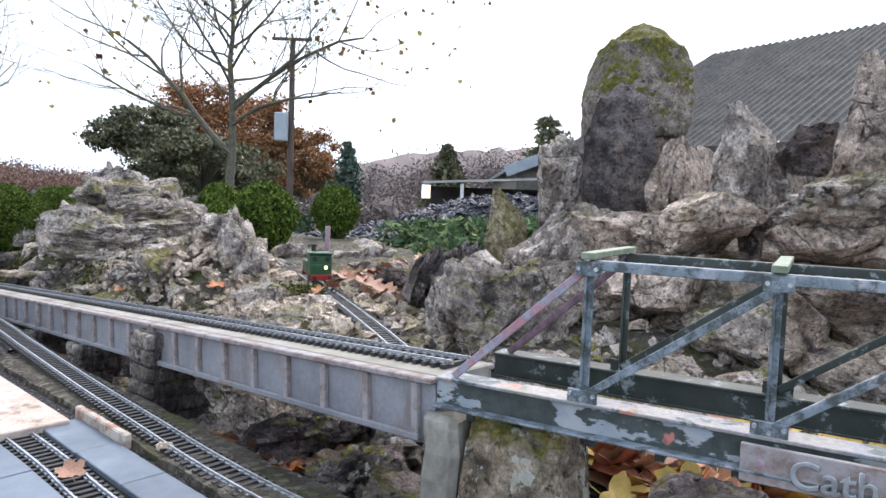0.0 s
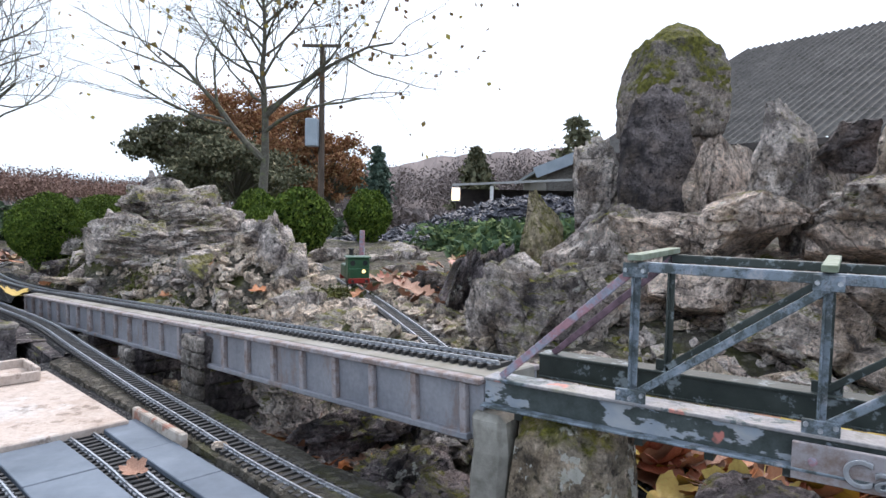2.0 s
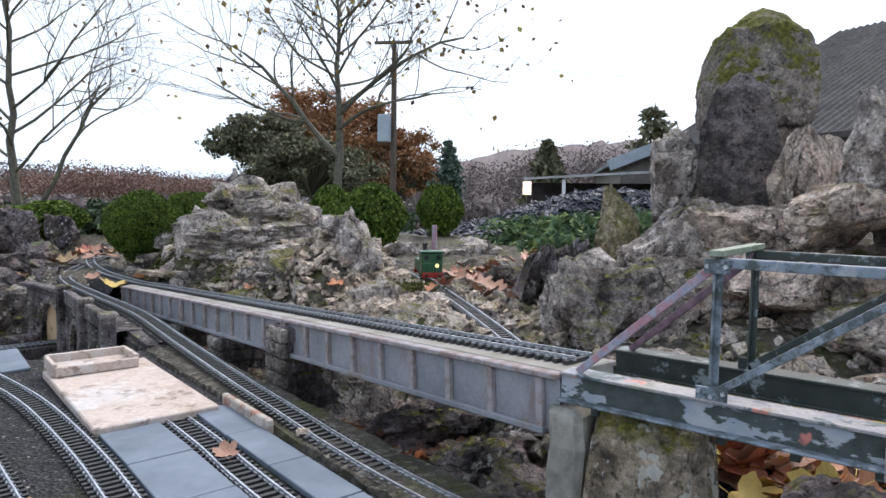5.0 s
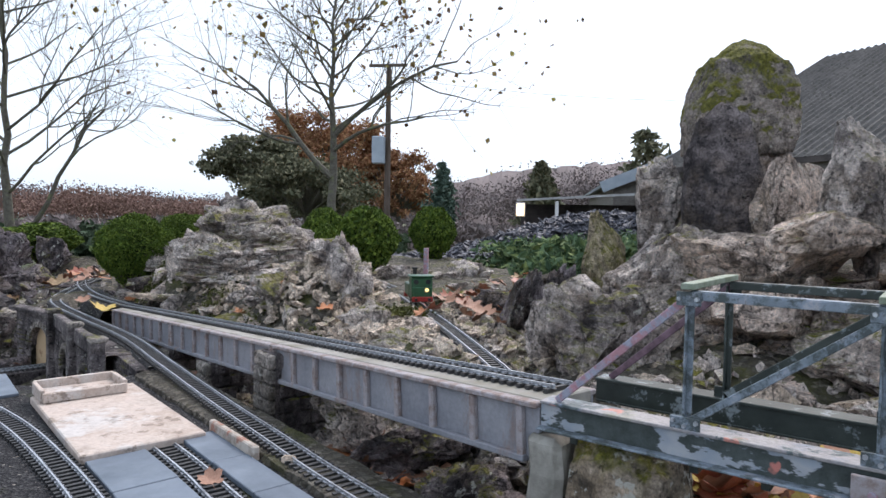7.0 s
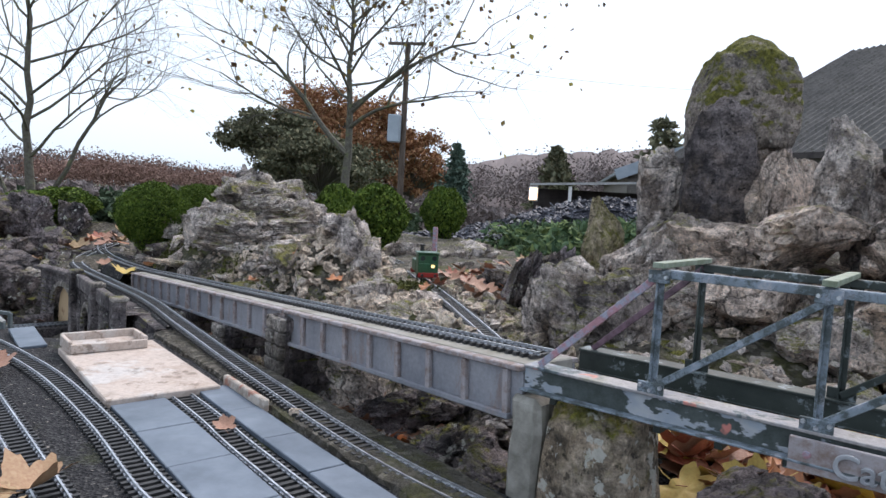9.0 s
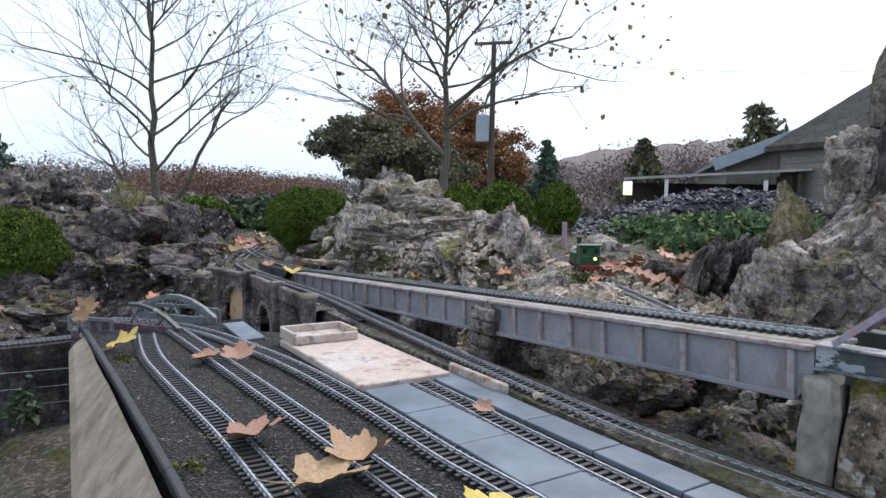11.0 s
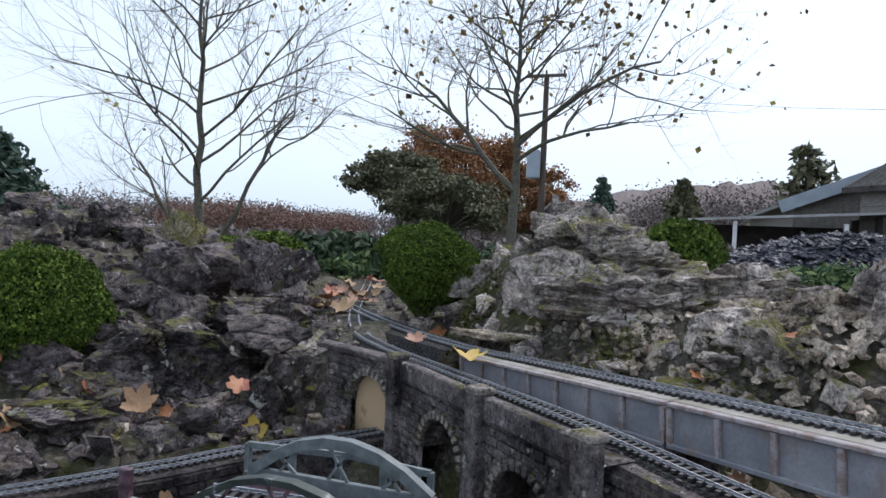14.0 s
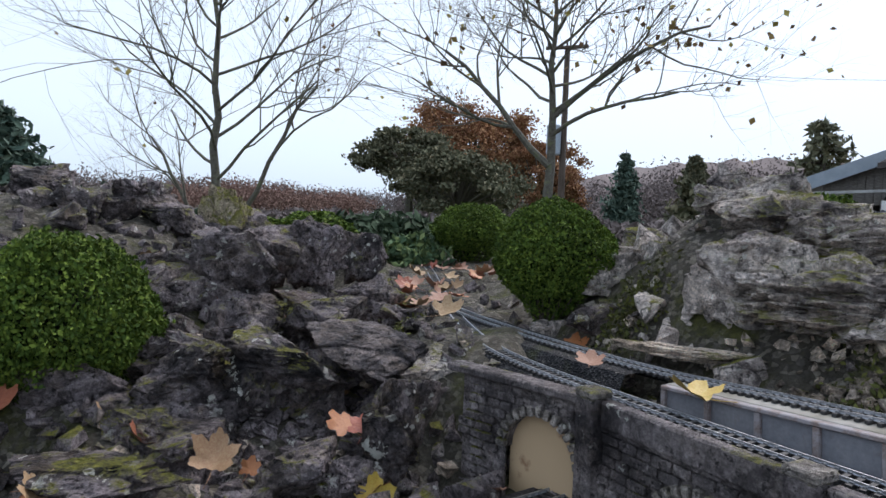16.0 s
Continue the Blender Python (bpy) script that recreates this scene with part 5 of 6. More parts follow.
def blocks_on(count, cx, cy, rx, ry, lo, hi, kind, sink, words, group):
    for k in range(count):
        x, y = rs.gauss(cx, rx), rs.gauss(cy, ry)
        u, n = 0.755 * x - 0.656 * y, 0.656 * x + 0.755 * y
        w = rs.uniform(lo, hi)
        spot = np.array([x]), np.array([y])
        if (u > -3.75 and n < 1.02) or min(near_line(*spot, q)[0][0] for q in (LINE_G, LINE_E, LINE_F[:5], LINE_I)) < 0.10 + w / 2:
            continue
        h = w * rs.uniform(0.4, 0.75)
        rock(x, y, ground_z(x, y) + h * sink, w, w * rs.uniform(0.6, 0.9), h, SLABS[k % 8], kind, rs.uniform(0, 360), rs.uniform(-18, 18), words, group=group)


blocks_on(46, -3.5, 3.15, 0.42, 0.42, 0.13, 0.30, "dark", 0.22, "dark angular slab stacked on the bank", "rocks of the dark bank")
blocks_on(24, -4.2, 3.9, 0.5, 0.5, 0.18, 0.40, "dark", 0.22, "dark angular slab stacked on the bank", "rocks of the dark bank")
blocks_on(34, -1.75, 3.5, 0.32, 0.30, 0.14, 0.32, "lime", 0.18, "grey limestone block in the hill", "ledges of the hill")
blocks_on(14, -1.15, 2.95, 0.25, 0.2, 0.10, 0.22, "lime", 0.18, "grey limestone block in the hill", "ledges of the hill")
blocks_on(16, 0.75, 1.95, 0.25, 0.2, 0.14, 0.30, "lime", 0.25, "grey limestone block in the crag", "rocks of the crag")
blocks_on(12, 0.1, 2.9, 0.18, 0.5, 0.10, 0.22, "dark", 0.2, "dark rough block beside the gully", "rocks of the crag")
blocks_on(22, -0.5, 4.4, 0.4, 0.7, 0.10, 0.26, "lime", 0.2, "grey limestone block beside the branch line", "ledges of the hill")
strew(70, -1.05, 2.45, 0.5, 0.35, 0.04, 0.12, "pale")
strew(40, -1.5, 2.95, 0.4, 0.3, 0.05, 0.16, "lime")
strew(45, -0.3, 2.0, 0.35, 0.4, 0.04, 0.11, "lime")
strew(50, -3.4, 3.1, 0.5, 0.5, 0.05, 0.18, "dark")
strew(30, -4.1, 3.9, 0.6, 0.6, 0.06, 0.22, "dark")
strew(26, -3.2, 2.75, 0.28, 0.22, 0.03, 0.075, "pale")
strew(14, -3.6, 3.3, 0.4, 0.35, 0.03, 0.08, "pale")
strew(30, -0.35, 1.45, 0.3, 0.25, 0.03, 0.08, "lime")
strew(30, 0.5, 1.55, 0.35, 0.25, 0.04, 0.12, "pale")
strew(40, -2.1, 4.0, 0.4, 0.5, 0.05, 0.2, "lime")


def chips(name, count, spots, lo, hi, mat, label, seed):
    """Countless small stones, joined."""
    r = random.Random(seed)
    bm = bmesh.new()
    bmesh.ops.create_cube(bm, size=0.8)
    base = [v.co.copy() for v in bm.verts]
    tri = [tuple(v.index for v in f.verts) for f in bm.faces]
    bm.free()
    vs, fs = [], []
    for _ in range(count):
        cx, cy, rx, ry = r.choice(spots)
        x, y = r.gauss(cx, rx), r.gauss(cy, ry)
        n, u = 0.656 * x + 0.755 * y, 0.755 * x - 0.656 * y
        spot = np.array([x]), np.array([y])
        if (u > -3.55 and n < 0.72) or min(near_line(*spot, q)[0][0] for q in (LINE_G, LINE_E, LINE_F[:5])) < 0.05:
            continue
        s = r.uniform(lo, hi)
        m = pose(x, y, ground_z(x, y) + s * 0.25, r.uniform(0, 360), r.uniform(-30, 30), r.uniform(0, 360)) @ Matrix.Diagonal((s, s * r.uniform(0.5, 1), s * r.uniform(0.4, 0.8), 1))
        k = len(vs)
        vs += [tuple(m @ (v + Vector((r.uniform(-1, 1), r.uniform(-1, 1), r.uniform(-1, 1))) * 0.26)) for v in base]
        fs += [tuple(k + i for i in t) for t in tri]
    return whole(name, (vs, fs), mat, label, "rubble", kind="stuff")


chips("pale_rubble", 2600, ((-1.05, 2.45, 0.45, 0.3), (-1.5, 2.9, 0.4, 0.25), (-0.5, 2.1, 0.3, 0.3)), 0.012, 0.05, pale_stone, "pale broken stones strewn down the bank", 61)
chips("grey_rubble", 3400, ((-0.35, 1.45, 0.25, 0.2), (-0.15, 1.3, 0.15, 0.12), (-0.6, 1.75, 0.2, 0.2), (0.3, 1.5, 0.35, 0.25), (0.75, 1.35, 0.28, 0.14), (0.0, 2.2, 0.3, 0.5), (-1.9, 3.6, 0.4, 0.5)), 0.012, 0.045, limestone, "grey gravel and stones under the bridge", 62)
chips("dark_rubble", 1300, ((-3.3, 3.0, 0.4, 0.4), (-3.9, 3.7, 0.6, 0.6), (-3.1, 2.6, 0.4, 0.3)), 0.015, 0.07, dark_stone, "dark broken stones on the bank", 63)

# ---- foliage ----


def cloud(points, size, seed, long=1.6, normals=None, loose=0.9):
    """Small leaf blades at the given places, as one mesh's points and faces."""
    g = np.random.RandomState(seed)
    p = np.asarray(points, float)
    n = len(p)
    d = g.normal(size=(n, 3))
    if normals is not None:
        d = d * loose + np.asarray(normals)
    d /= np.linalg.norm(d, axis=1)[:, None]
    a = np.cross(d, g.normal(size=(n, 3)))
    a /= np.linalg.norm(a, axis=1)[:, None]
    b = np.cross(d, a)
    s = (size * g.uniform(0.6, 1.3, n))[:, None]
    quad = np.stack([p - a * s * long / 2, p + b * s * 0.5 + d * s * 0.12, p + a * s * long / 2, p - b * s * 0.5 + d * s * 0.12], 1)
    vs = [tuple(map(float, v)) for v in quad.reshape(-1, 3)]
    return vs, [(4 * i, 4 * i + 1, 4 * i + 2, 4 * i + 3) for i in range(n)]


def ball_points(n, seed, rx, ry, rz, inner=0.86, lump=0.07):
    g = np.random.RandomState(seed)
    d = g.normal(size=(n, 3))
    d /= np.linalg.norm(d, axis=1)[:, None]
    r = g.uniform(inner, 1.0, n) * (1 + lump * np.array([noise.noise((q[0] * 2.3 + seed, q[1] * 2.3, q[2] * 2.3)) for q in d]))
    low = d[:, 2] < 0
    r = r * np.where(low, 1 - 0.18 * (-d[:, 2]), 1.0)
    return d * r[:, None] * np.array([rx, ry, rz]), d


def clipped_points(n, seed, inner=0.72):
    """Places in the skin of a clipped bush: full shoulders, drawn in towards the stem."""
    g = np.random.RandomState(seed)
    d = g.normal(size=(n, 3))
    d /= np.linalg.norm(d, axis=1)[:, None]
    lump = np.array([noise.noise((q[0] * 2.6 + seed, q[1] * 2.6, q[2] * 2.6)) * 0.10 + noise.noise((q[0] * 7 + seed, q[1] * 7, q[2] * 7)) * 0.07 for q in d])
    r = (1 - (1 - inner) * g.uniform(0, 1, n) ** 1.7) * (1 + lump)
    stray = g.uniform(0, 1, n) > 0.97
    r = np.where(stray, r * g.uniform(1.0, 1.07, n), r)
    p = d * r[:, None] * 0.5
    draw = np.where(p[:, 2] < 0.08, 1 - 1.15 * np.clip(0.08 - p[:, 2], 0, 0.5), 1.0)
    p[:, 0] *= draw
    p[:, 1] *= draw
    keep = (p[:, 2] > -0.20) | (g.uniform(0, 1, n) < 0.25)
    return p[keep], d[keep]


def box_bush_meshes(seed, leaves, size):
    pts, nrm = clipped_points(leaves, seed)
    leaf = to_mesh("leaves", cloud(pts, size, seed, 1.6, nrm, 2.6))
    leaf.materials.append(box_leaf)
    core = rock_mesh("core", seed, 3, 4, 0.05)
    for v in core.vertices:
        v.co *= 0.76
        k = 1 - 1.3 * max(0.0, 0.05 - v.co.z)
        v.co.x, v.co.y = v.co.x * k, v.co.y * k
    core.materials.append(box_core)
    st = ([], [])
    r = random.Random(seed)
    for _ in range(14):
        a = r.uniform(0, 6.28)
        tube([(0.04 * math.cos(a), 0.04 * math.sin(a), -0.62), (0.12 * math.cos(a), 0.12 * math.sin(a), -0.40), (0.30 * math.cos(a + 0.3), 0.30 * math.sin(a + 0.3), -0.12)], (0.016, 0.012, 0.006), 5, st)
    stems = to_mesh("stems", st)
    stems.materials.append(twig_bark)
    return leaf, core, stems


BOX_NEAR = [box_bush_meshes(41, 46000, 0.0175), box_bush_meshes(42, 46000, 0.0175)]
BOX_FAR = box_bush_meshes(43, 11000, 0.036)


def box_bush(x, y, low, top, wide, label, near=True, k=0, turn=0.0):
    """A clipped box shrub from its stems' foot to its crown."""
    b = thing("box_bush", (x, y, low), label, "shrub", "clipped box bushes")
    tall = top - low
    m = pose(x, y, low + tall * 0.55, 0, 0, turn) @ Matrix.Diagonal((wide, wide, tall * 0.92, 1))
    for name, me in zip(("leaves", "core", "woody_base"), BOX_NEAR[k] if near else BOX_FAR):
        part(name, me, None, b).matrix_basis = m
    return b


box_bush(-2.51, 3.72, 0.83, 1.375, 0.49, "round clipped green box bush beside the track")
box_bush(-3.50, 6.05, 0.86, 1.40, 0.66, "round clipped box bush behind another", True, 1, 60)
box_bush(-3.78, 2.66, 0.50, 1.21, 0.57, "large clipped box bush on the dark rock bank", True, 1)
box_bush(-4.03, 2.35, 0.52, 1.10, 0.52, "clipped box bush among the dark rocks", True, 0, 120)
box_bush(-4.42, 5.25, 0.90, 1.30, 0.62, "low clipped box bush behind the rocks", False)
box_bush(-5.4, 6.0, 0.92, 1.24, 0.75, "low clipped box bush behind the rocks", False, 0, 40)
box_bush(-1.76, 5.15, 0.84, 1.46, 0.42, "clipped box bush behind the hill", False, 0, 20)
box_bush(-1.35, 4.95, 0.80, 1.47, 0.52, "clipped box bush behind the hill", False, 0, 80)
box_bush(-1.57, 4.62, 0.86, 1.33, 0.34, "small clipped box bush behind the hill", False, 0, 200)
box_bush(-1.15, 6.95, 0.80, 1.52, 0.52, "round clipped box bush near the slate heap", False, 0, 140)


def shrub(x, y, z, rx, ry, rz, n, size, mat, label, seed, name="shrub", long=2.2, category="shrub"):
    pts, nrm = ball_points(n, seed, rx, ry, rz, 0.35, 0.9)
    pts = pts[pts[:, 2] > -rz * 0.55] + np.array([x, y, z])
    s = thing(name, (x, y, z - rz * 0.6), label, category)
    part("foliage", cloud(pts, size, seed, long), mat, s)
    st = ([], [])
    r = random.Random(seed)
    for _ in range(7):
        a, l = r.uniform(0, 6.28), r.uniform(0.3, 0.8)
        tube([(x, y, z - rz * 0.9), (x + rx * l * 0.5 * math.cos(a), y + ry * l * 0.5 * math.sin(a), z - rz * 0.3), (x + rx * l * math.cos(a), y + ry * l * math.sin(a), z + rz * 0.3)], (rz * 0.05, rz * 0.035, rz * 0.015), 5, st)
    part("woody_base", st, twig_bark, s)
    return s


for k, (x, y, z, rx, ry, rz) in enumerate(((0.55, 5.6, 1.05, 0.55, 0.5, 0.18), (0.05, 6.4, 1.03, 0.6, 0.5, 0.19), (0.95, 5.0, 1.08, 0.5, 0.45, 0.20), (0.9, 6.9, 1.08, 0.8, 0.6, 0.20), (0.2, 5.0, 0.98, 0.4, 0.35, 0.14))):
    shrub(x, y, z, rx, ry, rz, 5200, 0.035, juniper_leaf, "low spreading juniper with feathery green sprays", 60 + k, "juniper", 3.0)
shrub(-4.35, 6.2, 1.08, 0.45, 0.4, 0.20, 3500, 0.05, hedge_leaf, "blue-green low shrub beside the path", 70)
shrub(-3.95, 5.85, 1.0, 0.3, 0.3, 0.14, 2500, 0.035, juniper_leaf, "pale silvery low shrub beside the path", 71)


# ---- trees ----


def limb(store, start, way, length, radius, depth, r, tips, spread=0.55, lift=0.12, wob=0.12, splits=(3, 5)):
    """A branch that wanders, tapers and forks."""
    n = 6 if depth > 1 else 4
    pts, rad, p, d = [start], [radius], start.copy(), way.normalized()
    for i in range(n):
        d = (d + Vector((r.gauss(0, wob), r.gauss(0, wob), r.gauss(0, wob) + lift * 0.4))).normalized()
        p = p + d * length / n
        pts.append(p.copy())
        rad.append(radius * (1 - 0.62 * (i + 1) / n) if depth else radius * (1 - 0.85 * (i + 1) / n))
    tube(pts, rad, 7 if depth > 2 else (5 if depth > 1 else 3), store)
    if depth <= 0:
        tips.append(pts[-1])
        tips.append(pts[2])
        return
    for k in range(r.randint(*splits)):
        i = r.randint(2, n)
        side = d.orthogonal().normalized()
        side.rotate(Matrix.Rotation(r.uniform(0, 6.28), 3, d))
        way2 = d * r.uniform(0.55, 0.9) + side * spread * r.uniform(0.7, 1.5) + Vector((0, 0, lift))
        limb(store, pts[i], way2, length * r.uniform(0.5, 0.78), rad[i] * 0.62, depth - 1, r, tips, spread, lift, wob, splits)


def leader_tree(name, base, height, radius, label, seed, leaves, leaf_size, first, angle, reach, fork=None):
    """A tree with a straight leader and rising side branches all the way up."""
    r = random.Random(seed)
    t = thing(name, base, label, "tree")
    tips = []
    b = Vector(base)
    n = 14
    axis = [b + Vector((r.gauss(0, 0.03), r.gauss(0, 0.03), height * i / n)) for i in range(n + 1)]
    rad = [radius * (1 - 0.93 * (i / n) ** 0.8) for i in range(n + 1)]
    smooth(part("trunk", tube(axis, rad, 9), bark, t).data)
    count = 26
    for k in range(count):
        s = first + (0.94 - first) * (k / count) ** 0.9
        p = b + Vector((0, 0, height * s))
        a = k * 2.4 + r.uniform(-0.4, 0.4)
        tilt = radians(angle * (1 - 0.35 * s) + r.uniform(-8, 8))
        way = Vector((math.cos(a) * math.sin(tilt), math.sin(a) * math.sin(tilt), math.cos(tilt)))
        length = reach * (1 - 0.62 * s) * r.uniform(0.75, 1.15)
        st = ([], [])
        limb(st, p, way, length, radius * 0.36 * (1 - 0.6 * s), 3, r, tips, 0.62, 0.10, 0.12, (4, 6))
        part("branch", st, bark, t)
    for start, way, length, rr in fork or ():
        st = ([], [])
        limb(st, Vector(start), Vector(way), length, rr, 3, r, tips, 0.62, 0.14, 0.15, (5, 7))
        part("branch", st, bark, t, "heavy side limb")
    edge = [p for p in tips if p.z < 6.2 and (p.x > b.x - 0.4 or r.random() < 0.35) and math.hypot(p.x - b.x, p.y - b.y) > 0.9]
    pick = [edge[r.randrange(len(edge))] + Vector((r.gauss(0, 0.05), r.gauss(0, 0.05), r.uniform(-0.12, 0.02))) for _ in range(leaves)]
    part("leaves", cloud(pick, leaf_size, seed, 1.2), tree_leaf, t, "last withered leaves on the twigs")
    return t


leader_tree("bare_tree", (-8.25, 9.1, 0.5), 5.9, 0.085, "bare grey tree with fine rising twigs", 9, 110, 0.07, 0.20, 76, 2.9, [((-8.12, 9.1, 0.9), (0.62, 0.1, 0.75), 2.6, 0.045), ((-8.4, 9.05, 0.7), (-0.35, -0.1, 0.8), 1.8, 0.04)])
leader_tree("plane_tree", (-3.98, 12.2, 0.5), 5.9, 0.115, "grey-barked tree with sparse yellow leaves", 23, 520, 0.088, 0.44, 74, 2.8, [((-4.0, 12.2, 2.2), (-0.72, 0.05, 0.62), 2.7, 0.065), ((-3.96, 12.2, 3.0), (0.80, -0.1, 0.50), 2.8, 0.05), ((-3.98, 12.2, 2.7), (0.55, -0.3, 0.45), 2.3, 0.04)])


def crown_tree(x, y, low, high, rx, n, size, mat, label, seed, name="tree", flat=1.0, trunk=0.25):
    """A leafy tree: trunk, limbs and a lumpy crown of many clumps."""
    r = random.Random(seed)
    t = thing(name, (x, y, 0.6), label, "tree")
    st = ([], [])
    mid = (low + high) / 2
    tube([(x, y, 0.5), (x + 0.1, y, low), (x, y, mid + (high - mid) * 0.5)], (trunk, trunk * 0.8, trunk * 0.3), 7, st)
    pts = []
    for k in range(70):
        a, e = r.uniform(0, 6.28), r.uniform(-0.8, 1.0)
        q = Vector((math.cos(a) * math.sqrt(1 - e * e), math.sin(a) * math.sqrt(1 - e * e), e)) * r.uniform(0.45, 1.0)
        c = Vector((x + q.x * rx, y + q.y * rx, mid + q.z * (high - low) / 2))
        tube([(x, y, low + 0.2 * (mid - low)), tuple(c)], (trunk * 0.35, 0.03), 4, st)
        w = r.uniform(0.6, 1.25)
        p, _ = ball_points(n // 70, seed * 90 + k, rx * 0.26 * w, rx * 0.26 * w, rx * 0.19 * flat * w, 0.05, 0.9)
        pts.append(p + np.array(c))
    part("trunk", st, bark, t)
    part("crown", cloud(np.concatenate(pts), size, seed, 1.4), mat, t)
    return t


crown_tree(-14.2, 43.0, 2.2, 8.9, 5.2, 52000, 0.13, rust_leaf, "round oak with rust-brown leaves", 31, "oak_tree")
crown_tree(-9.2, 42.0, 1.2, 6.2, 2.6, 18000, 0.13, rust_leaf, "small tree with golden-brown leaves", 32)
crown_tree(-15.6, 35.0, 3.0, 5.9, 3.0, 22000, 0.15, pine_leaf, "dark spreading pine in front of the oak", 33, "pine_tree", 0.6)
crown_tree(-12.2, 33.0, 1.2, 4.6, 3.3, 24000, 0.15, pine_leaf, "dark evergreen thicket under the oak", 34, "evergreen_tree", 0.7)


def spruce(x, y, top, wide, label, seed, rows=13, size=0.10, name="spruce", mat=spruce_leaf, gap=1.0):
    r = random.Random(seed)
    t = thing(name, (x, y, 0.6), label, "tree")
    st = ([], [])
    tube([(x, y, 0.5), (x, y, top)], (wide * 0.06, 0.01), 6, st)
    pts = []
    for i in range(rows):
        s = i / rows
        z, reach = 0.9 + (top - 0.9) * s, wide / 2 * (1 - s) ** 0.8 + 0.03 * wide
        for k in range(9):
            a, l = r.uniform(0, 6.28), reach * r.uniform(0.6, 1.1)
            e = Vector((x + l * math.cos(a), y + l * math.sin(a), z - 0.12 * l + r.uniform(-0.1, 0.1) * (top / rows)))
            tube([(x, y, z), tuple(e)], (wide * 0.012, 0.004), 3, st)
            for j in range(int(46 * gap)):
                q = Vector((x, y, z)).lerp(e, r.uniform(0.15, 1.05))
                w = l * 0.16
                pts.append((q.x + r.gauss(0, w), q.y + r.gauss(0, w), q.z + r.gauss(0, w * 1.1)))
    part("trunk", st, twig_bark, t)
    part("needles", cloud(pts, size, seed, 2.2), mat, t)
    return t


spruce(-3.35, 22.4, 3.55, 1.5, "dark narrow spruce behind the box bushes", 51, size=0.09)
spruce(0.1, 60.0, 7.2, 4.4, "dark conifer before the wooded hill", 52, size=0.30, mat=pine_leaf)
spruce(8.6, 55.7, 9.7, 8.5, "tall open pine behind the barns", 53, 10, 0.34, "pine_tree", pine_leaf, 0.4)
spruce(-12.2, 8.8, 2.9, 2.6, "dark blue-green spruce at the edge of the garden", 54, 11, 0.085)
spruce(-13.4, 10.2, 2.3, 2.4, "dark blue-green spruce at the edge of the garden", 55, 9, 0.085)

# ---- wooded skyline ----


def woodland(name, bearings, dist, tops, count, mat, label, seed, size, wide):
    """Far trees side by side, as one body of many small clumps."""
    g = np.random.RandomState(seed)
    pts = []
    for i in range(count):
        s = g.uniform()
        b = radians(bearings[0] + (bearings[1] - bearings[0]) * s)
        high = np.interp(s, np.linspace(0, 1, len(tops)), tops) * dist * g.uniform(0.55, 1.10)
        dd = dist * g.uniform(0.85, 1.25)
        cx, cy = -1 - dd * math.sin(b), dd * math.cos(b)
        q = g.normal(size=(260, 3))
        q /= np.linalg.norm(q, axis=1)[:, None]
        q *= g.uniform(0.3, 1.0, 260)[:, None]
        h = high * dd / dist
        pts.append(np.stack([cx + q[:, 0] * wide, cy + q[:, 1] * wide, 1.35 + h * 0.45 + q[:, 2] * h * 0.62], 1))
    return whole(name, cloud(np.concatenate(pts), size, seed, 1.8), mat, label, "woodland", kind="stuff")


def ridge(name, bearings, dist, tops, mat, label):
    """A wooded hillside as a solid, uneven rise."""
    vs, fs, n = [], [], 90
    for i in range(n):
        s = i / (n - 1)
        b = radians(bearings[0] + (bearings[1] - bearings[0]) * s)
        h = np.interp(s, np.linspace(0, 1, len(tops)), tops) * dist
        for k in range(7):
            d = dist * (0.8 + 0.22 * k / 6)
            z = -6 + (h + 7.35 + noise.fractal((i * 0.4, k * 0.6, 3), 1, 2, 3) * h * 0.08) * (k / 6) ** 0.8
            vs.append((-1 - d * math.sin(b), d * math.cos(b), float(z)))
        if i:
            fs += [((i - 1) * 7 + k, (i - 1) * 7 + k + 1, i * 7 + k + 1, i * 7 + k) for k in range(6)]
    return whole(name, (vs, fs), mat, label, "hill", kind="structure")


ridge("far_hill", (16, -34), 260, (0.034, 0.056, 0.084, 0.094, 0.090, 0.078, 0.07, 0.06), wood_hazed, "brown wooded hill under the sky")
woodland("hillside_woods", (16, -34), 235, (0.034, 0.056, 0.084, 0.094, 0.090, 0.076, 0.066, 0.056), 420, wood_hazed, "bare brown winter woods on the hill", 81, 0.60, 7.0)
woodland("winter_woods", (75, 8), 105, (0.050, 0.040, 0.036, 0.048, 0.040, 0.034, 0.038, 0.03), 330, wood_hazed, "grey-brown bare woodland beyond the garden", 82, 0.21, 3.6)
woodland("red_thicket", (41, 26), 70, (0.030, 0.045, 0.042, 0.036, 0.02), 90, wood_red_hazed, "reddish-brown thicket beyond the garden", 83, 0.14, 2.6)


def undergrowth(name, bearings, dist, top, count, mat, label, seed, size):
    """A rough belt of brambles and seedlings round the garden."""
    g = np.random.RandomState(seed)
    b = np.radians(g.uniform(bearings[1], bearings[0], count))
    dd = dist * g.uniform(0.8, 1.35, count)
    rise = np.array([top * (0.75 + 0.35 * noise.noise((q * 40, seed, 0)) + 0.2 * noise.noise((q * 150, seed, 3))) for q in b])
    z = 0.6 + rise * g.uniform(0, 1, count) ** 0.8
    return whole(name, cloud(np.stack([-1 - dd * np.sin(b), dd * np.cos(b), z], 1), size, seed, 2.4), mat, label, "undergrowth", kind="stuff")


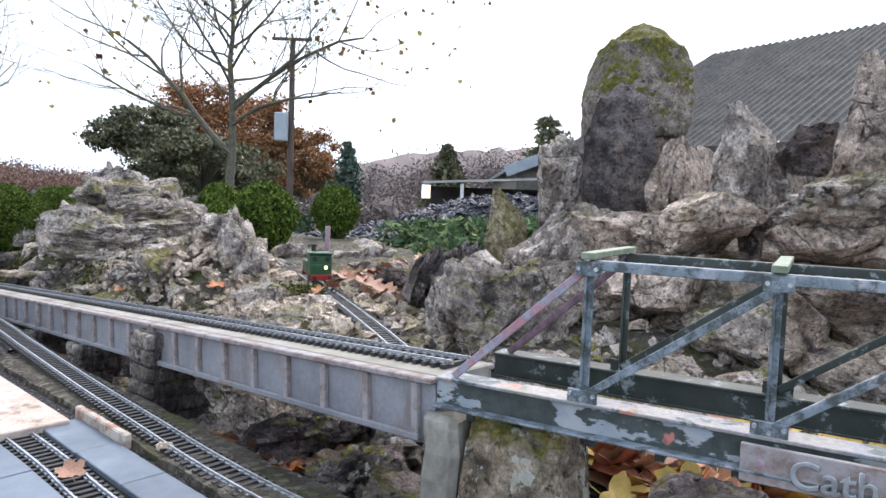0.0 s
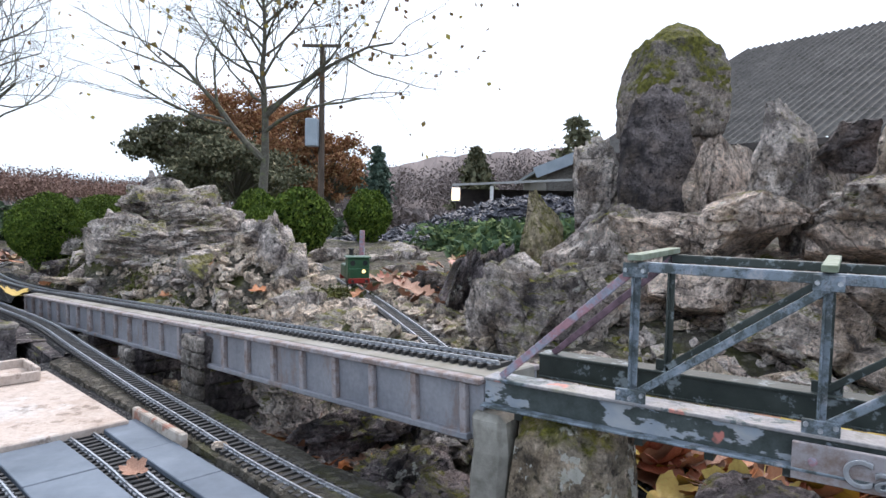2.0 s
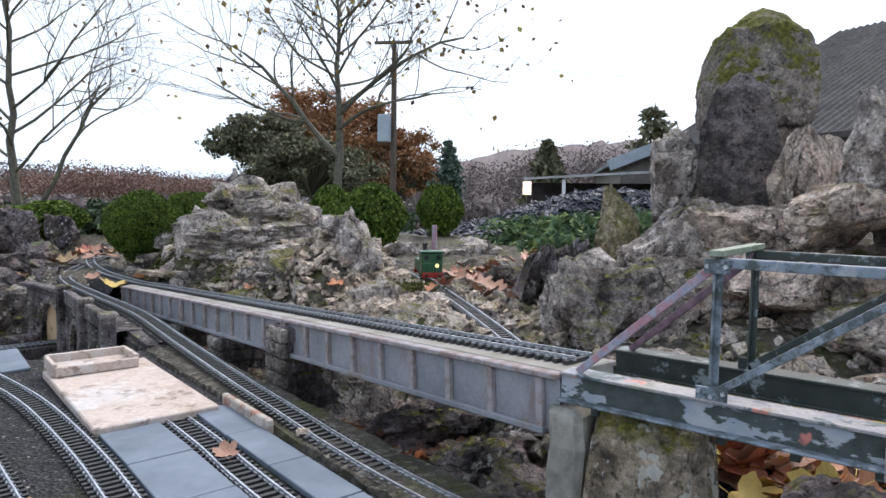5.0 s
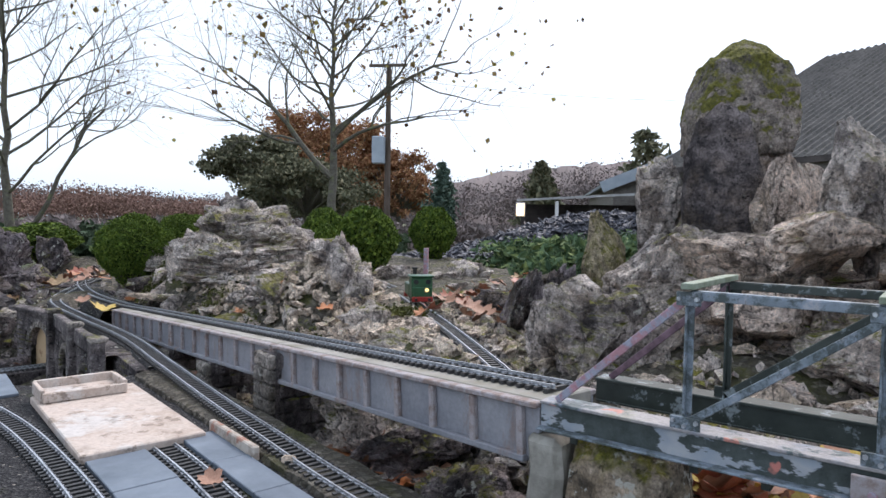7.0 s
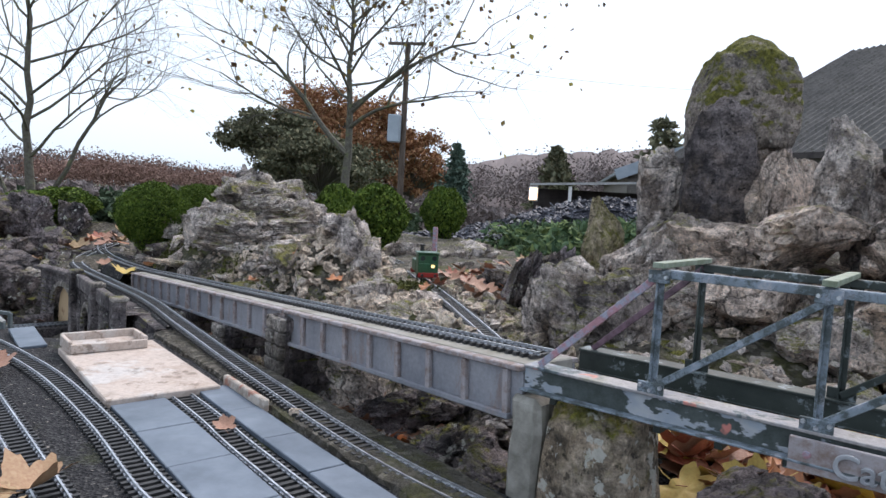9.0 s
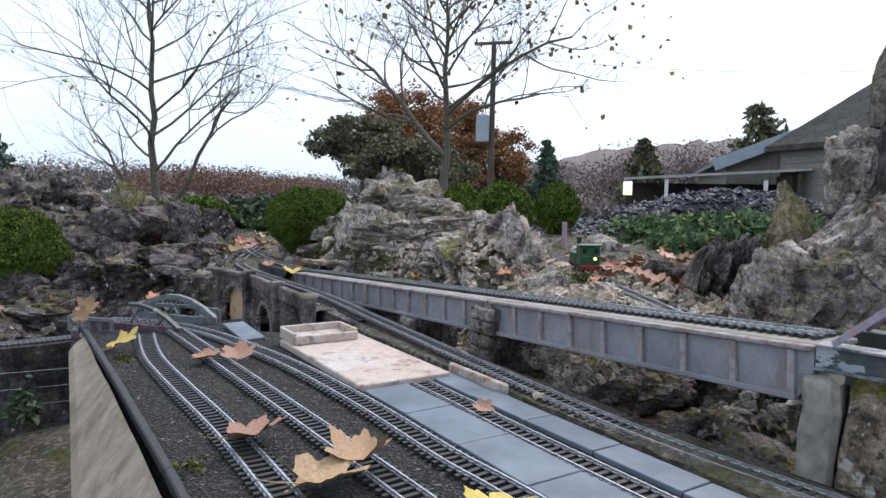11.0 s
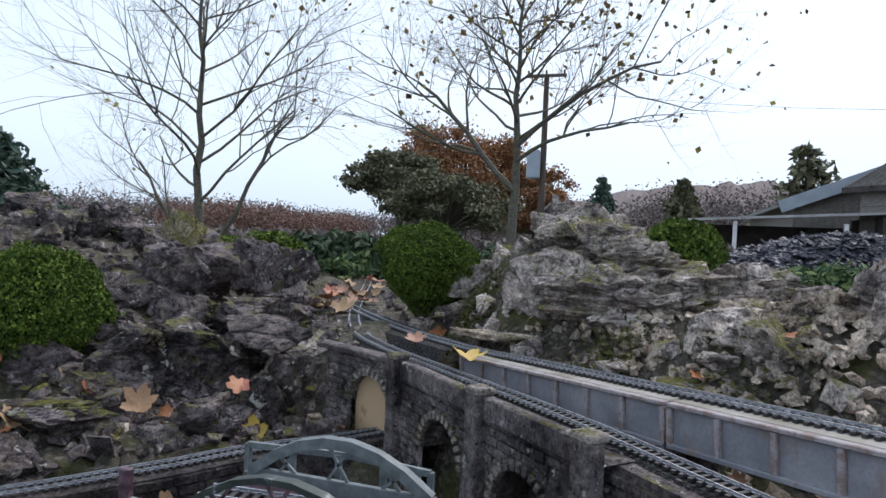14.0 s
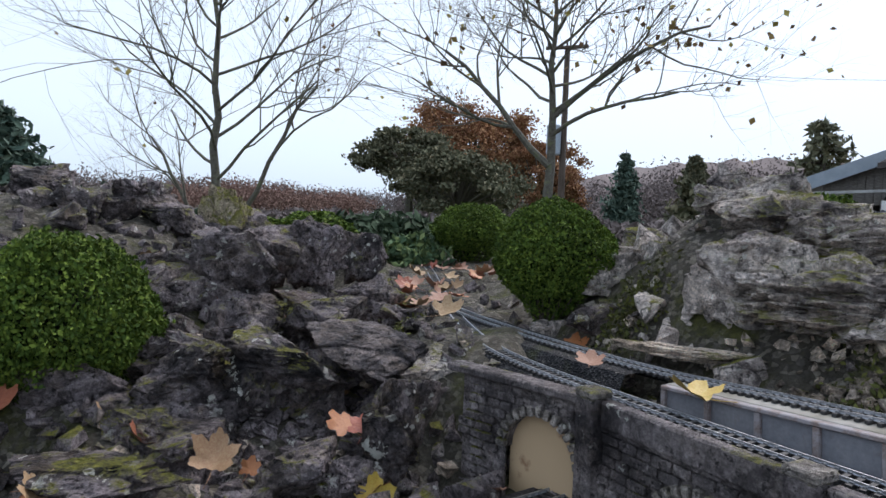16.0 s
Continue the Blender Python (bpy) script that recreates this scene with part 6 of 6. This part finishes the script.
undergrowth("bramble_belt", (80, -4), 21, 0.85, 42000, wood_hazed, "brown bare brambles beyond the rockery", 84, 0.10)
undergrowth("shrub_belt", (46, 8), 17, 0.60, 16000, hedge_leaf, "dark green undergrowth beyond the rockery", 85, 0.08)

# ---- telegraph pole ----
pole = thing("telegraph_pole", (-5.34, 22.6, 0.6), "dark wooden telegraph pole with a grey box", "pole")
part("shaft", tube([(-5.34, 22.6, 0.4), (-5.34, 22.6, 6.85)], (0.12, 0.085), 10), pole_wood, pole)
part("crossarm", boxes((T(-5.34, 22.5, 6.80), (1.35, 0.10, 0.10)), bevel=0.01), pole_wood, pole)
for dx in (-0.6, 0.0, 0.6):
    part("insulator", tube([(-5.34 + dx, 22.5, 6.85), (-5.34 + dx, 22.5, 6.98)], (0.03, 0.035), 8), shed_dark, pole)
part("box", boxes((T(-5.62, 22.4, 3.85), (0.42, 0.34, 0.95)), bevel=0.03), pale_sheet, pole, "grey metal box on the pole")
cable = [Vector((-5.34, 22.5, 6.4)).lerp(Vector((26, 30, 9.0)), i / 12) - Vector((0, 0, 1.5 * (1 - (i / 6 - 1) ** 2))) for i in range(13)]
whole("overhead_cable", tube(cable, [0.007] * 13, 4), shed_dark, "thin overhead cable from the pole", "cable")

# ---- buildings ----


def sheet_roof(a, e, s, length, run, rise, pitch, rows, wave, mat):
    """Corrugated sheets: a is the eave's corner, e runs along the eave, s up the slope in plan."""
    up = Vector((s.x * run, s.y * run, rise))
    nrm = e.cross(up).normalized()
    if nrm.z < 0:
        nrm = -nrm
    vs, fs, n = [], [], int(length / pitch * 4)
    for row in range(rows):
        k = len(vs)
        for i in range(n + 1):
            h = wave * math.sin(i * math.pi / 2 + 0.4)
            for f, o in ((row / rows, 0.008), ((row + 1.04) / rows, -0.004)):
                vs.append(tuple(a + e * (length * i / n) + up * min(f, 1.06) + nrm * (h + o)))
            if i:
                fs.append((k + 2 * i - 2, k + 2 * i, k + 2 * i + 1, k + 2 * i - 1))
    return vs, fs


A = Vector((4.0, 22.65, 3.22))
e, s = Vector((0.58, -0.81, 0)).normalized(), Vector((0.81, 0.58, 0)).normalized()
barn = thing("barn", A, "long boarded barn with a grey corrugated roof", "barn", kind="structure")
for row in range(6):
    q = A - e * 0.3 - s * 0.3 + Vector((s.x * 9.2, s.y * 9.2, 4.95)) * row / 6
    part("roof_sheet", sheet_roof(q, e, s, 15, 9.2 / 6, 4.95 / 6, 0.26, 1, 0.05, roof_sheet), roof_sheet, barn, "grey corrugated cement sheets with lichen")
bm = bmesh.new()
wallq = [bm.verts.new(p) for p in (Vector((A.x, A.y, 0.4)), Vector((A.x, A.y, 3.16)), A + e * 14.5 - Vector((0, 0, 0.06)), Vector(((A + e * 14.5).x, (A + e * 14.5).y, 0.4)))]
bm.faces.new(wallq)
g2 = A + s * 8.9
gq = [bm.verts.new(p) for p in (Vector((A.x, A.y, 0.4)), Vector((A.x, A.y, 3.1)), Vector((g2.x, g2.y, 8.0)), Vector((g2.x, g2.y, 0.4)))]
bm.faces.new(gq)
part("wall", bm, shed_dark, barn)
for k in range(12):
    z = 0.55 + k * 0.225
    part("board", boxes((along((A.x, A.y, z), (A.x + e.x, A.y + e.y, z)) @ T(7.2, -0.03, 0) @ pose(0, 0, 0, -6), (14.4, 0.03, 0.235))), weather_board, barn, "grey weathered board")
    part("board", boxes((along((A.x, A.y, z), (A.x + s.x, A.y + s.y, z)) @ T(4.4, 0.03, 0) @ pose(0, 0, 0, 6), (8.8, 0.03, 0.235))), weather_board, barn, "grey weathered board")
part("fascia", boxes((along(A - e * 0.3 - s * 0.3, A + e * 14 - s * 0.3) @ T(7.2, 0, -0.06), (14.6, 0.05, 0.16))), shed_dark, barn)
part("bargeboard", beam(A - e * 0.33 - s * 0.3 + Vector((0, 0, -0.08)), A - e * 0.33 + s * 8.9 + Vector((0, 0, 4.72)), 0.05, 0.2), shed_dark, barn)

hall = thing("gabled_shed", (2.7, 26.0, 0.6), "grey boarded shed with a pale blue roof edge", "shed", kind="structure")
bm = bmesh.new()
f = [[bm.verts.new((x, y, z)) for x, z in ((2.8, 0.4), (12, 0.4), (12, 6.7), (2.8, 2.95))] for y in (26.0, 38.0)]
bm.faces.new(f[0])
bm.faces.new(f[1][::-1])
for i in range(4):
    bm.faces.new((f[0][i], f[1][i], f[1][(i + 1) % 4], f[0][(i + 1) % 4]))
part("wall", bm, weather_board, hall)
for k in range(38):
    x = 2.95 + k * 0.24
    part("board", boxes((T(x, 25.97, (0.5 + 2.95 + (x - 2.8) * 0.4076) / 2), (0.22, 0.03, 2.45 + (x - 2.8) * 0.4076))), weather_board, hall)
part("roof", beam((2.3, 31.8, 2.86), (12.2, 31.8, 6.9), 12.4, 0.10), pale_sheet, hall, "pale blue sheet roof")
part("bargeboard", beam((2.3, 25.55, 2.80), (12.2, 25.55, 6.84), 0.05, 0.42), pale_sheet, hall, "pale blue bargeboard")

shed = thing("open_shed", (1.5, 22.0, 0.6), "long low open shed with a corrugated lean-to roof", "shed", kind="structure")
part("roof", sheet_roof(Vector((-0.75, 21.5, 2.14)), Vector((1, 0, 0.062)).normalized(), Vector((0, 1, 0)), 5.4, 3.2, 0.12, 0.2, 2, 0.03, roof_sheet), roof_sheet, shed, "rusty grey corrugated sheets")
part("fascia", beam((-0.75, 21.46, 2.13), (4.6, 21.46, 2.46), 0.04, 0.07), dull_white, shed, "pale roof edge")
part("back_wall", boxes((T(2.0, 24.7, 1.2), (5.4, 0.1, 1.8))), shed_dark, shed)
part("end_wall", boxes((T(4.3, 23.1, 1.4), (0.1, 3.2, 1.9))), shed_dark, shed)
for x in (0.55, 3.4):
    part("post", boxes((T(x, 21.6, 1.35), (0.11, 0.11, 1.55))), white_paint, shed, "white post")
lamp = thing("yard_lamp", (-0.62, 21.3, 1.6), "bright lit yard lamp under the shed roof", "lamp")
part("housing", boxes((T(-0.62, 21.38, 1.82), (0.30, 0.1, 0.46)), bevel=0.02), white_paint, lamp)
part("glass", boxes((T(-0.62, 21.315, 1.82), (0.24, 0.02, 0.38)), bevel=0.005), yard_glow, lamp, "glowing warm glass")

# ---- slate heap ----
hp = np.random.RandomState(4)
vs, fs = [], []
for i in range(4600):
    x, y = hp.normal(1.2, 1.6), hp.normal(11.5, 1.2)
    z = 0.62 + 0.88 * math.exp(-((x - 1.2) / 2.3) ** 2 - ((y - 11.5) / 1.9) ** 2) + hp.uniform(-0.03, 0.06)
    a, b, c = hp.uniform(0.05, 0.16), hp.uniform(0.04, 0.10), hp.uniform(0.008, 0.025)
    m = pose(x, y, z, hp.uniform(-40, 40), hp.uniform(-40, 40), hp.uniform(0, 360))
    k = len(vs)
    for dx in (-a, a):
        for dy in (-b, b):
            for dz in (-c, c):
                vs.append(tuple(m @ Vector((dx, dy, dz))))
    fs += [(k, k + 1, k + 3, k + 2), (k + 4, k + 6, k + 7, k + 5), (k, k + 4, k + 5, k + 1), (k + 2, k + 3, k + 7, k + 6), (k, k + 2, k + 6, k + 4), (k + 1, k + 5, k + 7, k + 3)]
whole("slate_heap", (vs, fs), slate_heap_mat, "heap of dark blue-grey slate waste", "slate heap", kind="stuff")
n = 40
vs = [(1.2 + 3.6 * (i / n - 0.5) * 2, 11.5 + 3.0 * (j / n - 0.5) * 2, 0.58 + 0.90 * math.exp(-((3.6 * (i / n - 0.5) * 2) / 2.3) ** 2 - ((3.0 * (j / n - 0.5) * 2) / 1.9) ** 2)) for j in range(n + 1) for i in range(n + 1)]
fs = [(j * (n + 1) + i, j * (n + 1) + i + 1, (j + 1) * (n + 1) + i + 1, (j + 1) * (n + 1) + i) for j in range(n) for i in range(n)]
whole("slate_mound", (vs, fs), slate_heap_mat, "dark mound under the slate waste", "slate heap", kind="structure")

# ---- fallen leaves ----


def leaf_mesh(seed, kind):
    """A lobed, curled leaf about 1 across with a stalk."""
    r = random.Random(seed)
    n, rings = 60, (0.0, 0.35, 0.7, 1.0)
    curl, fold, twist = r.uniform(0.1, 0.6), r.uniform(-0.3, 0.5), r.uniform(-0.4, 0.4)
    vs, fs = [], []
    off = r.uniform(0, 40)
    for ring in rings:
        for i in range(n):
            a = 2 * math.pi * i / n
            lobe = 0.0
            for c, w, k in ((90, 32, 1.0), (35, 28, 0.90), (145, 28, 0.90), (-20, 24, 0.66), (200, 24, 0.66)):
                d = (math.degrees(a) - c + 180) % 360 - 180
                lobe = max(lobe, k * math.exp(-(d / w) ** 2))
            rad = 0.23 + 0.30 * lobe + 0.035 * lobe * math.sin(a * 19 + seed) + r.uniform(-0.006, 0.006)
            if -130 < (math.degrees(a) + 180) % 360 - 180 < -50:
                rad = 0.17
            x, y = rad * ring * math.cos(a), rad * ring * math.sin(a)
            z = curl * (x * x + y * y) * 1.6 + fold * abs(x) * 0.5 + twist * x * y * 2 + noise.noise((x * 4 + off, y * 4, seed)) * 0.07 * ring
            vs.append((x, y, z))
    for k in range(len(rings) - 1):
        for i in range(n):
            j = (i + 1) % n
            if k == 0:
                fs.append((0, n + i, n + j))
            else:
                fs.append((k * n + i, (k + 1) * n + i, (k + 1) * n + j, k * n + j))
    st = tube([(0, -0.10, 0.0), (0.02, -0.32, 0.04), (0.05 * r.uniform(-1, 1), -0.55, 0.10)], (0.010, 0.008, 0.006), 4)
    k = len(vs)
    vs += st[0]
    fs += [tuple(k + i for i in f) for f in st[1]]
    me = smooth(to_mesh("fallen_leaf", (vs, fs)))
    me.materials.append(kind)
    return me


LEAVES = {name: [leaf_mesh(s + 10 * i, m) for s in range(3)] for i, (name, m) in enumerate((("tan", leaf_tan), ("pink", leaf_pink), ("red", leaf_red), ("orange", leaf_orange), ("yellow", leaf_yellow)))}
LEAF_WORDS = {"tan": "dry curled tan maple leaf", "pink": "dry pinkish-brown maple leaf", "red": "dark red wet maple leaf", "orange": "orange-brown maple leaf", "yellow": "yellow maple leaf with green veins"}
rl = random.Random(8)


def leaf(x, y, z, size, kind, turn=0.0, tip=0.0, lean=0.0, where="on the ground", k=None):
    ob = new("fallen_leaf", LEAVES[kind][rl.randrange(3) if k is None else k])
    ob.matrix_basis = pose(x, y, z, tip, lean, turn) @ Matrix.Diagonal((size * 1.1, size * 1.1, size * 1.1, 1))
    return tagged(ob, LEAF_WORDS[kind] + " lying " + where, "leaf", "fallen leaves")


for x, y, z, size, kind, turn, tip in (
        (-0.80, 0.63, 0.872, 0.155, "tan", -70, 6), (-0.76, 0.72, 0.878, 0.125, "tan", 10, -10), (-1.02, 0.775, 0.870, 0.135, "pink", -55, 5),
        (-1.39, 1.31, 0.872, 0.105, "pink", 20, 12), (-1.465, 1.28, 0.870, 0.085, "pink", 100, -14), (-1.80, 1.305, 0.875, 0.115, "yellow", -30, 25),
        (-0.626, 1.10, 0.868, 0.05, "pink", 40, 20), (-0.49, 0.63, 0.870, 0.12, "yellow", 70, 4), (-2.10, 1.47, 0.905, 0.065, "tan", 15, 60)):
    leaf(x, y, z, size, kind, turn, tip, rl.uniform(-8, 8), "on the model station")
for x, y, z, size, kind, turn, tip in (
        (-3.11, 2.50, 0.70, 0.12, "tan", 20, 40), (-2.90, 2.77, 0.74, 0.10, "orange", 80, 30), (-2.83, 2.74, 0.75, 0.09, "red", 10, 35),
        (-3.46, 2.56, 0.72, 0.13, "tan", 60, 30), (-3.34, 2.52, 0.71, 0.10, "red", 130, 35), (-3.04, 2.54, 0.68, 0.06, "orange", 0, 50),
        (-2.97, 2.68, 0.60, 0.12, "pink", 45, 45), (-2.74, 2.62, 0.62, 0.11, "yellow", 15, 60), (-3.30, 2.20, 0.70, 0.10, "tan", 90, 30),
        (-3.72, 2.40, 0.78, 0.13, "red", 30, 20), (-2.02, 2.74, 0.935, 0.13, "yellow", 60, 6), (-2.28, 2.93, 0.945, 0.08, "pink", 0, 15)):
    leaf(x, y, z, size, kind, turn, tip, rl.uniform(-12, 12), "on the dark rocks")
# the path between the banks, the gully and the ground under the truss
for count, cx, cy, rx, ry, kinds, lo, hi, where in (
        (46, -3.25, 4.35, 0.22, 0.65, ("pink", "red", "pink", "tan", "orange"), 0.07, 0.13, "on the gravel path"),
        (70, -0.20, 3.05, 0.16, 0.42, ("orange", "red", "pink", "pink", "orange"), 0.06, 0.12, "in the gully"),
        (16, 0.10, 4.1, 0.5, 0.4, ("pink", "tan", "orange"), 0.06, 0.10, "in the gully"),
        (110, 0.56, 1.13, 0.15, 0.09, ("orange", "yellow", "pink", "yellow", "red"), 0.09, 0.15, "under the truss bridge"),
        (20, -0.36, 1.42, 0.13, 0.10, ("pink", "orange", "pink"), 0.08, 0.13, "under the girder bridge"),
        (14, -3.4, 3.0, 0.4, 0.35, ("pink", "orange", "tan"), 0.06, 0.11, "on the dark bank"),
        (10, -2.45, 3.75, 0.12, 0.2, ("pink", "orange"), 0.07, 0.11, "under the box bush"),
        (10, -1.2, 2.5, 0.5, 0.3, ("orange", "pink"), 0.04, 0.08, "on the rubble")):
    for _ in range(count):
        x, y = rl.gauss(cx, rx), rl.gauss(cy, ry)
        leaf(x, y, ground_z(x, y) + 0.022 + rl.uniform(0, 0.03), rl.uniform(lo, hi), rl.choice(kinds), rl.uniform(0, 360), rl.uniform(-35, 35), rl.uniform(-30, 30), where)

# ---- little green engine ----
gp = Vector((-0.55, 2.86, 1.0))
gf = along(gp, gp + Vector((0.36, -0.93, 0)) + Vector((0, 0, -0.004))) @ T(0, 0, 0.002)
loco = thing("toy_locomotive", gp, "small dark green tank engine with red buffer beam", "toy train")


def rod(a, b, r, sides=14):
    return tube([gf @ Vector(a), gf @ Vector(b)], (r, r), sides)


part("frame", boxes((gf @ T(0, 0, 0.030), (0.20, 0.060, 0.014)), bevel=0.002), loco_black, loco)
part("buffer_beam", boxes((gf @ T(0.104, 0, 0.032), (0.008, 0.094, 0.022)), bevel=0.002), loco_red, loco, "red buffer beam")
part("buffer_beam", boxes((gf @ T(-0.104, 0, 0.032), (0.008, 0.094, 0.022)), bevel=0.002), loco_red, loco, "red buffer beam")
cab = part("cab", boxes((gf @ T(0.062, 0, 0.083), (0.070, 0.094, 0.090)), bevel=0.004), loco_green, loco, "dark green cab")
part("bunker", boxes((gf @ T(0.094, 0, 0.062), (0.018, 0.088, 0.046)), bevel=0.003), loco_green, loco)
part("roof", boxes((gf @ T(0.062, 0, 0.132), (0.086, 0.106, 0.008)), bevel=0.003), loco_green, loco)
for sgn in (-1, 1):
    part("window", rod((0.0965, sgn * 0.027, 0.108), (0.0985, sgn * 0.027, 0.108), 0.011), window_dark, cab)
    part("side_tank", boxes((gf @ T(-0.030, sgn * 0.034, 0.066), (0.110, 0.026, 0.056)), bevel=0.004), loco_green, loco)
    part("buffer", rod((0.104, sgn * 0.030, 0.032), (0.122, sgn * 0.030, 0.032), 0.006), loco_black, loco)
    for x in (-0.06, 0.0, 0.06):
        part("wheel", rod((x, sgn * 0.026, 0.018), (x, sgn * 0.021, 0.018), 0.016), loco_black, loco)
part("boiler", rod((-0.095, 0, 0.080), (0.03, 0, 0.080), 0.027, 18), loco_green, loco)
part("smokebox", rod((-0.108, 0, 0.080), (-0.088, 0, 0.080), 0.028, 18), loco_black, loco)
part("chimney", tube([gf @ Vector((-0.085, 0, z)) for z in (0.100, 0.150, 0.152, 0.160)], (0.010, 0.010, 0.014, 0.014), 14), loco_black, loco)
part("dome", tube([gf @ Vector((-0.035, 0, z)) for z in (0.10, 0.120, 0.130)], (0.013, 0.012, 0.006), 14), rail_mat, loco, "polished dome")
for y, z in ((0.018, 0.074),):
    lampb = part("lamp", rod((0.102, y, z), (0.113, y, z), 0.010), loco_black, loco)
    part("lens", rod((0.113, y, z), (0.115, y, z), 0.008), lamp_glow, lampb, "lit yellow lens")

# ---- small things ----
whole("marker_post", boxes((T(-0.84, 4.75, 1.07), (0.035, 0.03, 0.22)), bevel=0.004), pink_paint, "short pinkish marker post beside the branch line", "post")
whole("rusty_post", boxes((T(-2.66, 1.98, 0.68), (0.030, 0.022, 0.10)), bevel=0.003), maroon_paint, "short rusty post on the retaining wall", "post")
fence = thing("wire_fence", (-2.8, 1.5, 0.28), "slack wire fence along the foot of the wall", "fence")
for z in (0.60, 0.53, 0.46):
    pts = [Vector((-3.35, 1.20, z)).lerp(Vector((-2.42, 1.98, z)), i / 10) + Vector((0, 0, -0.012 * (1 - (i / 5 - 1) ** 2))) for i in range(11)]
    part("wire", tube(pts, [0.0010] * 11, 4), rail_mat, fence, "thin pale wire")
for s in (0.02, 0.98):
    p = Vector((-3.35, 1.20, 0)).lerp(Vector((-2.42, 1.98, 0)), s)
    part("post", boxes((T(p.x, p.y, 0.45), (0.025, 0.025, 0.36)), bevel=0.003), pole_wood, fence)
whole("white_stone", boxes((T(-0.522, 1.236, 0.868) @ pose(0, 0, 0, 5, 8, 20), (0.032, 0.020, 0.018)), bevel=0.006), pale_stone, "small white stone beside the main line", "stone")
for k, (x, y, z, n) in enumerate(((-1.72, 1.24, 0.850, 160), (-1.06, 0.66, 0.850, 90), (-2.55, 1.62, 0.45, 420))):
    g = np.random.RandomState(k)
    pts = np.stack([g.normal(x, 0.022, n), g.normal(y, 0.02, n), z + np.abs(g.normal(0, 0.003 if z > 0.8 else 0.05, n))], 1)
    whole("moss_tuft", cloud(pts, 0.006 if z > 0.8 else 0.022, k, 2.0), hedge_leaf if z < 0.8 else moss_leaf, "small tuft of green moss", "moss", kind="stuff")
for k, (x, y, w, h) in enumerate(((-1.28, 2.55, 0.10, 0.05), (-1.62, 2.88, 0.14, 0.06), (-0.95, 2.30, 0.10, 0.05), (-0.55, 2.55, 0.10, 0.04), (-2.2, 3.45, 0.12, 0.05), (-3.5, 3.55, 0.16, 0.06), (-3.1, 3.4, 0.12, 0.05))):
    g = np.random.RandomState(30 + k)
    n = 700
    px, py = g.normal(x, w / 2, n), g.normal(y, w / 2, n)
    pts = np.stack([px, py, height(px, py) + 0.01 + np.abs(g.normal(0, h / 3, n))], 1)
    whole("moss_cushion", cloud(pts, 0.010, k, 2.0), moss_leaf, "yellow-green moss and weeds between the stones", "moss", kind="stuff")
